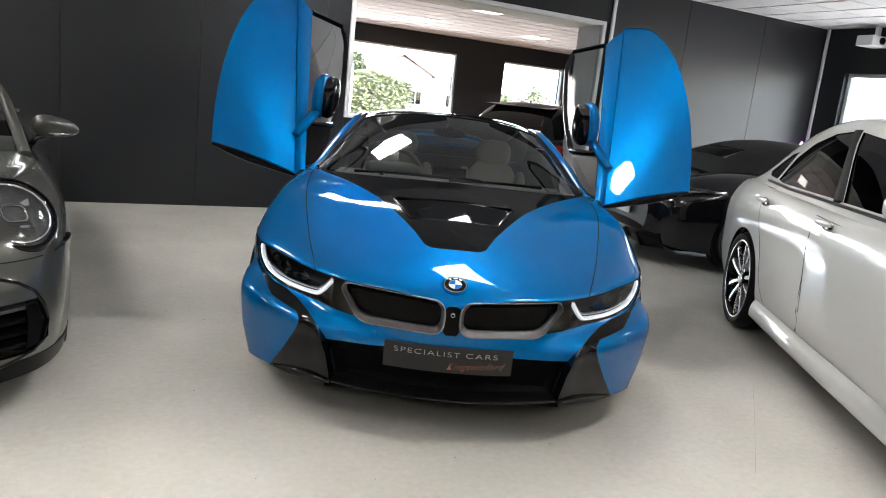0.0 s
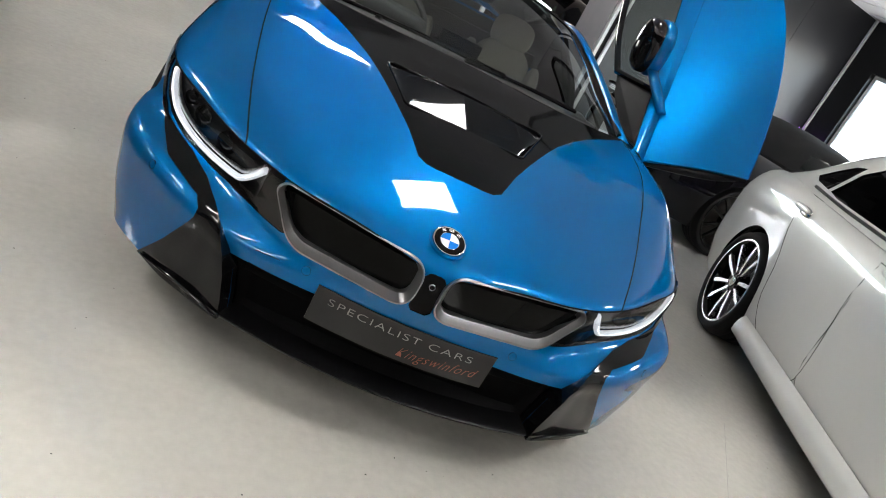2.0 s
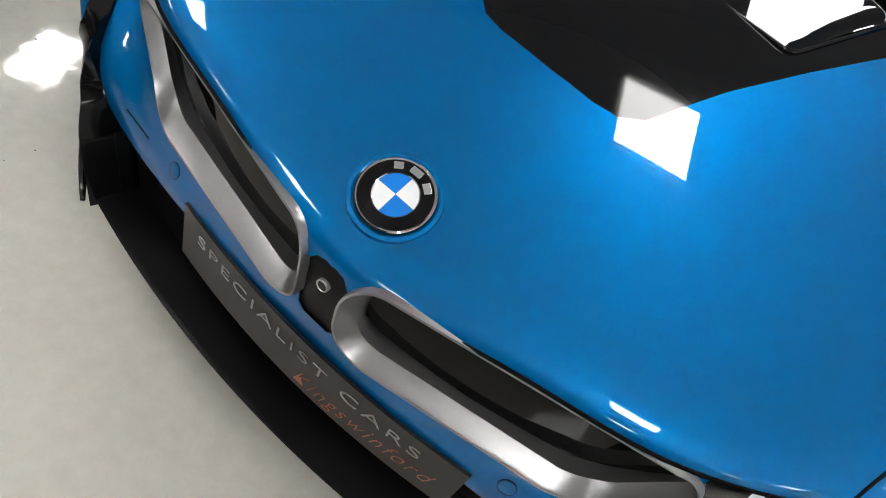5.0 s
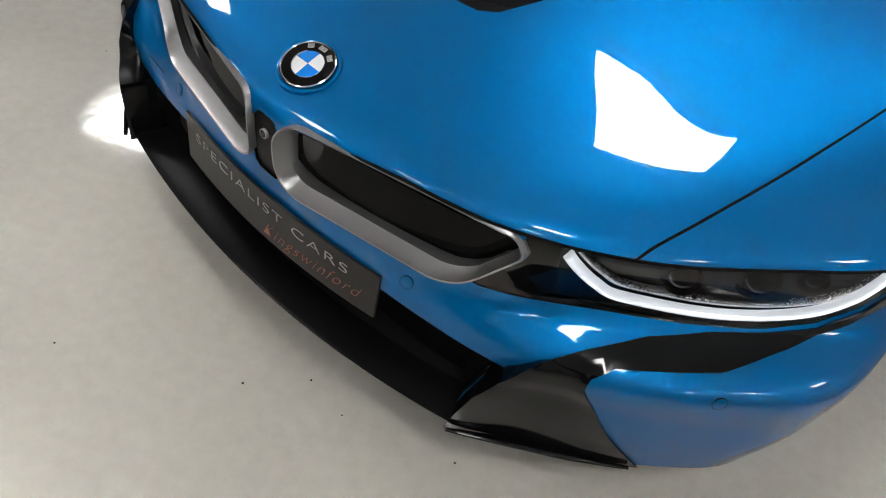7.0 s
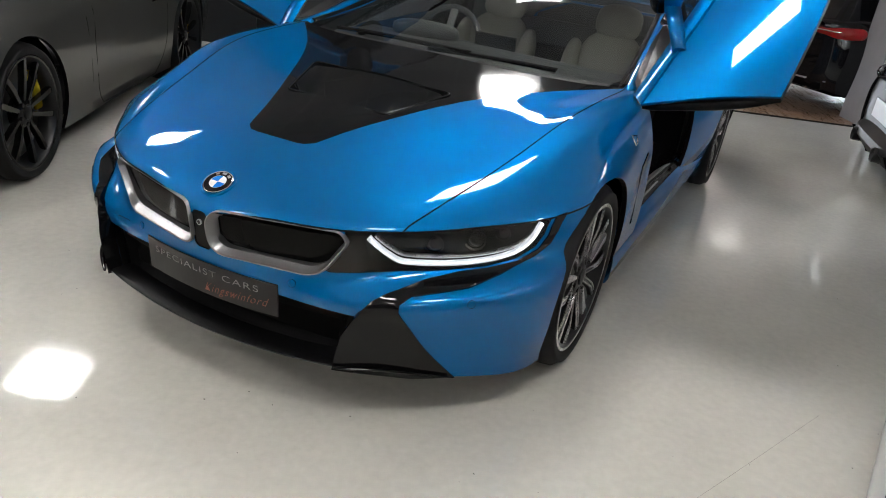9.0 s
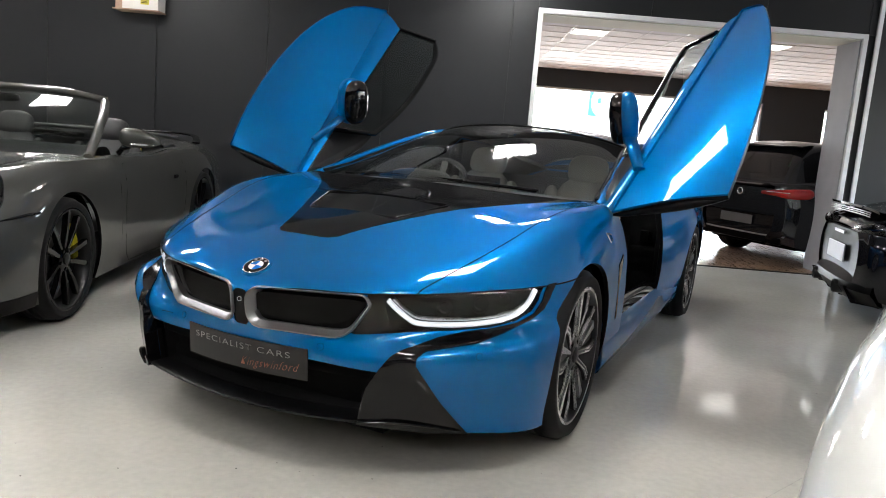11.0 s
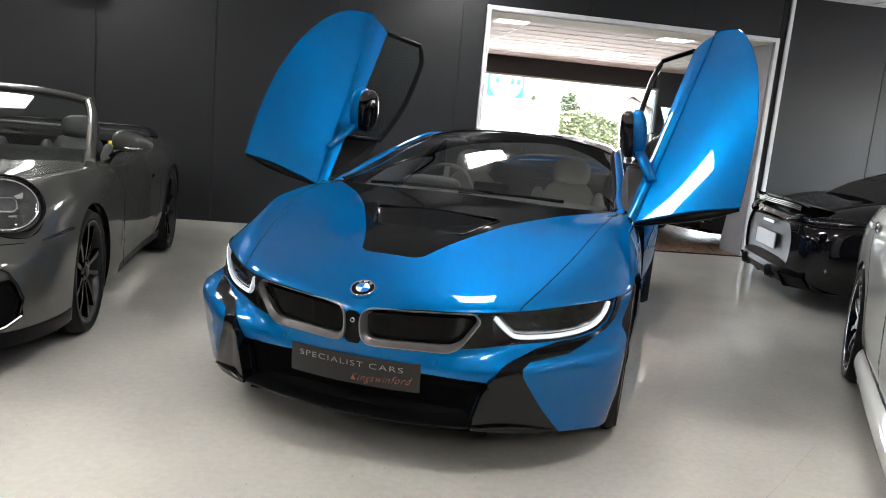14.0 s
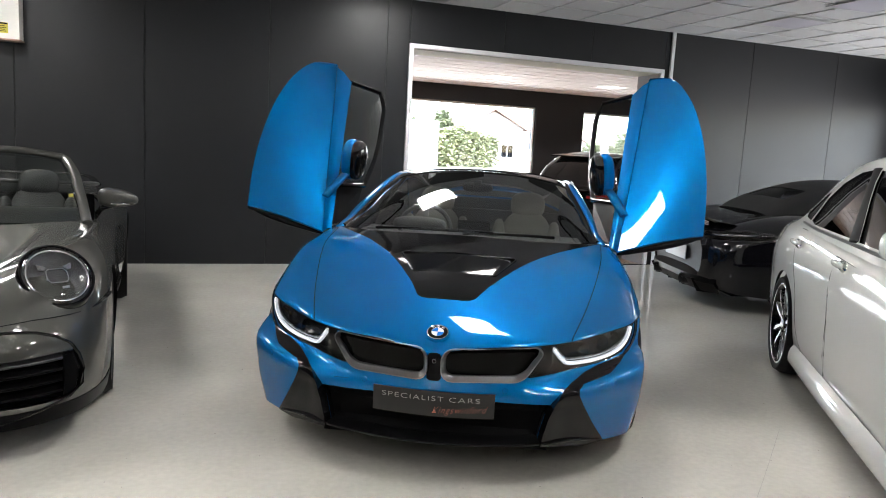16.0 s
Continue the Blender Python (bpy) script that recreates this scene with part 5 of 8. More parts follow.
    sheet(bm, ig, flip=sgn < 0)
    # close the rim between skin and lining
    for a, b_ in ((dg[0], ig[0]), (dg[:, -1], ig[:, -1])):
        n = min(len(a), len(b_))
        ra = [bm.verts.new(tuple(a[int(round(k * (len(a) - 1) / (n - 1)))])) for k in range(n)]
        rb = [bm.verts.new(tuple(b_[int(round(k * (len(b_) - 1) / (n - 1)))])) for k in range(n)]
        for k in range(n - 1):
            bm.faces.new((ra[k], ra[k + 1], rb[k + 1], rb[k]))
    part("lining", bm, M_BLACK_SATIN, door, "black inner door lining", 50)
    bm = bmesh.new()
    lo = [Vector(p) for p in dg[0]]
    n = len(lo) - 1
    thick = [0.008 + 0.026 * math.sin(math.pi * min(max((k / n - 0.02) / 0.98, 0), 1)) ** 0.7 * (0.35 + 0.65 * k / n) for k in range(n + 1)]
    tube(bm, [p + Vector((0, 0.030, -0.8 * r - 0.004)) for p, r in zip(lo, thick)], thick, 8, flat=0.9)
    part("lower_trim", bm, M_BLACK_SATIN, door, "black lower edge of the door")
    # window in its black frame
    fr_pts = [(1.075, 2.79, 1.905), (.975, 2.91, 1.885), (.885, 2.985, 1.85), (.845, 2.93, 1.755), (.815, 2.76, 1.60), (.79, 2.52, 1.42), (.78, 2.28, 1.27), (.785, 2.06, 1.15), (.87, 1.86, 1.135), (.905, 1.80, 1.16)]
    fr_s = [fr_pts[0]] + [tuple(p) for p in rounded(fr_pts[2:8], 5, False)] + [fr_pts[9]]
    bm = bmesh.new()
    tube(bm, [mir(p) for p in fr_s], 0.020, 8, flat=0.8)
    part("window_frame", bm, M_BLACK_GLOSS, door, "gloss black window frame", 50)
    bm = bmesh.new()
    vs = [bm.verts.new(mir(p)) for p in fr_s]
    c = bm.verts.new(mir((.91, 2.36, 1.50)))
    for a, b_ in zip(vs, vs[1:] + vs[:1]):
        bm.faces.new((a, b_, c)).smooth = True
    gl = part("window_glass", bm, M_DOORGLASS, door, "clear side glass")
    gl.visible_shadow = False
    bm = bmesh.new()
    slab(bm, [mir(p) for p in ((.905, 1.80, 1.16), (.785, 2.06, 1.15), (.775, 1.90, 1.06), (.80, 1.62, .945), (.85, 1.50, .93))], (sgn * 0.03, 0.012, -0.02), 0, 0.004)
    part("quarter_panel", bm, M_BLACK_SATIN, door, "black corner panel under the glass")
    # mirror
    mi = new("mirror")
    mi.parent = door
    tagged(mi, "blue and black door mirror")
    mm = Matrix.Translation(mir((.80, 1.83, 1.33))) @ Euler((radians(12), radians(-8 * sgn), radians(10 * sgn))).to_matrix().to_4x4()
    bm = bmesh.new()
    blob(bm, (.052, .085, .135), (sgn * .028, 0, 0), 2.5, 14, 0, mm)
    part("shell", bm, M_BLUE, mi)
    bm = bmesh.new()
    blob(bm, (.050, .082, .128), (-sgn * .018, 0.006, 0), 2.7, 14, 0, mm)
    part("cover", bm, M_BLACK_GLOSS, mi, "gloss black mirror cover")
    bm = bmesh.new()
    tube(bm, [mir(p) for p in ((.845, 1.82, 1.25), (.89, 1.75, 1.18), (.945, 1.66, 1.09))], [0.035, 0.036, 0.030], 10, flat=0.6)
    part("foot", bm, M_BLUE, mi)

# tail, floor pan and underbody
bm = bmesh.new()
slab(bm, [(-.84, 4.64, .28), (.84, 4.64, .28), (.88, 4.64, .6), (.80, 4.64, .86), (.5, 4.62, .97), (-.5, 4.62, .97), (-.80, 4.64, .86), (-.88, 4.64, .6)], (0, 0.04, 0))
part("tail_panel", bm, M_BLUE, sports_car)
bm = bmesh.new()
box(bm, -.66, .66, .45, 4.5, .14, .20, 0.01)
box(bm, -.655, .655, .55, 1.50, .20, .62, 0.02)
box(bm, -.60, .60, 3.0, 4.45, .20, .80, 0.02)
part("underbody", bm, M_LINER, sports_car)
# rear bulkhead and deck
bm = bmesh.new()
slab(bm, [(-.6, 3.1, .3), (.6, 3.1, .3), (.6, 3.2, .95), (-.6, 3.2, .95)], (0, 0.05, 0))
part("rear_bulkhead", bm, M_LEATHER_DARK, sports_car)

# dashboard
bm = bmesh.new()
dash = [[(x, 1.50 + 0.05 * abs(x), .84), (x, 1.62, .905 - 0.02 * abs(x)), (x, 1.85, .915 - 0.03 * abs(x)), (x, 2.02, .88), (x, 2.06, .80), (x, 2.0, .68), (x, 1.85, .5)] for x in (-.70, -.5, -.25, 0, .25, .5, .70)]
sheet(bm, skin(dash, 0.1, 0.05), flip=True)
part("dashboard", bm, M_LEATHER_DARK, sports_car, "dark leather dashboard", 60)
bm = bmesh.new()
box(bm, -.11, .11, 1.99, 2.01, .86, .965, 0.006)
part("centre_screen", bm, M_BLACK_GLOSS, sports_car, "black centre screen")
bm = bmesh.new()
blob(bm, (.18, .09, .05), (-.36, 1.93, .925), 3.0, 10)
part("instrument_hood", bm, M_LEATHER_DARK, sports_car)
SW = Matrix.Translation((-.36, 2.17, .86)) @ Matrix.Rotation(radians(-24), 4, "X")
sw = new("steering_wheel")
sw.parent, sw.matrix_basis = sports_car, SW
tagged(sw, "leather steering wheel on the driver's side")
bm = bmesh.new()
tube(bm, [(.185 * math.cos(a), 0, .185 * math.sin(a) * (0.94 if math.sin(a) < 0 else 1)) for a in np.linspace(0, 2 * math.pi, 40, endpoint=False)], 0.016, 8, closed=True, up=(0, 1, 0))
part("rim", bm, M_LEATHER_DARK, sw)
bm = bmesh.new()
blob(bm, (.07, .03, .06), (0, -.01, 0), 2.8, 10)
for a in (0, 180, 270):
    box(bm, .05, .175, -.012, .004, -.02, .02, .004, Matrix.Rotation(radians(a), 4, "Y"))
part("spokes", bm, M_GREYTRIM, sw, "", 40)


def seat(x, y, material, side_m, parent, h=.62, name="seat", lean=18):
    st = new(name)
    st.parent, st.matrix_basis = parent, Matrix.Translation((x, y, .30))
    bm = bmesh.new()
    blob(bm, (.20, .26, .075), (0, -.02, .07), 3.2, 14, 0, Matrix.Rotation(radians(6), 4, "X"))
    part("cushion", bm, material, st)
    for s_ in (-1, 1):
        bm = bmesh.new()
        blob(bm, (.055, .26, .075), (s_ * .225, -.02, .095), 2.6, 12, 0, Matrix.Rotation(radians(6), 4, "X"))
        part("cushion_bolster", bm, side_m, st)
        bm = bmesh.new()
        blob(bm, (.055, .075, .27), (s_ * .215, -.03, .30), 2.6, 12, 0, Matrix.Translation((0, .23, .06)) @ Matrix.Rotation(radians(-lean), 4, "X"))
        part("back_bolster", bm, side_m, st)
    bm = bmesh.new()
    blob(bm, (.20, .065, .32), (0, 0, .32), 3.2, 14, 0, Matrix.Translation((0, .23, .06)) @ Matrix.Rotation(radians(-lean), 4, "X"))
    part("backrest", bm, material, st)
    bm = bmesh.new()
    blob(bm, (.135, .055, .10), (0, -.01, h + .08), 2.8, 14, 0, Matrix.Translation((0, .23, .06)) @ Matrix.Rotation(radians(-lean), 4, "X"))
    part("headrest", bm, material, st)
    return tagged(st, "pale leather bucket seat")


for x in (-.36, .36):
    seat(x, 2.50, M_LEATHER, M_LEATHER, sports_car)
bm = bmesh.new()
box(bm, -.12, .12, 1.85, 3.0, .28, .52, .03)
part("centre_console", bm, M_LEATHER_DARK, sports_car)
bm = bmesh.new()
blob(bm, (.11, .02, .035), (-.01, 2.33, 1.175), 2.8, 10)
box(bm, -.035, .015, 2.30, 2.40, 1.19, 1.225, .006)
part("rear_view_mirror", bm, M_LINER, sports_car, "black interior mirror")
# wipers
for pts in (((-.56, 1.44, .940), (-.30, 1.395, .955), (.16, 1.36, .962)), ((-.02, 1.335, .950), (.25, 1.375, .957), (.52, 1.445, .950))):
    bm = bmesh.new()
    tube(bm, [tuple(p) for p in rounded(pts, 6, False)], 0.008, 6)
    tube(bm, [(p[0], p[1] + 0.02, p[2] + 0.002) for p in rounded(pts, 6, False)], 0.006, 6)
    part("wiper", bm, M_LINER, sports_car, "black windscreen wiper", 40)
bm = bmesh.new()
lathe(bm, [(0.016, 0), (0.014, 0.012), (0.0004, 0.014)], 16, 0, m=Matrix.Translation((-.40, 1.40, .938)) @ Matrix.Rotation(radians(-90), 4, "Y"))
part("wiper_cap", bm, M_LINER, sports_car)

bm = bmesh.new()
slab(bm, [(-.78, 4.56, .30), (.78, 4.56, .30), (.74, 4.56, .84), (.46, 4.55, .955), (-.46, 4.55, .955), (-.74, 4.56, .84)], (0, .03, 0))
part("tail_lining", bm, M_LEATHER_DARK, sports_car, "dark lining inside the tail")
# small chrome badge on each wing
for sgn in (-1, 1):
    p = shell.tree.find_nearest(Vector((sgn * .951, 1.26, .80)))[0]
    nv = shell.normal(p)
    m = Matrix.Translation(p) @ nv.to_track_quat("X", "Z").to_matrix().to_4x4()
    bm = bmesh.new()
    tube(bm, [m @ Vector((.003, y, z)) for y, z in ((-.03, .022), (.028, .012), (.03, -.012), (-.004, -.02), (-.03, .022))][:-1], .0035, 6, closed=True)
    part("wing_badge", bm, M_CHROME, sports_car, "small chrome wing badge", 50)

# ---------------------------------------------------------------- the grey open sports car
M_GREY = paint("metallic_dark_grey", (0.070, 0.070, 0.064), 0.5, 0.34, 0.15, coat_ior=1.6)
M_SEAT_GREY = mat("black_leather_seat", (0.013, 0.013, 0.014), 0.5, vary=0.1, fine=140, bump=0.15)
M_LAMP_GREY = mat("lamp_reflector", (0.10, 0.10, 0.105), 0.3, metal=0.6, vary=0.3, scale=40, fine=200)
M_BELT = mat("yellow_belt", (0.55, 0.45, 0.05), 0.6, vary=0.1)


def side_shell(stations, flips=False, step=0.06):
    """A flank from stations (y, [(x, z), ...])."""
    return skin(np.array([[(x, y, z) for x, z in pts] for y, pts in stations]), step, 0.05)


def arch_cut(sh, y, z, r, xmin):
    circle = [(y + r * math.cos(a), z + r * math.sin(a)) for a in np.linspace(0, 2 * math.pi, 48, endpoint=False)]
    sh.cut(circle, (1, 2), lambda c: abs(c.x) > xmin and c.z < z + r + 0.08)
    sh.take(lambda c: abs(c.x) > xmin and math.hypot(c.y - y, c.z - z) < r - 1e-4).free()


def liner(parent, side, y, z, r, x0, x1):
    bm = bmesh.new()
    al = np.linspace(-0.45, math.pi + 0.45, 17)
    for a0, a1 in zip(al[:-1], al[1:]):
        bm.faces.new([bm.verts.new((side * x, y + r * math.cos(a), z + r * math.sin(a))) for x, a in ((x0, a0), (x0, a1), (x1, a1), (x1, a0))])
    bmesh.ops.remove_doubles(bm, verts=bm.verts, dist=1e-5)
    part("arch_liner", bm, M_LINER, parent)
    bm = bmesh.new()
    bm.faces.new([bm.verts.new((side * x0, y + r * math.cos(a), z + r * math.sin(a))) for a in al])
    part("arch_wall", bm, M_LINER, parent)


cabrio = thing("open_sports_car", pose(-2.69, 2.965, 0, 0, 0, 30.8), "dark grey metallic two-door convertible with its roof down", "car")
c_bottom = [(0, -.97, .16), (.3, -.96, .16), (.6, -.89, .16), (.775, -.75, .16), (.86, -.57, .16), (.895, -.36, .16), (.905, 0, .16), (.905, .4, .17), (.90, .70, .17)]
c_valance = [(0, -1.0, .26), (.3, -.99, .26), (.61, -.92, .26), (.795, -.77, .26), (.88, -.58, .26), (.912, -.36, .26), (.92, 0, .27), (.92, .4, .27), (.918, .70, .27)]
c_bumper = [(0, -1.01, .42), (.3, -1.0, .42), (.61, -.925, .42), (.80, -.775, .43), (.888, -.585, .43), (.923, -.36, .43), (.932, 0, .45), (.93, .4, .44), (.925, .70, .44)]
c_upper = [(0, -.99, .54), (.3, -.975, .55), (.585, -.895, .57), (.775, -.74, .585), (.872, -.55, .595), (.915, -.33, .60), (.93, 0, .615), (.928, .4, .61), (.92, .70, .61)]
c_lamp = [(0, -.93, .61), (.3, -.905, .64), (.55, -.81, .69), (.715, -.655, .725), (.815, -.475, .75), (.875, -.28, .765), (.90, 0, .775), (.905, .4, .77), (.90, .70, .765)]
c_crest = [(0, -.80, .665), (.28, -.77, .69), (.485, -.67, .75), (.635, -.51, .80), (.73, -.35, .832), (.795, -.18, .848), (.83, .02, .855), (.85, .4, .85), (.86, .70, .845)]
c_hood = [(0, -.4, .755), (.25, -.38, .757), (.41, -.32, .768), (.52, -.22, .80), (.60, -.1, .83), (.67, .04, .85), (.72, .18, .858), (.775, .45, .868), (.82, .69, .868)]
c_cowl = [(0, .40, .875), (.2, .41, .873), (.38, .44, .872), (.50, .49, .875), (.58, .53, .878), (.64, .56, .878), (.69, .59, .878), (.74, .62, .878), (.78, .68, .88)]
csh = Shell(skin(mirrored([c_bottom, c_valance, c_bumper, c_upper, c_lamp, c_crest, c_hood, c_cowl]), 0.04, 0.04))
arch_cut(csh, 0.0, 0.34, 0.372, 0.72)
grille_o = [(.14, .268), (.745, .256), (.795, .275), (.815, .37), (.785, .470), (.18, .458)]
for o in (grille_o, [(-x, z) for x, z in grille_o][::-1]):
    csh.cut(o, (0, 2), lambda c: c.y < -0.5 and c.z < 0.53)
in_g = inside(grille_o)
front_slots = csh.take(lambda c: c.y < -0.5 and c.z < 0.53 and in_g(abs(c.x), c.z))
low = [(-1.0, .235), (1.0, .235)]
csh.cut(low, (0, 2), lambda c: c.y < -0.3 and c.z < 0.3, closed=False)
valance = csh.take(lambda c: c.z < .235 and c.y < -0.38)
join = [(-1.2, .602), (-.85, .610), (-.62, .616), (-.40, .60), (.40, .60), (.62, .616), (.85, .610), (1.2, .602)]
csh.cut(join, (0, 2), lambda c: c.y < -0.3 and 0.5 < c.z < 0.75, closed=False)
jx, jz = [p[0] for p in join], [p[1] for p in join]
bump = csh.take(lambda c: c.y < -0.36 and c.z < np.interp(c.x, jx, jz))
csh.panel("front_bumper", bump, M_GREY, cabrio, 0.0, 0.02)
hood_c = [tuple(p) for p in rounded([(.40, -1.1), (.43, -.80), (.468, -.50), (.503, -.17), (.555, .20), (.65, .62)], 4, False)]
for o in both(hood_c):
    csh.cut(o, (0, 1), lambda c: c.z > .5, closed=False)
hcx, hcy = [p[0] for p in hood_c], [p[1] for p in hood_c]
csh.panel("bonnet", csh.take(lambda c: abs(c.x) < np.interp(c.y, hcy, hcx) and c.z > 0.5), M_GREY, cabrio, 0.0, 0.012)
csh.panel("front_wing", csh.take(lambda c: c.x > 0), M_GREY, cabrio, 0.0, 0.02)
csh.panel("front_wing", csh.take(lambda c: True), M_GREY, cabrio, 0.0, 0.02)
csh.panel("bumper_intake", front_slots, M_LINER, cabrio, 0.0, 0.0, "black slatted bumper intake", lambda c: -0.06)
csh.panel("valance", valance, M_BLACK_SATIN, cabrio, 0.0, 0.02, "black lower lip", lambda c: 0.004)


def c_front(x, z):
    hit = csh.tree.ray_cast(Vector((x, -2, z)), Vector((0, 1, 0)))
    return hit[0].y if hit[0] is not None else -0.8


for sgn in (-1, 1):
    for k, z in enumerate((.302, .350, .398, .444)):
        bm = bmesh.new()
        xs = np.linspace(.17, .735, 12)
        rows = [[(sgn * x, c_front(sgn * x, z) + dy, z + dz) for x in xs] for dy, dz in ((.050, -.004), (.014, -.012), (.008, -.007), (.010, .002), (.050, .012))]
        sheet(bm, np.array(rows), flip=sgn < 0)
        part("intake_slat", bm, M_LAMP_GREY if k == 3 else M_BLACK_SATIN, cabrio, "grey upper slat" if k == 3 else "", 40)
    # upright blade that closes the intake's outer end
    bm = bmesh.new()
    slab(bm, [(sgn * x, c_front(sgn * x, z) + .006, z) for x, z in ((.735, .268), (.782, .283), (.800, .37), (.772, .455), (.735, .455), (.748, .37))], (0, .04, 0), 0, .004)
    part("intake_blade", bm, M_BLACK_SATIN, cabrio, "black blade at the end of the intake", 40)
    # round headlamp
    hp = csh.tree.find_nearest(Vector((sgn * .692, -.605, .742)))[0]
    hn = (csh.normal(hp) * 1.1 + Vector((sgn * .18, -.80, .22)) * .8).normalized()
    hm = Matrix.Translation(hp + hn * 0.020) @ hn.to_track_quat("X", "Z").to_matrix().to_4x4()
    lampo = new("headlamp")
    lampo.parent, lampo.matrix_basis = cabrio, hm @ Matrix.Diagonal((1, 1.18, 1.27, 1))
    tagged(lampo, "round headlamp with a chrome ring and a square light unit")
    bm = bmesh.new()
    lathe(bm, [(.134, -.09), (.137, .002), (.133, .010), (.126, .010), (.120, -.012)], 48)
    part("bezel", bm, M_BLACK_GLOSS, lampo, "black bezel", 40)
    bm = bmesh.new()
    lathe(bm, [(.120, -.012), (.09, -.028), (.0005, -.030)], 48)
    part("reflector", bm, M_LAMP_GREY, lampo, "", 50)
    bm = bmesh.new()
    tube(bm, [(.004, .109 * math.cos(a), .109 * math.sin(a)) for a in np.linspace(0, 2 * math.pi, 40, endpoint=False)], 0.006, 6, closed=True, up=(1, 0, 0))
    part("chrome_ring", bm, M_CHROME, lampo)
    # eight-sided projector in a bright frame
    octo = [(.034, .014), (.024, .026), (-.024, .026), (-.034, .014), (-.034, -.014), (-.024, -.026), (.024, -.026), (.034, -.014)]
    bm = bmesh.new()
    slab(bm, [(-.016, y, z) for y, z in octo], (.012, 0, 0), 0, .003)
    part("projector", bm, M_LAMP_GREY, lampo, "grey grained projector", 30)
    bm = bmesh.new()
    tube(bm, [(.0, y * 1.12, z * 1.12) for y, z in octo], .0035, 6, closed=True, up=(1, 0, 0))
    part("projector_frame", bm, M_CHROME, lampo, "bright frame", 40)
    for e in (-1, 1):
        bm = bmesh.new()
        slab(bm, [(-.016, e * y, z) for y, z in ((.030, .040), (.064, .056), (.060, .030), (.042, .026))], (.018, 0, 0), 0, .003)
        part("light_unit", bm, M_CHROME, lampo, "", 30)
        bm = bmesh.new()
        slab(bm, [(-.016, e * y, z) for y, z in ((.006, -.042), (.036, -.040), (.034, -.050), (.006, -.052))], (.010, 0, 0), 0, .002)
        part("light_unit", bm, M_CHROME, lampo, "", 30)
    for k in range(15):
        a_ = radians(-90 + (k - 7) * 5.5)
        bm = bmesh.new()
        tube(bm, [(-.018, .070 * math.cos(a_), .070 * math.sin(a_)), (-.010, .100 * math.cos(a_), .100 * math.sin(a_))], .0012, 4)
        part("reflector_rib", bm, M_CHROME, lampo)
    bm = bmesh.new()
    lathe(bm, [(.123, .010), (.105, .024), (.07, .036), (.03, .042), (.0005, .043)], 48)
    dome = part("dome", bm, M_LENS, lampo, "clear domed lens")
    dome.visible_shadow = False
    # side marker
    bm = bmesh.new()
    p = [(sgn * .845, -.60, .612), (sgn * .872, -.52, .620), (sgn * .897, -.42, .628), (sgn * .908, -.35, .632)]
    tube(bm, p, [0.004, 0.013, 0.018, 0.015], 8, flat=0.5)
    part("side_marker", bm, M_BLACK_GLOSS, cabrio, "dark side marker lamp")
    bm = bmesh.new()
    frame_pts = [(sgn * x, c_front(sgn * x, z) - 0.002, z) for x, z in rounded(grille_o, 4)]
    tube(bm, frame_pts, 0.007, 6, closed=True)
    part("intake_frame", bm, M_BLACK_GLOSS, cabrio, "", 50)
    bm = bmesh.new()
    tube(bm, [(sgn * x, y, csh.tree.ray_cast(Vector((sgn * x, y, 2)), Vector((0, 0, -1)))[0].z - .0006) for x, y in hood_c if -.90 < y < .40], 0.0025, 6)
    tube(bm, [(sgn * x, c_front(sgn * x, np.interp(x, jx, jz)) + .0006, np.interp(x, jx, jz)) for x in np.linspace(0.01, .80, 24)], 0.0025, 6)
    part("panel_joint", bm, M_LINER, cabrio, "", 50)
    # flank
    st = [
        (.70, [(.90, .17), (.925, .36), (.922, .56), (.905, .74), (.865, .83), (.80, .878)]),
        (1.15, [(.895, .17), (.915, .36), (.91, .56), (.905, .74), (.875, .835), (.80, .885)]),
        (1.75, [(.90, .17), (.925, .36), (.92, .56), (.915, .75), (.88, .85), (.79, .90)]),
        (2.1, [(.915, .17), (.955, .36), (.96, .57), (.945, .77), (.89, .875), (.77, .925)]),
        (2.45, [(.93, .17), (.975, .37), (.985, .58), (.965, .79), (.90, .895), (.74, .945)]),
        (2.85, [(.92, .2), (.962, .39), (.972, .58), (.95, .78), (.88, .885), (.70, .945)]),
        (3.25, [(.83, .26), (.885, .42), (.895, .58), (.87, .76), (.80, .85), (.62, .91)]),
        (3.48, [(.68, .32), (.74, .45), (.75, .58), (.73, .72), (.66, .80), (.50, .85)]),
    ]
    fg = side_shell([(y, [(sgn * x, z) for x, z in p]) for y, p in st])
    sh = Shell(fg, flip=sgn < 0)
    arch_cut(sh, 2.45, 0.36, 0.385, 0.5)
    door_o = [(.79, .30), (1.90, .28), (1.97, .45), (1.99, .62), (1.96, .78), (1.90, .95), (.86, .95), (.80, .70)]
    sh.cut(door_o, (1, 2))
    in_d = inside(door_o)
    dr = sh.panel("door", sh.take(lambda c: in_d(c.y, c.z)), M_GREY, cabrio, 0.0, 0.012)
    bm = bmesh.new()
    ring_d = []
    for y, z in rounded(door_o, 5):
        hit = sh.tree.ray_cast(Vector((sgn * 2, y, z)), Vector((-sgn, 0, 0)))
        if hit[0] is not None:
            ring_d.append(hit[0] - Vector((sgn * .0008, 0, 0)))
    tube(bm, ring_d, .0028, 6, closed=True)
    part("door_joint", bm, M_LINER, cabrio, "", 50)
    sill_cut = [(.6, .235), (2.1, .235)]
    sh.cut(sill_cut, (1, 2), closed=False)
    sh.panel("sill", sh.take(lambda c: c.z < .235 and c.y < 2.1), M_BLACK_SATIN, cabrio, 0.0, 0.01, "black side sill")
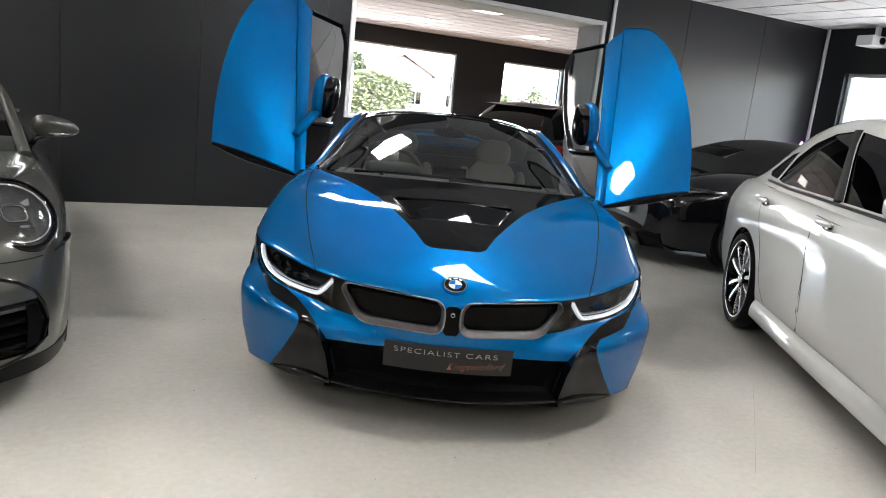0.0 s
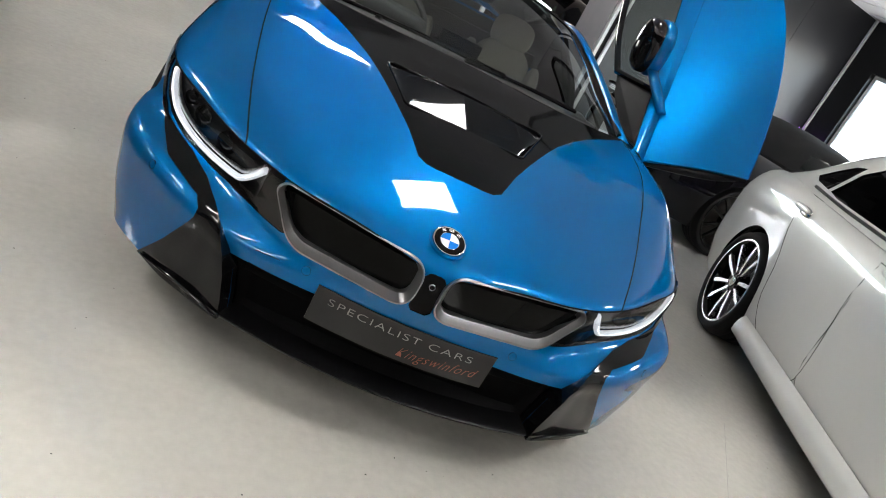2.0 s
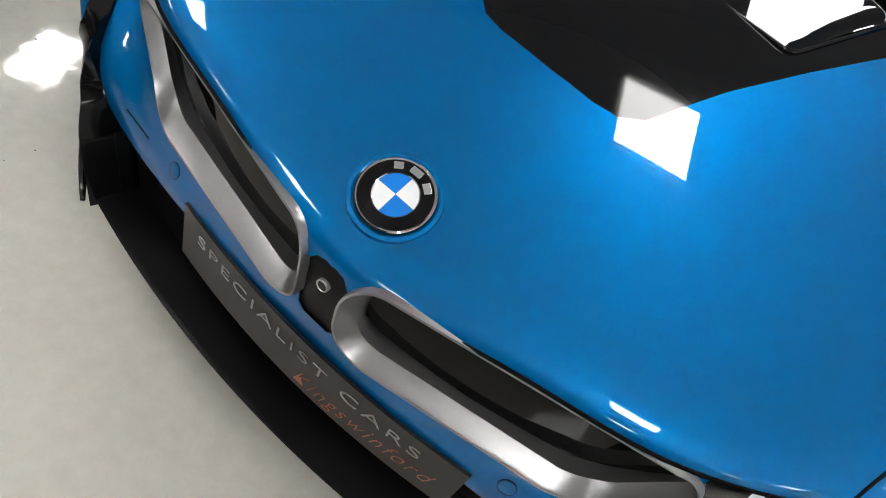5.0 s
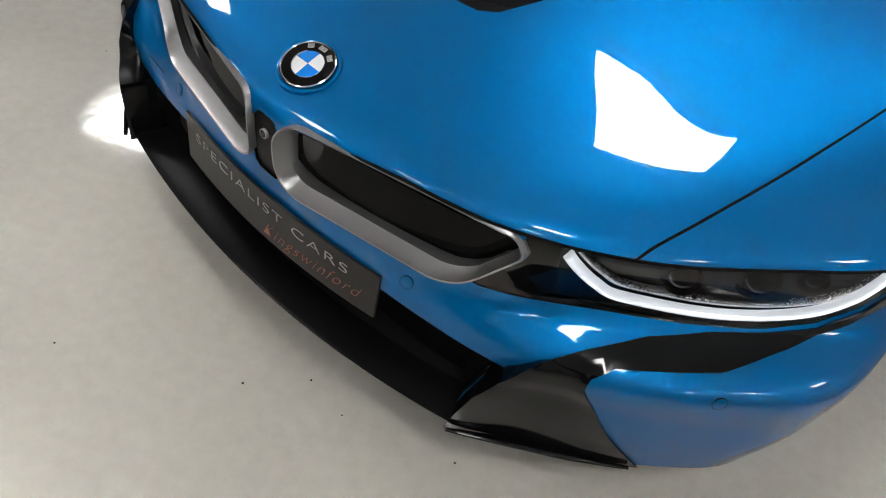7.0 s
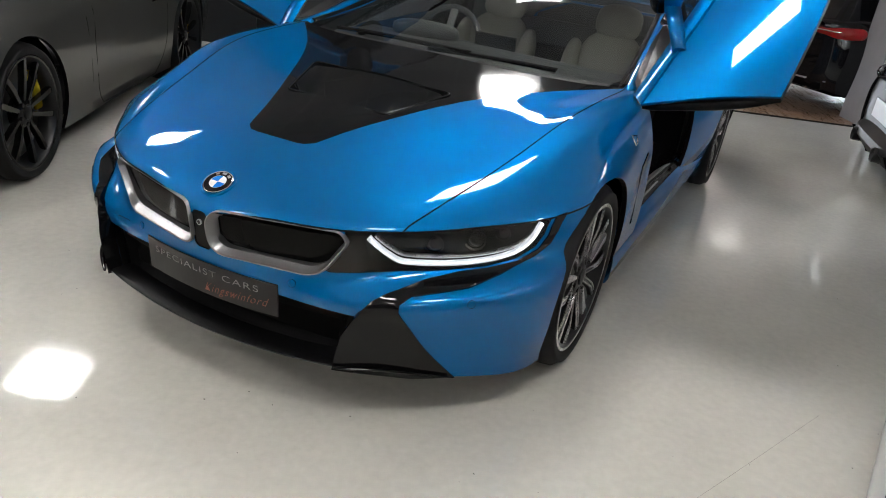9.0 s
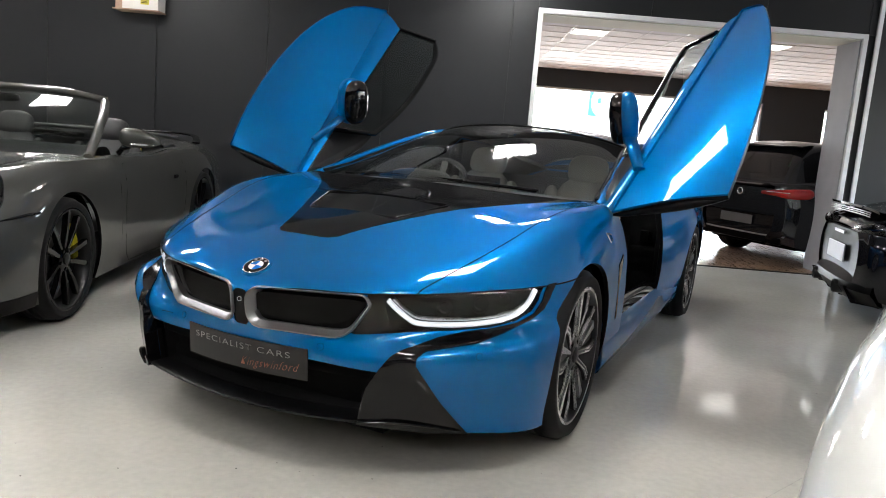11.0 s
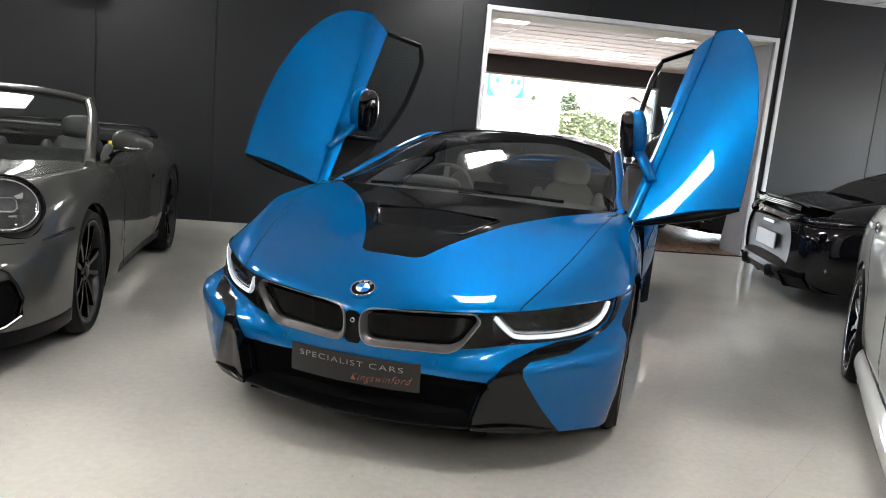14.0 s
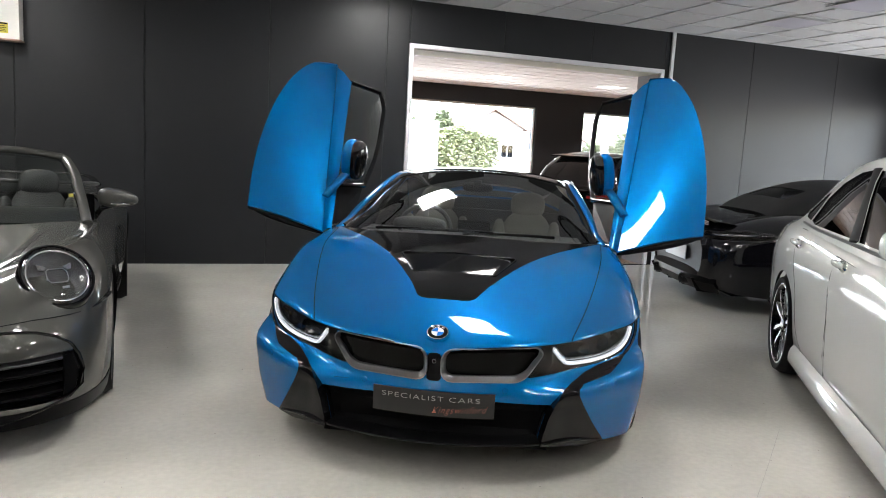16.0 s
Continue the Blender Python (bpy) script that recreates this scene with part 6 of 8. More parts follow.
    sh.panel("rear_wing", sh.take(lambda c: True), M_GREY, cabrio, 0.0, 0.015)
    hy, hz = 1.80, .70
    hx = .921
    bm = bmesh.new()
    box(bm, sgn * hx - .008, sgn * hx + .008, hy - .05, hy + .05, hz - .014, hz + .014, .006)
    part("door_handle", bm, M_BLACK_GLOSS, cabrio, "flush door handle")
    wheel(cabrio, pose(sgn * .80, 0, .34), .34, .23, .285, "ten", sgn, M_CALIPER_Y)
    wheel(cabrio, pose(sgn * .82, 2.45, .36), .36, .30, .302, "ten", sgn, M_CALIPER_Y)
    liner(cabrio, sgn, 0, .34, .38, .62, .885)
    liner(cabrio, sgn, 2.45, .36, .392, .60, .91)
    # mirror
    mi = new("mirror")
    mi.parent = cabrio
    tagged(mi, "grey wedge-shaped door mirror on a black foot")
    bm = bmesh.new()
    blob(bm, (.125, .06, .062), (sgn * .93, .95, .995), 2.9, 14)
    for v in bm.verts:
        u = min(max((sgn * v.co.x - .81) / .24, 0), 1)
        v.co.z = .96 + (v.co.z - .96) * (1.12 - .5 * u * u)
        v.co.y += .03 * u
    part("shell", bm, M_GREY, mi)
    bm = bmesh.new()
    tube(bm, [(sgn * .80, .93, .885), (sgn * .83, .94, .925), (sgn * .89, .95, .945)], 0.018, 8)
    part("foot", bm, M_BLACK_GLOSS, mi)
    bm = bmesh.new()
    tube(bm, [(sgn * .825, .93, .958), (sgn * .93, .90, .955), (sgn * 1.03, .945, .962)], 0.007, 6)
    part("indicator_strip", bm, M_CHROME, mi)
    # windscreen pillar
    bm = bmesh.new()
    tube(bm, [tuple(p) for p in rounded([(sgn * .765, .56, .868), (sgn * .715, .82, 1.02), (sgn * .655, 1.08, 1.165), (sgn * .60, 1.22, 1.232)], 5, False)], 0.032, 10, flat=0.8)
    part("pillar", bm, M_GREY, cabrio, "grey windscreen pillar")
    # seats
    seat(sgn * .37, 1.50, M_SEAT_GREY, M_SEAT_GREY, cabrio, .60)
    bm = bmesh.new()
    tube(bm, [(sgn * .60, 1.80, .62), (sgn * .595, 1.90, .82), (sgn * .58, 1.95, .93)], 0.018, 6, flat=0.3)
    part("seat_belt", bm, M_BELT, cabrio, "yellow seat belt")
bm = bmesh.new()
tube(bm, [tuple(p) for p in rounded([(-.60, 1.22, 1.232), (-.42, 1.185, 1.262), (0, 1.165, 1.275), (.42, 1.185, 1.262), (.60, 1.22, 1.232)], 5, False)], 0.024, 10)
part("screen_rail", bm, M_GREY, cabrio, "rail over the windscreen")
bm = bmesh.new()
sheet(bm, skin(mirrored([[(0, .44, .885), (.38, .48, .883), (.60, .545, .88), (.745, .60, .885)], [(0, .80, 1.09), (.36, .82, 1.08), (.56, .85, 1.06), (.69, .88, 1.04)], [(0, 1.155, 1.262), (.34, 1.165, 1.255), (.50, 1.185, 1.24), (.595, 1.215, 1.225)]]), 0.08, 0.06))
ws = part("windscreen", bm, M_CARGLASS, cabrio, "clear raked windscreen")
ws.visible_shadow = False
# deck, folded roof edge, spoiler and cockpit tub
bm = bmesh.new()
deck = [[(0, y, z + .02), (.35, y, z + .015), (.6, y, z), (x, y, z2)] for y, z, x, z2 in ((1.98, .955, .785, .915), (2.45, .965, .75, .94), (2.85, .955, .71, .943), (3.25, .915, .63, .908), (3.48, .86, .51, .848))]
sheet(bm, skin(mirrored(deck), 0.08, 0.08))
part("rear_deck", bm, M_GREY, cabrio, "grey rear deck", 60)
bm = bmesh.new()
tube(bm, [tuple(p) for p in rounded([(-.74, 2.35, .985), (-.70, 2.15, 1.0), (-.45, 2.02, 1.01), (0, 1.98, 1.015), (.45, 2.02, 1.01), (.70, 2.15, 1.0), (.74, 2.35, .985)], 6, False)], 0.03, 8, flat=0.5)
part("roof_cover_edge", bm, M_LEATHER_DARK, cabrio, "folded roof cover edge")
bm = bmesh.new()
tube(bm, [tuple(p) for p in rounded([(-.72, 3.05, .93), (-.64, 3.30, .985), (0, 3.42, 1.0), (.64, 3.30, .985), (.72, 3.05, .93)], 6, False)], 0.035, 8, flat=0.35)
part("spoiler", bm, M_BLACK_GLOSS, cabrio, "thin black rear spoiler")
bm = bmesh.new()
dash = [[(x, .62, .86), (x, .80, .92), (x, 1.0, .90), (x, 1.05, .78), (x, .98, .55)] for x in (-.72, -.3, .3, .72)]
sheet(bm, skin(dash, 0.12, 0.06), flip=True)
part("dashboard", bm, M_LEATHER_DARK, cabrio, "", 60)
bm = bmesh.new()
box(bm, -.76, .76, -.5, 3.3, .15, .22, .01)
box(bm, -.74, .74, 2.0, 2.06, .22, .93, .01)
box(bm, -.60, .60, -.75, .6, .22, .6, .02)
part("underbody", bm, M_LINER, cabrio)
bm = bmesh.new()
tube(bm, [(-.37 + .175 * math.cos(a), 1.17 - .07 * math.sin(a), .87 + .165 * math.sin(a)) for a in np.linspace(0, 2 * math.pi, 32, endpoint=False)], 0.014, 8, closed=True, up=(0, 1, 0))
part("steering_wheel", bm, M_LEATHER_DARK, cabrio)
bm = bmesh.new()
blob(bm, (.10, .02, .03), (0, 1.08, 1.20), 2.8, 10)
part("rear_view_mirror", bm, M_LINER, cabrio)

# ---------------------------------------------------------------- white saloon, black two-seater, black hatchback
M_WHITE = paint("pearl_white", (0.60, 0.60, 0.575), 0.15, 0.3, 0.03)
M_BLACK_PAINT = paint("black_paint", (0.006, 0.006, 0.008), 0.0, 0.2)
M_NIGHT = paint("dark_blue_black_paint", (0.012, 0.013, 0.016), 0.3, 0.25, 0.1)
M_CANVAS = mat("black_canvas", (0.005, 0.005, 0.0055), 0.85, vary=0.2, scale=12, fine=300, bump=0.3)
M_CLEAR_TAIL = pane("clear_tail_lens", (0.55, 0.55, 0.57), 1.5)
M_PLATE_PALE = mat("pale_plate", (0.36, 0.37, 0.39), 0.35, vary=0.08)
M_RUBBER_STRIP = mat("dark_window_strip", (0.02, 0.02, 0.021), 0.3, vary=0.1)


def full_shell(stations, step=0.06):
    """A body from stations (y, half profile from sill to the middle of the top)."""
    half = np.array([[(x, y, z) for x, z in p[::-1]] for y, p in stations])
    return Shell(skin(mirrored(half), step, 0.05))


# white saloon ------------------------------------------------------------------
M_TINTED = pane("tinted_car_glass", (0.05, 0.053, 0.056), 1.45)
saloon = thing("saloon_car", pose(2.708, 2.122, 0, 0, 0, -6.4), "pearl white four-door saloon with dark windows", "car")
def taller(stations):
    """The upper body of the saloon, stretched to its height."""
    return [(y, [(x, z if z < .35 else .35 + (z - .35) * 1.12) for x, z in p]) for y, p in stations]


ws_ = full_shell(taller([
    (-.86, [(.45, .22), (.52, .34), (.54, .48), (.52, .58), (.40, .63), (.18, .65), (0, .655)]),
    (-.78, [(.66, .19), (.72, .34), (.73, .50), (.69, .62), (.54, .69), (.25, .71), (0, .715)]),
    (-.62, [(.78, .17), (.84, .34), (.85, .52), (.81, .67), (.66, .745), (.32, .765), (0, .77)]),
    (-.40, [(.87, .17), (.925, .34), (.937, .54), (.90, .72), (.74, .80), (.38, .825), (0, .83)]),
    (0.0, [(.89, .17), (.95, .34), (.965, .56), (.935, .78), (.81, .865), (.43, .895), (0, .90)]),
    (.45, [(.88, .19), (.93, .34), (.945, .58), (.93, .79), (.84, .895), (.47, .945), (0, .95)]),
    (.85, [(.865, .20), (.908, .34), (.922, .58), (.918, .805), (.862, .925), (.50, .985), (0, .99)]),
    (1.6, [(.865, .20), (.905, .34), (.92, .58), (.922, .82), (.873, .945), (.52, .97), (0, .97)]),
    (2.4, [(.868, .20), (.908, .34), (.924, .58), (.928, .832), (.882, .96), (.54, .985), (0, .985)]),
    (2.94, [(.872, .19), (.918, .35), (.934, .58), (.934, .84), (.885, .968), (.56, 1.0), (0, 1.0)]),
    (3.4, [(.86, .22), (.905, .38), (.92, .58), (.915, .82), (.85, .95), (.56, .99), (0, .995)]),
    (3.8, [(.78, .28), (.83, .42), (.845, .60), (.83, .80), (.76, .91), (.5, .95), (0, .955)]),
    (4.0, [(.62, .34), (.68, .46), (.69, .60), (.67, .75), (.60, .84), (.4, .88), (0, .885)]),
]))
arch_cut(ws_, 0.0, 0.35, 0.375, 0.6)
arch_cut(ws_, 2.94, 0.35, 0.375, 0.6)
rear_door = [(1.80, .31), (2.40, .31), (2.50, .42), (2.58, .65), (2.70, .86), (2.78, 1.07), (1.83, 1.07), (1.81, .75)]
front_door = [(.62, .31), (1.785, .31), (1.795, .75), (1.815, 1.07), (.80, 1.07), (.66, .86), (.60, .58)]
for o in (rear_door, front_door):
    ws_.cut(o, (1, 2), lambda c: abs(c.x) > 0.80)
hood_o = [(-.78, -.62), (-.70, .3), (-.74, .80), (.74, .80), (.70, .3), (.78, -.62), (.3, -.80), (-.3, -.80)]
ws_.cut(hood_o, (0, 1), lambda c: c.z > 0.62)
in_rd, in_fd, in_hood = inside(rear_door), inside(front_door), inside(hood_o)
for sgn in (-1, 1):
    ws_.panel("rear_door", ws_.take(lambda c: c.x * sgn > .80 and in_rd(c.y, c.z)), M_WHITE, saloon, 0.0, 0.012)
    ws_.panel("front_door", ws_.take(lambda c: c.x * sgn > .80 and in_fd(c.y, c.z)), M_WHITE, saloon, 0.0, 0.012)
ws_.panel("bonnet", ws_.take(lambda c: c.z > 0.62 and in_hood(c.x, c.y)), M_WHITE, saloon, 0.0, 0.012)
ws_.panel("body", ws_.take(lambda c: True), M_WHITE, saloon, 0.0, 0.02)
gh = full_shell(taller([
    (.80, [(.83, .93), (.80, .955), (.76, .975), (.72, .985), (.6, .99), (.3, 1.0), (0, 1.0)]),
    (1.15, [(.865, .935), (.81, 1.04), (.76, 1.12), (.72, 1.17), (.58, 1.19), (.3, 1.20), (0, 1.205)]),
    (1.55, [(.878, .945), (.81, 1.10), (.745, 1.24), (.68, 1.335), (.53, 1.375), (.28, 1.39), (0, 1.395)]),
    (2.0, [(.885, .955), (.81, 1.13), (.74, 1.285), (.665, 1.385), (.51, 1.425), (.26, 1.44), (0, 1.445)]),
    (2.5, [(.885, .965), (.81, 1.12), (.735, 1.265), (.66, 1.36), (.50, 1.40), (.25, 1.42), (0, 1.425)]),
    (2.95, [(.875, .97), (.81, 1.06), (.74, 1.16), (.67, 1.24), (.50, 1.29), (.25, 1.31), (0, 1.315)]),
    (3.35, [(.84, .965), (.79, 1.0), (.73, 1.04), (.66, 1.08), (.48, 1.115), (.24, 1.13), (0, 1.135)]),
    (3.62, [(.80, .94), (.76, .95), (.70, .965), (.62, .975), (.45, .985), (.22, .99), (0, .992)]),
]), 0.06)
win_r = [(1.68, 1.085), (2.58, 1.09), (2.70, 1.105), (2.66, 1.26), (2.50, 1.365), (2.26, 1.44), (1.99, 1.465), (1.83, 1.27)]
win_q = [(2.745, 1.105), (2.95, 1.115), (3.04, 1.14), (2.94, 1.215), (2.82, 1.28), (2.70, 1.30)]
win_f = [(1.625, 1.08), (1.78, 1.27), (1.93, 1.46), (1.64, 1.43), (1.38, 1.33), (1.12, 1.19), (.96, 1.07)]
for o in (win_r, win_q, win_f):
    gh.cut(o, (1, 2), lambda c: abs(c.x) > 0.55)
screen_o = [(-.66, .86), (.66, .86), (.56, 1.52), (-.56, 1.52)]
gh.cut(screen_o, (0, 1), lambda c: c.z > 1.03)
back_o = [(-.50, 2.72), (.50, 2.72), (.58, 3.48), (-.58, 3.48)]
gh.cut(back_o, (0, 1), lambda c: c.z > 1.02)
in_w = [inside(o) for o in (win_r, win_q, win_f)]
in_s, in_bk = inside(screen_o), inside(back_o)
for sgn in (-1, 1):
    for t_, nm in zip(in_w, ("rear_window_glass", "quarter_glass", "front_window_glass")):
        gh.panel(nm, gh.take(lambda c: c.x * sgn > .55 and t_(c.y, c.z)), M_TINTED, saloon, 0.0, 0.0, "dark tinted side window", lambda c: -0.006)
gh.panel("windscreen", gh.take(lambda c: in_s(c.x, c.y) and c.z > 1.03), M_TINTED, saloon, 0.0, 0.0, "raked windscreen", lambda c: -0.004)
gh.panel("back_window", gh.take(lambda c: in_bk(c.x, c.y) and c.z > 1.03 and c.y > 2.5), M_TINTED, saloon, 0.0, 0.0, "rear window", lambda c: -0.004)
gh.panel("roof", gh.take(lambda c: True), M_WHITE, saloon, 0.0, 0.02)
for sgn in (-1, 1):
    bm = bmesh.new()
    tube(bm, [(sgn * x, y, z) for x, y, z in ((.862, 1.0, 1.055), (.873, 1.7, 1.065), (.877, 2.4, 1.07), (.868, 2.85, 1.085))], 0.010, 6)
    tube(bm, [(sgn * x, y, z) for x, y, z in ((.705, 1.97, 1.465), (.79, 1.805, 1.27), (.868, 1.65, 1.08))], 0.030, 8, flat=0.4)
    part("window_trim", bm, M_RUBBER_STRIP, saloon, "black window trim", 40)
    bm = bmesh.new()
    sill = [[(.86, y, .165), (.915 + e, y, .172), (.928 + e, y, .185), (.93 + e, y, .215), (.918 + e, y, .27), (.90, y, .295)] for y, e in ((.38, 0), (1.0, .005), (1.8, .01), (2.55, .0))]
    sheet(bm, skin(np.array(sill) * (sgn, 1, 1), 0.1, 0.03), flip=sgn < 0)
    part("sill", bm, M_WHITE, saloon, "flared white sill")
    for nm, o in (("door_joint", rear_door), ("door_joint", front_door)):
        bm = bmesh.new()
        pts = []
        for y, z in rounded(o, 5):
            hit = ws_.tree.ray_cast(Vector((sgn * 2, y, z)), Vector((-sgn, 0, 0)))
            if hit[0] is not None and abs(hit[0].x) > .8:
                pts.append(hit[0] - Vector((sgn * .0008, 0, 0)))
        tube(bm, pts, .0026, 6, closed=True)
        part(nm, bm, M_LINER, saloon, "", 50)
    for y, z in ((1.58, .955), (2.64, .955)):
        h_ = new("door_handle")
        h_.parent = saloon
        tagged(h_, "chrome-edged white door handle")
        bm = bmesh.new()
        blob(bm, (.014, .10, .018), (sgn * .957, y, z + .008), 2.8, 10)
        part("grip", bm, M_WHITE, h_)
        bm = bmesh.new()
        blob(bm, (.010, .075, .030), (sgn * .928, y, z - .004), 2.4, 10)
        part("cup", bm, M_CHROME, h_)
    mi = new("mirror")
    mi.parent = saloon
    tagged(mi, "white door mirror")
    bm = bmesh.new()
    blob(bm, (.10, .075, .075), (sgn * .862, .94, 1.135), 2.7, 14)
    part("shell", bm, M_WHITE, mi)
    bm = bmesh.new()
    tube(bm, [(sgn * .80, .96, 1.04), (sgn * .83, .95, 1.06), (sgn * .86, .945, 1.085)], 0.026, 8)
    part("foot", bm, M_BLACK_SATIN, mi)
    wheel(saloon, pose(sgn * .80, 0, .35), .35, .245, .285, "white", sgn)
    wheel(saloon, pose(sgn * .805, 2.94, .35), .35, .265, .285, "white", sgn)
    liner(saloon, sgn, 0, .35, .383, .60, .88)
    liner(saloon, sgn, 2.94, .35, .383, .60, .885)
    hp = ws_.tree.find_nearest(Vector((sgn * .70, -.66, .62)))[0]
    bm = bmesh.new()
    blob(bm, (.13, .09, .06), tuple(hp), 2.6, 12)
    part("headlamp", bm, M_LENS, saloon, "clear headlamp")
bm = bmesh.new()
box(bm, -.72, .72, -.7, 3.8, .17, .24, .01)
box(bm, -.58, .58, -.6, .75, .24, .62, .02)
box(bm, -.78, .78, .9, 3.5, .24, .98, .03)
part("underbody", bm, M_LINER, saloon)
for s_ in (-1, 1):
    for y in (1.55, 2.45):
        bm = bmesh.new()
        blob(bm, (.22, .10, .26), (s_ * .37, y + .25, 1.10), 2.8, 10)
        part("seat_back", bm, M_LEATHER_DARK, saloon)

# black two-seater, seen from behind ---------------------------------------------
spyder = thing("soft_top_car", pose(1.83, 7.80, 0, 0, 0, -78), "black two-seat soft-top car seen from its tail", "car")
bs = full_shell([
    (.0, [(.55, .30), (.62, .40), (.64, .52), (.62, .62), (.55, .70), (.3, .74), (0, .75)]),
    (.06, [(.72, .26), (.78, .40), (.80, .54), (.77, .66), (.68, .76), (.36, .80), (0, .81)]),
    (.20, [(.82, .22), (.875, .40), (.89, .56), (.86, .71), (.76, .81), (.40, .845), (0, .85)]),
    (.50, [(.87, .18), (.92, .38), (.935, .58), (.915, .79), (.80, .90), (.44, .925), (0, .925)]),
    (.95, [(.89, .17), (.935, .38), (.95, .60), (.93, .83), (.81, .955), (.46, .99), (0, .995)]),
    (1.5, [(.88, .17), (.915, .38), (.92, .60), (.905, .80), (.83, .92), (.48, .99), (0, 1.0)]),
    (2.2, [(.87, .17), (.89, .38), (.89, .60), (.875, .75), (.81, .85), (.5, .87), (0, .87)]),
    (2.9, [(.87, .17), (.90, .38), (.90, .60), (.87, .76), (.76, .83), (.4, .85), (0, .855)]),
    (3.45, [(.87, .17), (.91, .36), (.91, .56), (.86, .73), (.72, .78), (.35, .76), (0, .755)]),
    (4.0, [(.82, .17), (.86, .34), (.84, .50), (.76, .62), (.6, .67), (.3, .66), (0, .655)]),
    (4.38, [(.5, .22), (.55, .34), (.54, .46), (.48, .54), (.38, .57), (.2, .575), (0, .575)]),
])
arch_cut(bs, .95, .345, .37, .6)
arch_cut(bs, 3.43, .335, .36, .6)
bs.panel("body", bs.take(lambda c: True), M_BLACK_PAINT, spyder, 0.0, 0.02)
bm = bmesh.new()
slab(bm, [(-.55, .02, .30), (.55, .02, .30), (.62, .02, .42), (.62, .02, .60), (.54, .02, .71), (-.54, .02, .71), (-.62, .02, .60), (-.62, .02, .42)], (0, .05, 0))
part("tail_panel", bm, M_BLACK_SATIN, spyder)
tp = [(.55, .62, .93), (.80, .87, .90)]
soft = [
    (.66, [(.62, .93), (.58, .95), (.5, .965), (.35, .975), (.15, .98), (0, .98)]),
    (.85, [(.69, .93), (.65, 1.01), (.57, 1.06), (.40, 1.09), (.18, 1.10), (0, 1.105)]),
    (1.1, [(.73, .905), (.68, 1.05), (.60, 1.14), (.42, 1.19), (.2, 1.205), (0, 1.21)]),
    (1.45, [(.75, .90), (.70, 1.09), (.61, 1.22), (.43, 1.28), (.2, 1.305), (0, 1.31)]),
    (1.95, [(.75, .89), (.70, 1.10), (.61, 1.23), (.43, 1.295), (.2, 1.32), (0, 1.325)]),
    (2.35, [(.74, .88), (.67, 1.06), (.58, 1.18), (.42, 1.24), (.2, 1.26), (0, 1.265)]),
    (2.55, [(.74, .875), (.66, 1.03), (.57, 1.13), (.42, 1.175), (.2, 1.195), (0, 1.20)]),
]
st_ = full_shell(soft)
rw = [(-.40, .90), (.40, .90), (.36, 1.14), (-.36, 1.14)]
st_.cut(rw, (0, 1), lambda c: c.z > 0.9)
in_rw = inside(rw)
sw_ = [(1.42, 1.03), (1.86, 1.02), (1.90, 1.12), (1.72, 1.18), (1.50, 1.17)]
st_.cut(sw_, (1, 2), lambda c: abs(c.x) > 0.55)
in_sw = inside(sw_)
st_.panel("soft_rear_window", st_.take(lambda c: c.z > .9 and in_rw(c.x, c.y)), M_CLEAR_TAIL, spyder, 0.0, 0.0, "small rear window in the soft top", lambda c: -.004)
for sgn in (-1, 1):
    st_.panel("side_window", st_.take(lambda c: c.x * sgn > .55 and in_sw(c.y, c.z)), M_CLEAR_TAIL, spyder, 0.0, 0.0, "dark side window", lambda c: -.004)
st_.panel("soft_top", st_.take(lambda c: True), M_CANVAS, spyder, 0.0, 0.012, "black canvas soft top")
bm = bmesh.new()
slab(bm, [(-.70, 2.50, .87), (.70, 2.50, .87), (.56, 2.52, 1.15), (-.56, 2.52, 1.15)], (0, .01, 0))
part("windscreen", bm, M_DARKGLASS, spyder)
bm = bmesh.new()
sp = [[(x, .42 - .12 * (1 - (x / .72) ** 2), .865 - .03 * (x / .72) ** 4), (x, .22 - .10 * (1 - (x / .72) ** 2), .90 - .03 * (x / .72) ** 4), (x, .06 - .10 * (1 - (x / .72) ** 2), .925 - .03 * (x / .72) ** 4), (x, .07 - .10 * (1 - (x / .72) ** 2), .905 - .03 * (x / .72) ** 4), (x, .22 - .10 * (1 - (x / .72) ** 2), .875 - .03 * (x / .72) ** 4)] for x in np.linspace(-.74, .74, 15)]
sheet(bm, np.array(sp), flip=True)
part("tail_spoiler", bm, M_BLACK_GLOSS, spyder, "raised black tail spoiler", 40)
for z in (.855, .870, .885):
    bm = bmesh.new()
    tube(bm, [(x, .055 - .06 * (1 - (x / .7) ** 2), z - .02 * (x / .7) ** 4) for x in np.linspace(-.62, .62, 13)], .004, 5)
    part("vent_slat", bm, M_STEEL, spyder)
bm = bmesh.new()
box(bm, -.27, .27, -.012, .0, .445, .585, .004)
part("rear_plate", bm, M_PLATE_PALE, spyder, "blank pale rear plate")
bm = bmesh.new()
box(bm, -.16, .16, -.004, .006, .665, .688, .002)
part("script_bar", bm, M_STEEL, spyder, "row of small unreadable letters")
bm = bmesh.new()
df = [[(x, .03 + .10 * (x / .8) ** 4, .40 - .02 * (x / .8) ** 2), (x, -.05 + .14 * (x / .8) ** 4, .33), (x, -.06 + .14 * (x / .8) ** 4, .28), (x, .02 + .14 * (x / .8) ** 4, .185), (x, .30, .15)] for x in np.linspace(-.80, .80, 15)]
sheet(bm, np.array(df), flip=True)
part("diffuser", bm, M_BLACK_SATIN, spyder, "satin black rear diffuser", 30)
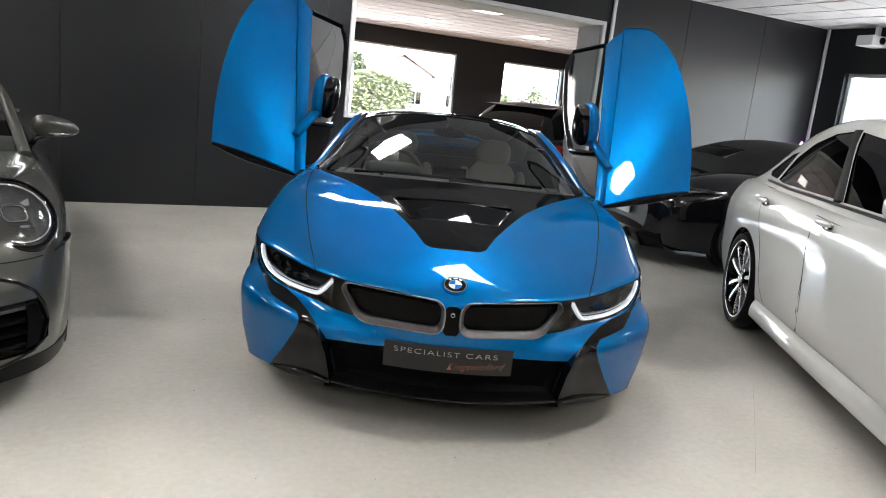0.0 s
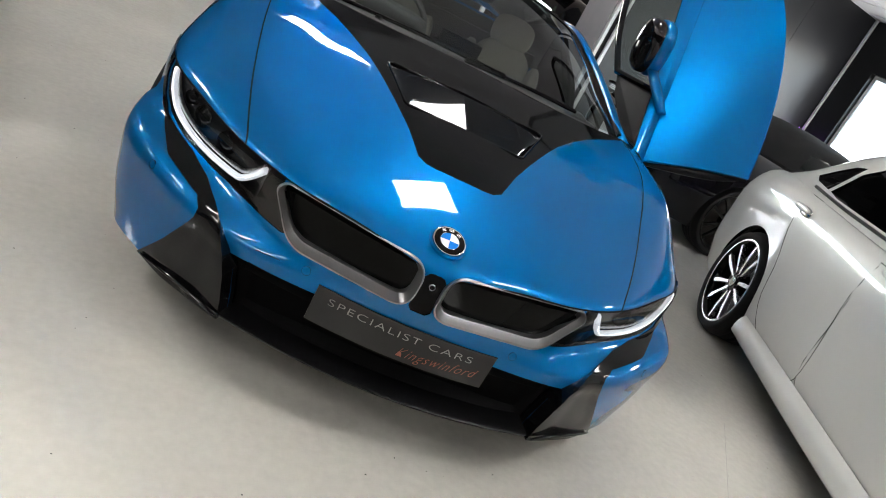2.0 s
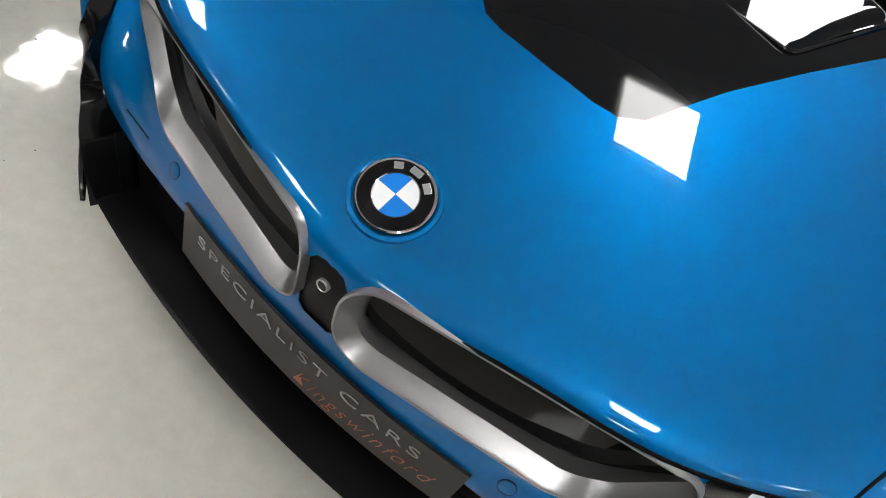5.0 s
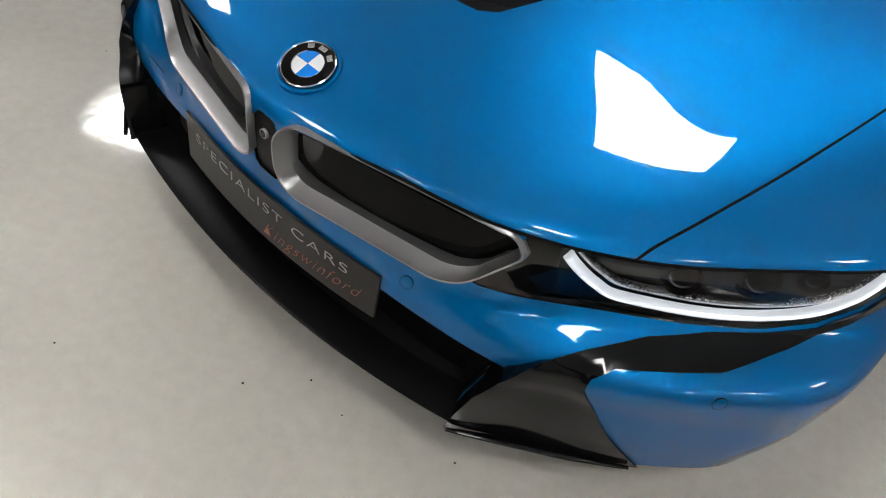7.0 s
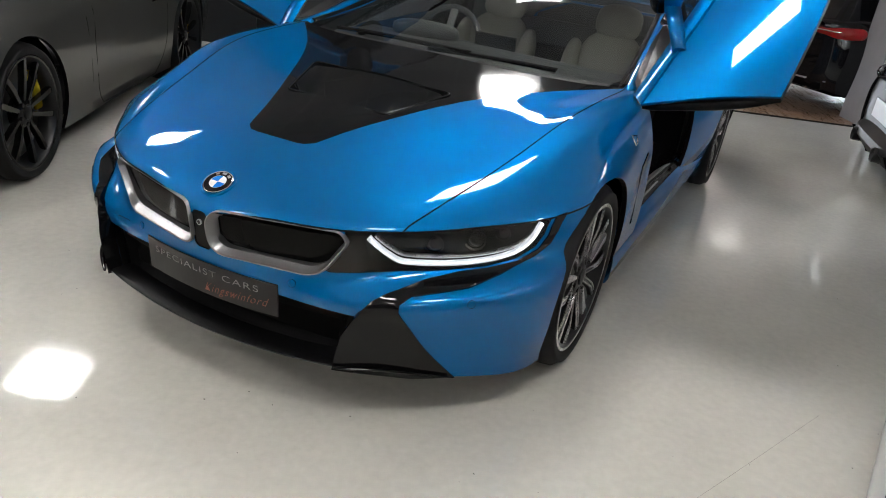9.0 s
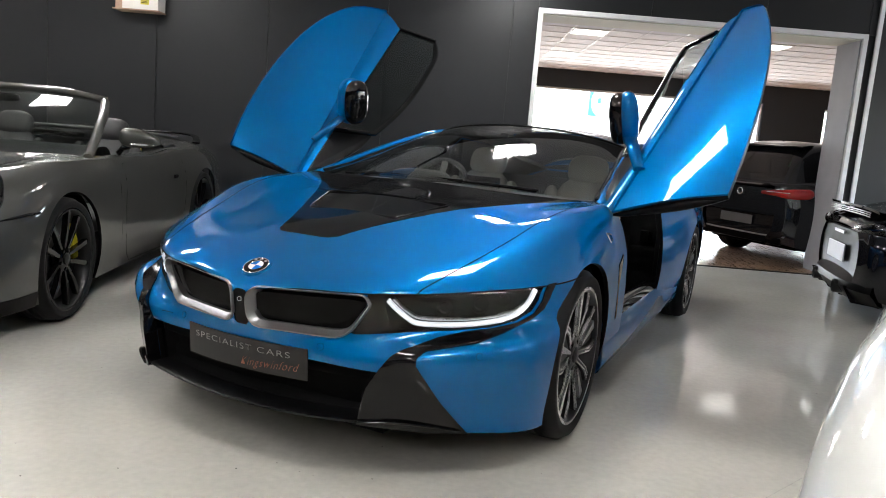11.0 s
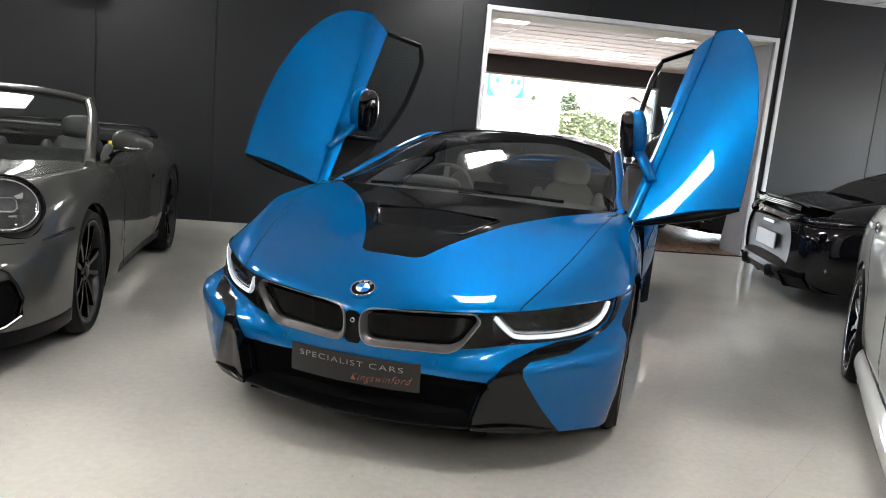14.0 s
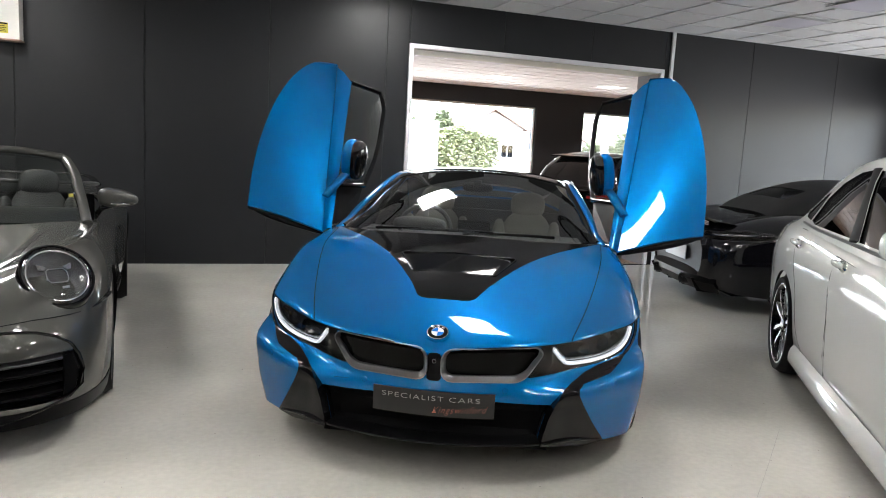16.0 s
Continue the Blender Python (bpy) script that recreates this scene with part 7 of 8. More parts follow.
for x in (-.56, -.19, .19, .56):
    bm = bmesh.new()
    slab(bm, [(x - .006, -.055, .30), (x - .006, .02, .17), (x - .006, .25, .15), (x - .006, .2, .30)], (.012, 0, 0), 0, .002)
    part("diffuser_fin", bm, M_BLACK_SATIN, spyder)
for x in (-.36, .36):
    bm = bmesh.new()
    lathe(bm, [(.052, .10), (.055, -.01), (.052, -.02), (.046, -.012), (.044, .08)], 28, 0, m=Matrix.Translation((x, -.055, .262)) @ Matrix.Rotation(radians(90), 4, "Z"))
    part("exhaust_pipe", bm, M_DARK_ALLOY, spyder, "dark steel exhaust pipe", 40)
for sgn in (-1, 1):
    tl = new("tail_lamp")
    tl.parent = spyder
    tagged(tl, "long smoked clear tail lamp")
    path = [(sgn * .45, .012, .735), (sgn * .62, .05, .75), (sgn * .76, .13, .76), (sgn * .85, .28, .77), (sgn * .895, .48, .775), (sgn * .905, .62, .775)]
    pp = [tuple(p) for p in rounded(path, 5, False)]
    bm = bmesh.new()
    tube(bm, pp, [0.02 + 0.035 * math.sin(math.pi * (0.12 + 0.8 * k / (len(pp) - 1))) for k in range(len(pp))], 10, flat=1.0)
    part("lens", bm, M_CLEAR_TAIL, tl)
    bm = bmesh.new()
    tube(bm, pp[2:-2], 0.014, 8)
    part("lamp_core", bm, M_CHROME, tl)
    bm = bmesh.new()
    tube(bm, [(sgn * .70, .075, .46), (sgn * .80, .15, .46), (sgn * .865, .24, .46)], 0.014, 6)
    part("reflector", bm, M_REDLENS, spyder, "red reflector strip")
    wheel(spyder, pose(sgn * .81, .95, .345), .345, .27, .287, "ten", sgn)
    wheel(spyder, pose(sgn * .81, 3.43, .335), .335, .24, .262, "ten", sgn)
    liner(spyder, sgn, .95, .345, .378, .6, .89)
    liner(spyder, sgn, 3.43, .335, .368, .6, .87)
bm = bmesh.new()
box(bm, -.72, .72, .3, 4.1, .16, .24, .01)
box(bm, -.56, .56, .25, 1.6, .24, .68, .02)
part("underbody", bm, M_LINER, spyder)

# black hatchback in the far room -------------------------------------------------
hatch = thing("hatchback_car", pose(.71, 10.76, 0, 0, 0, -40), "black hatchback seen from its tail, in the far room", "car")
hb = full_shell([
    (.0, [(.50, .30), (.58, .42), (.60, .55), (.60, .68), (.58, .80), (.56, .90), (.3, .93), (0, .93)]),
    (.06, [(.70, .26), (.77, .42), (.79, .56), (.78, .70), (.75, .83), (.71, .93), (.36, .96), (0, .96)]),
    (.25, [(.82, .22), (.865, .42), (.88, .58), (.87, .74), (.83, .88), (.78, .97), (.4, .99), (0, .99)]),
    (.75, [(.86, .20), (.895, .40), (.90, .60), (.89, .78), (.85, .91), (.80, .985), (.4, 1.0), (0, 1.0)]),
    (1.6, [(.86, .20), (.89, .40), (.895, .60), (.885, .78), (.85, .90), (.80, .96), (.4, .97), (0, .97)]),
    (2.6, [(.86, .20), (.89, .40), (.895, .60), (.88, .76), (.84, .87), (.78, .93), (.4, .95), (0, .95)]),
    (3.4, [(.86, .20), (.885, .38), (.885, .56), (.86, .70), (.80, .79), (.70, .84), (.35, .87), (0, .875)]),
    (4.1, [(.66, .24), (.70, .36), (.71, .50), (.68, .60), (.62, .66), (.52, .69), (.3, .71), (0, .715)]),
])
arch_cut(hb, .82, .32, .35, .6)
arch_cut(hb, 3.44, .32, .35, .6)
hb.panel("body", hb.take(lambda c: True), M_NIGHT, hatch, 0.0, 0.02)
bm = bmesh.new()
slab(bm, [(-.5, .03, .30), (.5, .03, .30), (.58, .03, .45), (.58, .03, .90), (-.58, .03, .90), (-.58, .03, .45)], (0, .05, 0))
part("tailgate", bm, M_NIGHT, hatch)
gh2 = full_shell([
    (.04, [(.70, .92), (.66, .94), (.6, .95), (.4, .955), (.2, .955), (0, .955)]),
    (.22, [(.745, .965), (.70, 1.10), (.65, 1.20), (.48, 1.25), (.24, 1.27), (0, 1.275)]),
    (.42, [(.765, .975), (.71, 1.17), (.645, 1.33), (.48, 1.40), (.24, 1.425), (0, 1.43)]),
    (1.2, [(.79, .985), (.72, 1.20), (.65, 1.37), (.48, 1.435), (.24, 1.455), (0, 1.46)]),
    (2.0, [(.79, .96), (.72, 1.18), (.65, 1.34), (.48, 1.405), (.24, 1.425), (0, 1.43)]),
    (2.7, [(.78, .94), (.73, 1.05), (.67, 1.12), (.5, 1.15), (.25, 1.17), (0, 1.175)]),
    (3.1, [(.75, .92), (.70, .93), (.64, .935), (.48, .94), (.24, .945), (0, .945)]),
])
M_STICKER = mat("pale_green_film", (0.20, 0.50, 0.28), 0.4, vary=0.05)
M_TAILGATE = pane("tailgate_glass", (0.2, 0.21, 0.22), 1.8)
rw2 = [(-.60, .985), (.60, .985), (.555, 1.20), (.47, 1.335), (-.47, 1.335), (-.555, 1.20)]
gh2.cut(rw2, (0, 2), lambda c: c.y < .5)
in_rw2 = inside(rw2)
sw2 = [(.62, 1.02), (2.35, 1.0), (1.95, 1.30), (.85, 1.34)]
gh2.cut(sw2, (1, 2), lambda c: abs(c.x) > 0.6)
in_sw2 = inside(sw2)
gh2.panel("rear_window", gh2.take(lambda c: c.y < .5 and in_rw2(c.x, c.z)), M_TAILGATE, hatch, 0.0, 0.0, "dark rear window", lambda c: -.004)
for sgn in (-1, 1):
    gh2.panel("side_window", gh2.take(lambda c: c.x * sgn > .6 and in_sw2(c.y, c.z)), M_DARKGLASS, hatch, 0.0, 0.0, "dark side window", lambda c: -.004)
gh2.panel("roof", gh2.take(lambda c: True), M_NIGHT, hatch, 0.0, 0.015)
bm = bmesh.new()
slab(bm, [(-.60, .30, 1.405), (.60, .30, 1.405), (.55, .52, 1.43), (-.55, .52, 1.43)], (0, 0, .018), 0, .004)
part("roof_spoiler", bm, M_NIGHT, hatch)
bm = bmesh.new()
lathe(bm, [(.045, .0), (.045, -.012), (.036, -.016), (.034, -.010)], 28, 0, m=Matrix.Translation((0, .02, .83)) @ Matrix.Rotation(radians(90), 4, "Z"))
part("badge", bm, M_CHROME, hatch, "round chrome badge")
bm = bmesh.new()
tube(bm, [(-.05, .17, 1.06), (.12, .185, 1.075), (.30, .19, 1.06)], .009, 6)
part("wiper", bm, M_LINER, hatch)
bm = bmesh.new()
box(bm, -.26, .26, -.004, .012, .44, .55, .003)
part("rear_plate", bm, M_GREYTRIM, hatch, "blank grey rear plate")
bm = bmesh.new()
slab(bm, [(.455, .262, 1.17), (.480, .262, 1.17), (.475, .325, 1.26), (.440, .325, 1.26)], (0, -.006, .004))
part("window_sticker", bm, M_STICKER, hatch, "pale green sticker on the glass")
bm = bmesh.new()
tube(bm, [(-.66, .035, .585), (-.3, .008, .575), (.3, .008, .575), (.66, .035, .585)], .008, 6)
part("tailgate_joint", bm, M_LINER, hatch, "", 50)
bm = bmesh.new()
tube(bm, [(-.74, .06, .345), (-.4, .012, .335), (.4, .012, .335), (.74, .06, .345)], .009, 6)
part("bumper_strip", bm, M_STEEL, hatch, "thin bright strip over the diffuser", 50)
bm = bmesh.new()
slab(bm, [(0, .90, 1.455), (0, 1.06, 1.458), (0, .93, 1.515)], (.012, 0, 0), 0, .003)
part("roof_aerial", bm, M_LINER, hatch, "small fin aerial")
bm = bmesh.new()
box(bm, -.70, .70, .02, .10, .24, .33, .02)
part("lower_bumper", bm, M_BLACK_SATIN, hatch, "black lower bumper")
for sgn in (-1, 1):
    bm = bmesh.new()
    path = [(sgn * .36, .012, .845), (sgn * .55, .03, .85), (sgn * .70, .06, .85), (sgn * .80, .16, .86), (sgn * .845, .28, .87)]
    pp = [tuple(p) for p in rounded(path, 4, False)]
    tube(bm, pp, [0.022 + 0.046 * min(1, 1.5 * k / (len(pp) - 1)) - (.02 if k == len(pp) - 1 else 0) for k in range(len(pp))], 10)
    tl = part("tail_lamp", bm, M_REDLENS, hatch, "wide red tail lamp", 50)
    bm = bmesh.new()
    tube(bm, [Vector(p) + Vector((sgn * .02, -.052, .012)) for p in pp[3:-4]], .007, 6)
    part("lamp_bar", bm, M_CHROME, tl)
    bm = bmesh.new()
    lathe(bm, [(.045, .08), (.048, -.01), (.042, -.02), (.038, .0), (.036, .06)], 24, 0, m=Matrix.Translation((sgn * .50, .04, .275)) @ Matrix.Rotation(radians(90), 4, "Z"))
    part("exhaust_pipe", bm, M_CHROME, hatch, "chrome exhaust pipe", 40)
    bm = bmesh.new()
    tube(bm, [(sgn * .62, .05, .41), (sgn * .74, .10, .41), (sgn * .80, .17, .41)], .012, 6)
    part("reflector", bm, M_REDLENS, hatch)
    wheel(hatch, pose(sgn * .78, .82, .32), .32, .225, .245, "five", sgn)
    wheel(hatch, pose(sgn * .78, 3.44, .32), .32, .225, .245, "five", sgn)
    liner(hatch, sgn, .82, .32, .357, .6, .86)
    liner(hatch, sgn, 3.44, .32, .357, .6, .86)
bm = bmesh.new()
box(bm, -.70, .70, .3, 3.9, .18, .26, .01)
box(bm, -.55, .55, .25, 3.9, .26, .62, .02)
part("underbody", bm, M_LINER, hatch)
bm = bmesh.new()
tube(bm, [(0, .62, 1.44), (0, .66, 1.48), (0, .60, 1.505)], [.02, .014, .005], 6)
part("roof_aerial", bm, M_BLACK_GLOSS, hatch)

# ---------------------------------------------------------------- wall panels and fittings
def wall_panel(s0, s1, z0, z1):
    bm = bmesh.new()
    box(bm, s0 + 0.003, s1 - 0.003, 0.0, 0.013, z0, z1, 0.002)
    return part("panel", bm, M_WALL, wall_north)


for a, b_ in zip((-9.0, -7.8, -6.63, -5.46, -4.29, -3.28, -2.08, -0.89, 0.32, 1.6), (-7.8, -6.63, -5.46, -4.29, -3.28, -2.08, -0.89, 0.32, 1.6, 2.93)):
    wall_panel(a, b_, 0.0, H)
wall_panel(2.93, OP0 - 0.05, 0.0, H)
for a, b_ in ((OP0 - 0.05, 4.40), (4.40, 5.62), (5.62, 6.72), (6.72, 6.80)):
    wall_panel(a, b_, OPT + 0.05, H)
wall_panel(OP0 - 0.05, 4.1, 0.0, SILL - 0.05)
wall_panel(4.1, SILL_END, 0.0, SILL - 0.05)
for a, b_ in ((6.845, 8.15), (8.15, 9.67), (9.67, S1 - 0.06)):
    wall_panel(a, b_, 0.0, H)

# white box high on the wall
M_BOX = mat("white_box", (0.72, 0.70, 0.66), 0.5, vary=0.05)
M_BOX_SIDE = mat("raw_board", (0.42, 0.28, 0.20), 0.7, vary=0.2, scale=8)
M_YELLOW = mat("warning_yellow", (0.62, 0.52, 0.05), 0.5, vary=0.1)
wall_box = thing("wall_box", ROOM @ pose(-1.07, 0.0, 2.245), "white boxed-in cupboard high on the wall, with a yellow warning label", "wall box")
bm = bmesh.new()
box(bm, -.11, .27, -.20, -.001, 0, .75, .004)
part("cabinet", bm, M_BOX, wall_box)
bm = bmesh.new()
box(bm, -.20, -.112, -.16, -.001, 0, .75, .004)
part("side_board", bm, M_BOX_SIDE, wall_box, "bare wooden side board")
bm = bmesh.new()
box(bm, -.21, .28, -.21, -.002, -.014, -.001, .002)
part("bottom_edge", bm, M_BOX_SIDE, wall_box)
lab = new("warning_label")
lab.parent, lab.matrix_basis = wall_box, Matrix.Translation((.13, -.2015, .05))
bm = bmesh.new()
box(bm, -.045, .045, -.001, .001, 0, .10)
part("label_field", bm, M_YELLOW, lab, "yellow label")
bm = bmesh.new()
box(bm, -.042, .042, -.0015, -.0008, .083, .098)
part("label_head", bm, M_BLACK_SATIN, lab)
for k in range(4):
    bm = bmesh.new()
    box(bm, -.035, .03 - .01 * (k % 2), -.0015, -.0008, .015 + .016 * k, .021 + .016 * k)
    part("text_bar", bm, M_LINER, lab)

# ceiling-mounted unit near the side window, small violet lamp
unit = thing("ceiling_projector", pose(6.05, 11.2, H, 0, 0, 20), "white box-shaped unit hung from the ceiling", "projector")
bm = bmesh.new()
box(bm, -.03, .03, -.03, .03, -.16, 0.0, .004)
part("bracket", bm, M_TRIM, unit)
bm = bmesh.new()
box(bm, -.24, .24, -.14, .14, -.30, -.15, .015)
part("housing", bm, M_TRIM, unit)
bm = bmesh.new()
lathe(bm, [(.05, 0), (.05, -.02), (.04, -.025), (.0005, -.02)], 20, 0, m=Matrix.Translation((-.05, -.14, -.22)) @ Matrix.Rotation(radians(90), 4, "Z"))
part("lens", bm, M_BLACK_GLOSS, unit)
M_VIOLET = glow("violet_tube", (0.45, 0.12, 1.0), 2.6)
tube_lamp = thing("violet_lamp", ROOM @ pose(10.80, -0.10, 1.25), "small violet light tube in the corner", "lamp")
bm = bmesh.new()
tube(bm, [(0, 0, 0), (0.02, -0.03, .10)], .016, 10)
part("tube", bm, M_VIOLET, tube_lamp, "glowing violet tube")
bm = bmesh.new()
box(bm, -.025, .025, -.025, .025, -1.25, 0, .004)
part("stand", bm, M_BLACK_SATIN, tube_lamp)

# boards of the far room's floor and the threshold strip
bm = bmesh.new()
box(bm, OP0 - 0.05, OP1 + 0.05, -0.03, 0.03, -0.004, 0.006, 0.002)
structure("threshold", bm, M_LINER, "dark threshold strip between the two floors", "threshold")
far_floor = [o for o in scene.objects if o.name.startswith("floor_far_room")][0]
board = {}
M_BOARD = mat("oak_board", (0.27, 0.165, 0.105), 0.28, vary=0.3, scale=5, fine=60, stretch=(9, 1, 1), bump=0.08)
nb = M_BOARD.node_tree.nodes
oi, hs = nb.new("ShaderNodeObjectInfo"), nb.new("ShaderNodeHueSaturation")
mr = nb.new("ShaderNodeMapRange")
mr.inputs["To Min"].default_value, mr.inputs["To Max"].default_value = 0.8, 1.2
M_BOARD.node_tree.links.new(oi.outputs["Random"], mr.inputs["Value"])
M_BOARD.node_tree.links.new(mr.outputs[0], hs.inputs["Value"])
src = nb["Principled BSDF"].inputs["Base Color"].links[0].from_socket
M_BOARD.node_tree.links.new(src, hs.inputs["Color"])
M_BOARD.node_tree.links.new(hs.outputs[0], nb["Principled BSDF"].inputs["Base Color"])
bm = bmesh.new()
box(bm, 0.002, 1.998, 0.002, 0.178, -0.004, 0.004, 0.0015)
board_mesh = mesh_of("board", bm, M_BOARD)
for k in range(28):
    for i in range(5):
        ob = new("board", board_mesh)
        ob.parent = far_floor
        ob.matrix_basis = Matrix.Translation((1.5 + 2.0 * i + (k * 0.77) % 2.0 - 1.0, 0.04 + 0.18 * k, 0))
bm = bmesh.new()
box(bm, -3.0, 16.0, 5.09, FAR_Q, -0.004, 0.003)
box(bm, -3.0, 0.4, 0.04, 5.08, -0.004, 0.003)
box(bm, 12.6, 16.0, 0.04, 5.08, -0.004, 0.003)
structure("floor_far_boards", bm, M_BOARD, "brown wooden board floor of the far room", "floor")

# grit and scuffs on the resin floor
M_CRACK = mat("crack_grey", (0.26, 0.25, 0.23), 0.7)
M_GRIT = mat("grit", (0.04, 0.037, 0.033), 0.8)
rng = random.Random(4)
bm = bmesh.new()
for k in range(170):
    x, y = rng.uniform(-2.6, 2.2), rng.uniform(0.4, 5.2)
    r = rng.choice((0.001, 0.0015, 0.002, 0.003))
    vs = [bm.verts.new((x + r * rng.uniform(.5, 1.3) * math.cos(a), y + r * rng.uniform(.5, 1.3) * math.sin(a), 0.0005 + (0.0012 if i % 2 else 0))) for i, a in enumerate(np.linspace(0, 6.28, 7)[:-1])]
    bm.faces.new(vs)
grit = tagged(part("floor_grit", bm, M_GRIT), "specks of dark grit scattered on the resin floor", "grit", "", "stuff")
for pts in (((1.34, 2.78), (1.55, 3.30), (1.79, 3.91)), ((-1.9, 1.6), (-1.75, 1.9), (-1.72, 2.1))):
    bm = bmesh.new()
    pp = rounded([(x, y, 0.0004) for x, y in pts], 5, False)
    tube(bm, [tuple(p) for p in pp], 0.0006, 4, flat=0.3)
    tagged(part("floor_crack", bm, M_CRACK), "hairline crack in the resin floor", "crack", "", "structure")

# ---------------------------------------------------------------- outside the windows
M_BRICK = mat("pale_brick", (0.50, 0.42, 0.36), 0.85, vary=0.2, scale=4, fine=50, bump=0.3)
M_RENDER = mat("white_render", (0.72, 0.70, 0.66), 0.85, vary=0.08)
M_ROOF = mat("roof_tiles", (0.34, 0.22, 0.17), 0.8, vary=0.25, scale=3, fine=30, bump=0.3)
M_LEAF = mat("hedge_leaf", (0.17, 0.19, 0.10), 0.55, vary=0.5, scale=1.2, fine=20)
M_LEAF.node_tree.nodes["Principled BSDF"].inputs["Transmission Weight"].default_value = 0.0
# hedge leaf, its colour lightened to stand in for veiling glare
M_LEAF_GLARE = mat("glare_hedge_leaf", (0.34, 0.36, 0.20), 0.6, vary=0.3, scale=1.5, fine=20)
M_BARK = mat("bark", (0.13, 0.10, 0.08), 0.9, vary=0.3, bump=0.4)
M_SIGN_BLUE = mat("sign_blue", (0.02, 0.20, 0.55), 0.4, vary=0.05)
M_SIGN_WHITE = mat("sign_white", (0.78, 0.78, 0.78), 0.4, vary=0.03)
M_SIGN_GOLD = mat("sign_gold", (0.55, 0.40, 0.15), 0.4, vary=0.05)


def house(s, q, turn, w, d, eave, ridge, wall):
    ob = thing("house", ROOM @ pose(s, q, -0.16, 0, 0, turn), "pale gabled house behind the hedge", "house", "houses outside")
    bm = bmesh.new()
    pts = [(-w / 2, 0, 0), (w / 2, 0, 0), (w / 2, 0, eave), (0, 0, ridge), (-w / 2, 0, eave)]
    slab(bm, pts, (0, d, 0))
    part("walls", bm, wall, ob)
    for sg in (-1, 1):
        bm = bmesh.new()
        a, b_ = Vector((sg * (w / 2 + .35), -.35, eave - .25)), Vector((0, -.35, ridge + .12))
        slab(bm, [a, b_, b_ + Vector((0, 0, .12)), a + Vector((0, 0, .12))], (0, d + .7, 0))
        part("roof_slope", bm, M_ROOF, ob, "brown tiled roof slope")
    bm = bmesh.new()
    box(bm, -.35, .35, d * .5 - .3, d * .5 + .3, ridge - .4, ridge + .9, .02)
    part("chimney", bm, M_BRICK, ob)
    for x, z in ((-w * .25, .9), (w * .25, .9)):
        wd = new("window")
        wd.parent, wd.matrix_basis = ob, Matrix.Translation((x, -.02, z))
        bm = bmesh.new()
        for a, b_, c, e in ((-.6, .6, 0, .07), (-.6, .6, 1.13, 1.2), (-.6, -.53, .07, 1.13), (.53, .6, .07, 1.13), (-.03, .03, .07, 1.13)):
            box(bm, a, b_, -.04, .03, c, e)
        part("frame", bm, M_FRAME, wd)
        bm = bmesh.new()
        box(bm, -.55, .55, -.01, .0, .05, 1.15)
        part("pane", bm, M_DARKGLASS, wd)
    return ob


house(25.2, 50, -4, 5.4, 9.0, 3.55, 4.80, M_BRICK)
house(35.0, 56, 10, 9.0, 9.0, 2.3, 3.7, M_RENDER)
house(27.0, 13.0, -80, 10.0, 8.0, 3.1, 5.0, M_BRICK)


def bush(name, s, q, w, d, h, n, seed, label, category, low=0.2, leaf=M_LEAF, wave=0.28):
    """Trunks with limbs and a crown of many small leaf clumps."""
    r = random.Random(seed)
    ob = thing(name, ROOM @ pose(s, q, -0.16), label, category)
    bm = bmesh.new()
    for k in range(3):
        x = (k - 1) * w * .3
        tube(bm, [(x, 0, 0), (x + r.uniform(-.2, .2), r.uniform(-.1, .1), h * .35), (x + r.uniform(-.4, .4), r.uniform(-.2, .2), h * .75)], [.09, .06, .02], 6)
        for i in range(4):
            a = r.uniform(0, 6.28)
            z = h * r.uniform(.3, .6)
            tube(bm, [(x, 0, z), (x + .5 * w * .3 * math.cos(a), .4 * d * math.sin(a), z + .35 * h * r.random())], [.035, .01], 5)
    part("trunk", bm, M_BARK, ob)
    vs, fs = [], []
    for k in range(n):
        u, v = r.uniform(-1, 1), r.uniform(-1, 1)
        top = h * (1 - wave + wave * math.sin(3.1 * u + seed) * math.cos(2 * u + 1.7 * seed)) * (1 - .9 * wave * abs(u) ** 3)
        z = low + (top - low) * r.random() ** .7
        x, y = u * w / 2, v * d / 2 * (1 - .3 * (z / h))
        a, t, sz = r.uniform(0, 6.28), r.uniform(-1, 1), r.uniform(.05, .11)
        e1 = Vector((math.cos(a), math.sin(a), t * .5)).normalized() * sz
        e2 = e1.cross(Vector((r.uniform(-1, 1), r.uniform(-1, 1), 1))).normalized() * sz * .55
        c = Vector((x, y, z))
        i = len(vs)
        vs += [c - e1, c + e2, c + e1, c - e2]
        fs.append((i, i + 1, i + 2, i + 3))
    me = bpy.data.meshes.new("leaves")
    me.from_pydata(vs, [], fs)
    me.materials.append(leaf)
    lv = new("leaves", me)
    lv.parent = ob
    tagged(lv, "", "", "", "stuff")
    return ob


bush("hedge_tree", 11.2, 24.4, 3.0, 1.6, 4.5, 12000, 2, "green leafy shrub tree outside the window", "tree")
bush("hedge", 12.0, 22.5, 3.8, 1.5, 2.6, 12000, 5, "clipped green hedge outside the window, leaf colour paled for glare", "hedge", 0.1, M_LEAF_GLARE, 0.07)
bush("hedge_tree", 24.5, 30.0, 4.0, 2.0, 3.4, 8000, 9, "green leafy shrub tree outside the window", "tree")

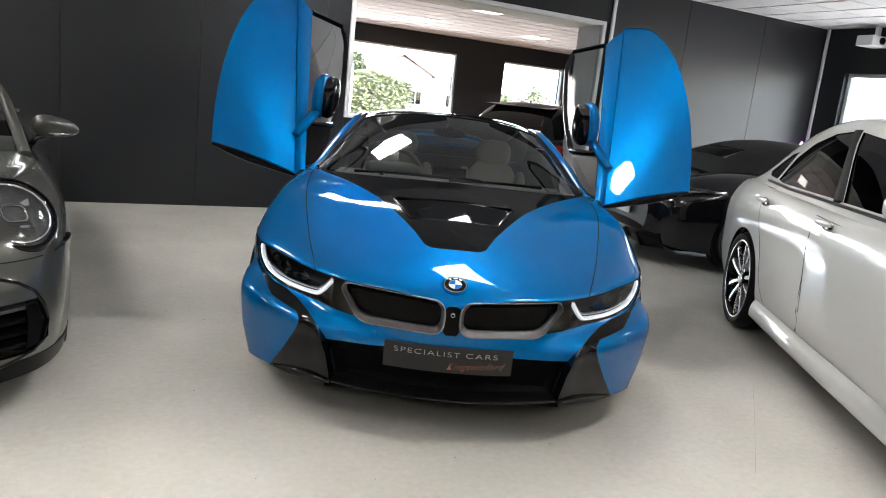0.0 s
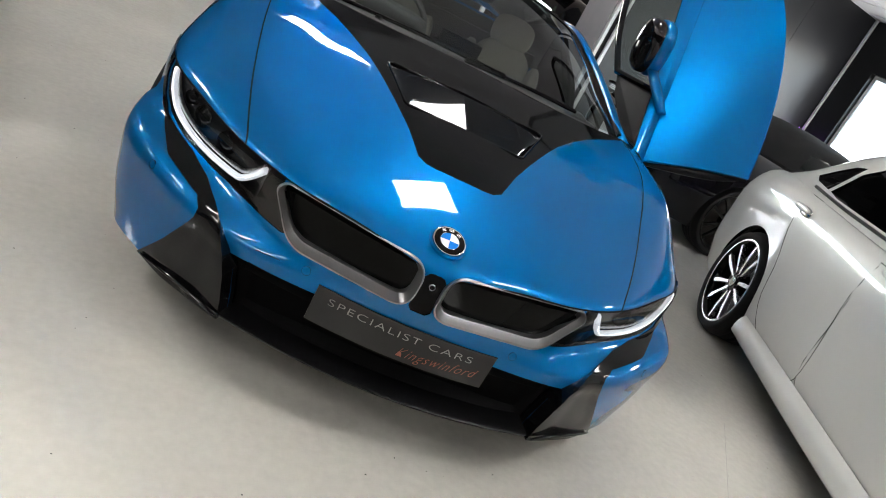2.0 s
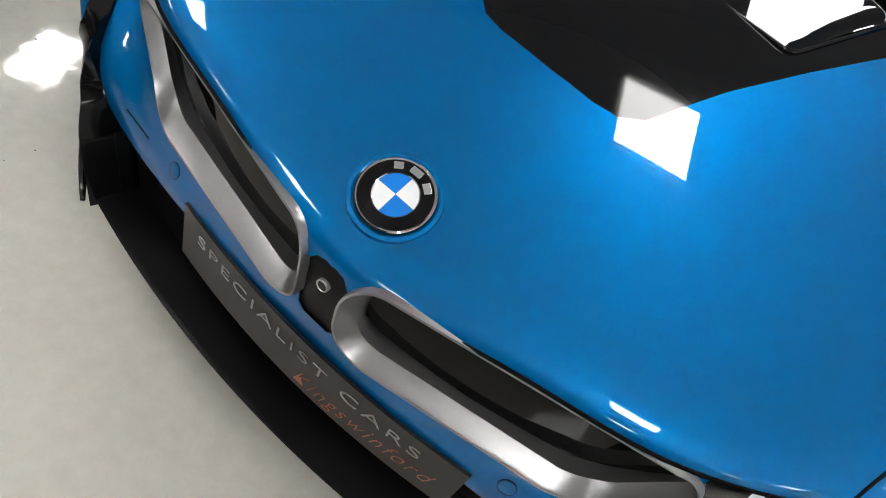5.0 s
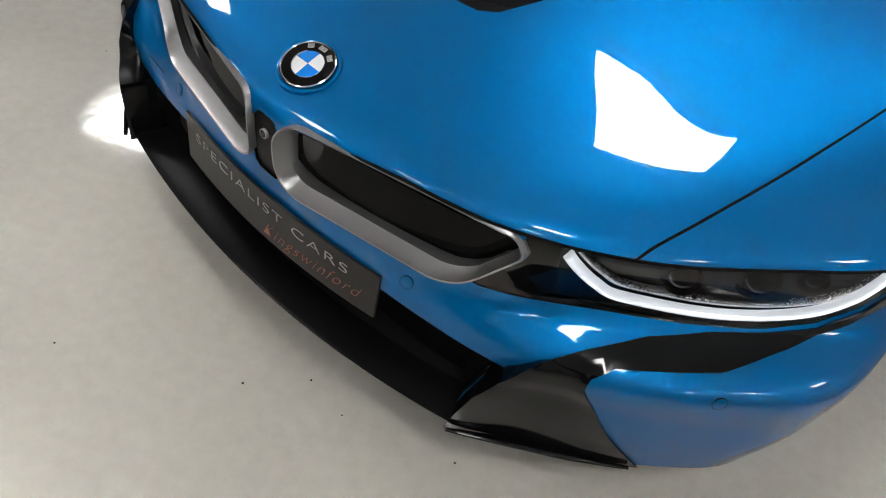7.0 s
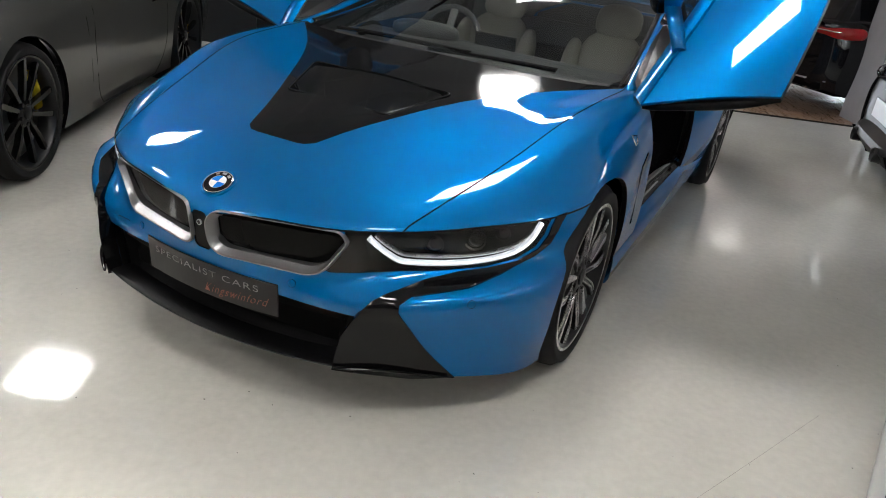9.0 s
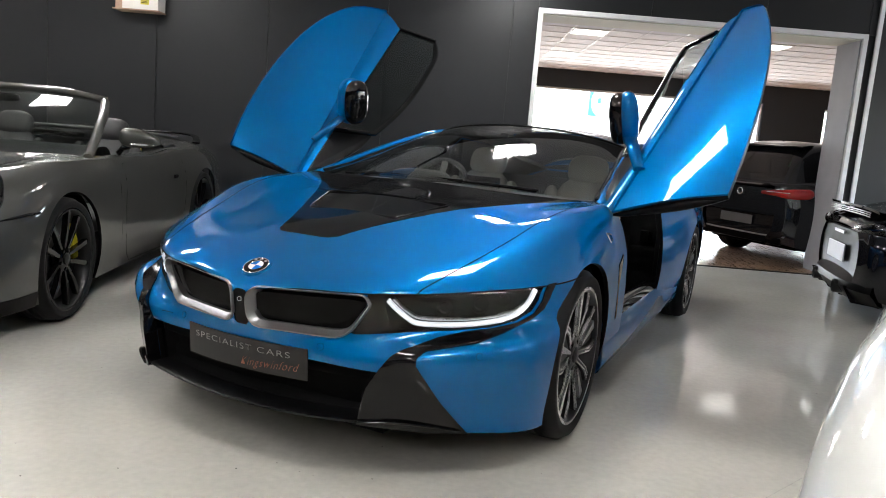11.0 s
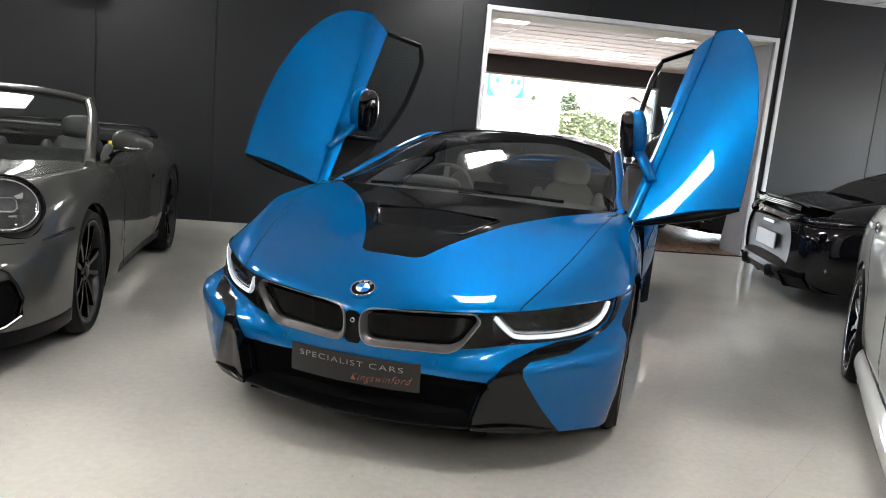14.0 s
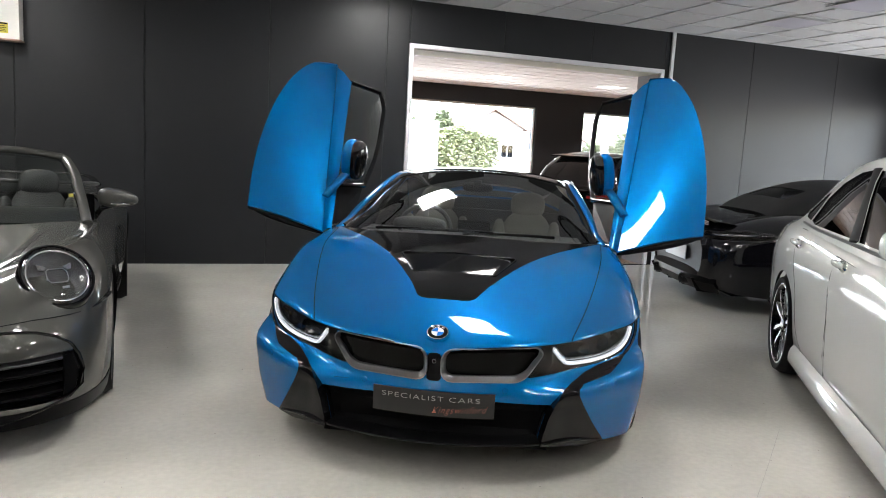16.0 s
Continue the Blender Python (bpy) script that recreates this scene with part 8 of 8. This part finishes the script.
# spiky plant
plant = thing("palm_plant", ROOM @ pose(10.9, 25.6, -0.16), "spiky palm-like plant outside the window", "plant")
bm = bmesh.new()
tube(bm, [(0, 0, 0), (.02, 0, 1.3), (0, .02, 2.6)], [.10, .08, .06], 8)
part("trunk", bm, M_BARK, plant)
rp = random.Random(8)
for k in range(46):
    a, e = rp.uniform(0, 6.28), rp.uniform(-.2, 1.4)
    L = rp.uniform(.5, .8)
    dv = Vector((math.cos(a) * math.cos(e), math.sin(a) * math.cos(e), math.sin(e)))
    sd = dv.cross(Vector((0, 0, 1))).normalized() * .018
    p0 = Vector((0, 0, 2.58))
    bm = bmesh.new()
    v = [bm.verts.new(p) for p in (p0 - sd, p0 + sd, p0 + dv * L * .6 + sd * .8 + Vector((0, 0, .03)), p0 + dv * L + Vector((0, 0, -.08)), p0 + dv * L * .6 - sd * .8 + Vector((0, 0, .03)))]
    bm.faces.new(v)
    part("leaf", bm, M_LEAF, plant)

# blue shop sign on posts, its mark as plain shapes
sign = thing("shop_sign", ROOM @ pose(8.85, 24.0, -0.16, 0, 0, 6), "blue square shop sign with a white disc on posts", "sign")
bm = bmesh.new()
box(bm, -.85, .85, 0, .12, 2.55, 4.25, .01)
part("board", bm, M_SIGN_BLUE, sign, "blue board")
bm = bmesh.new()
lathe(bm, [(.76, 0), (.76, -.02), (.0005, -.02)], 48, 0, m=Matrix.Translation((0, -.002, 3.45)) @ Matrix.Rotation(radians(90), 4, "Z"))
part("disc", bm, M_SIGN_WHITE, sign, "white disc")
for x, z, m_ in ((-.42, 3.5, M_SIGN_BLUE), (.28, 3.5, M_SIGN_BLUE), (.55, 3.5, M_SIGN_BLUE), (-.08, 3.5, M_SIGN_GOLD)):
    bm = bmesh.new()
    box(bm, x - .09, x + .09, -.04, -.03, z - .12, z + .12, .004, None)
    part("mark", bm, m_, sign)
for x in (-.55, .55):
    bm = bmesh.new()
    tube(bm, [(x, .06, 0), (x, .06, 2.6)], .05, 8)
    part("post", bm, M_SIGN_WHITE, sign)

# white van and low wall across the forecourt
van = thing("white_van", ROOM @ pose(7.55, 17.4, -0.16, 0, 0, 4), "white box van parked on the forecourt", "van")
bm = bmesh.new()
box(bm, -1.9, 1.9, 0, 1.9, .55, 2.52, .05)
part("box_body", bm, M_ENAMEL_WHITE, van, "plain white box body", 30)
bm = bmesh.new()
box(bm, -1.88, 1.88, .04, 1.86, .42, .55, .01)
part("skirt", bm, M_LINER, van, "dark lower rail")
for x in (-1.905, 1.905):
    bm = bmesh.new()
    box(bm, x - .02, x + .02, -.012, .03, .55, 2.5, .004)
    part("corner_post", bm, M_SIGN_WHITE, van)
for x in (-1.2, 1.2):
    bm = bmesh.new()
    lathe(bm, [(.2, -.02), (.33, -.03), (.34, .05), (.34, .18), (.1, .2)], 24, 0, m=Matrix.Translation((x, .02, .34)) @ Matrix.Rotation(radians(90), 4, "Z"))
    part("wheel", bm, M_TYRE, van)
bm = bmesh.new()
box(bm, -40, 60, 27.6, 27.9, -.16, .75)
structure("garden_wall", bm, M_RENDER, "pale low wall across the road", "wall")
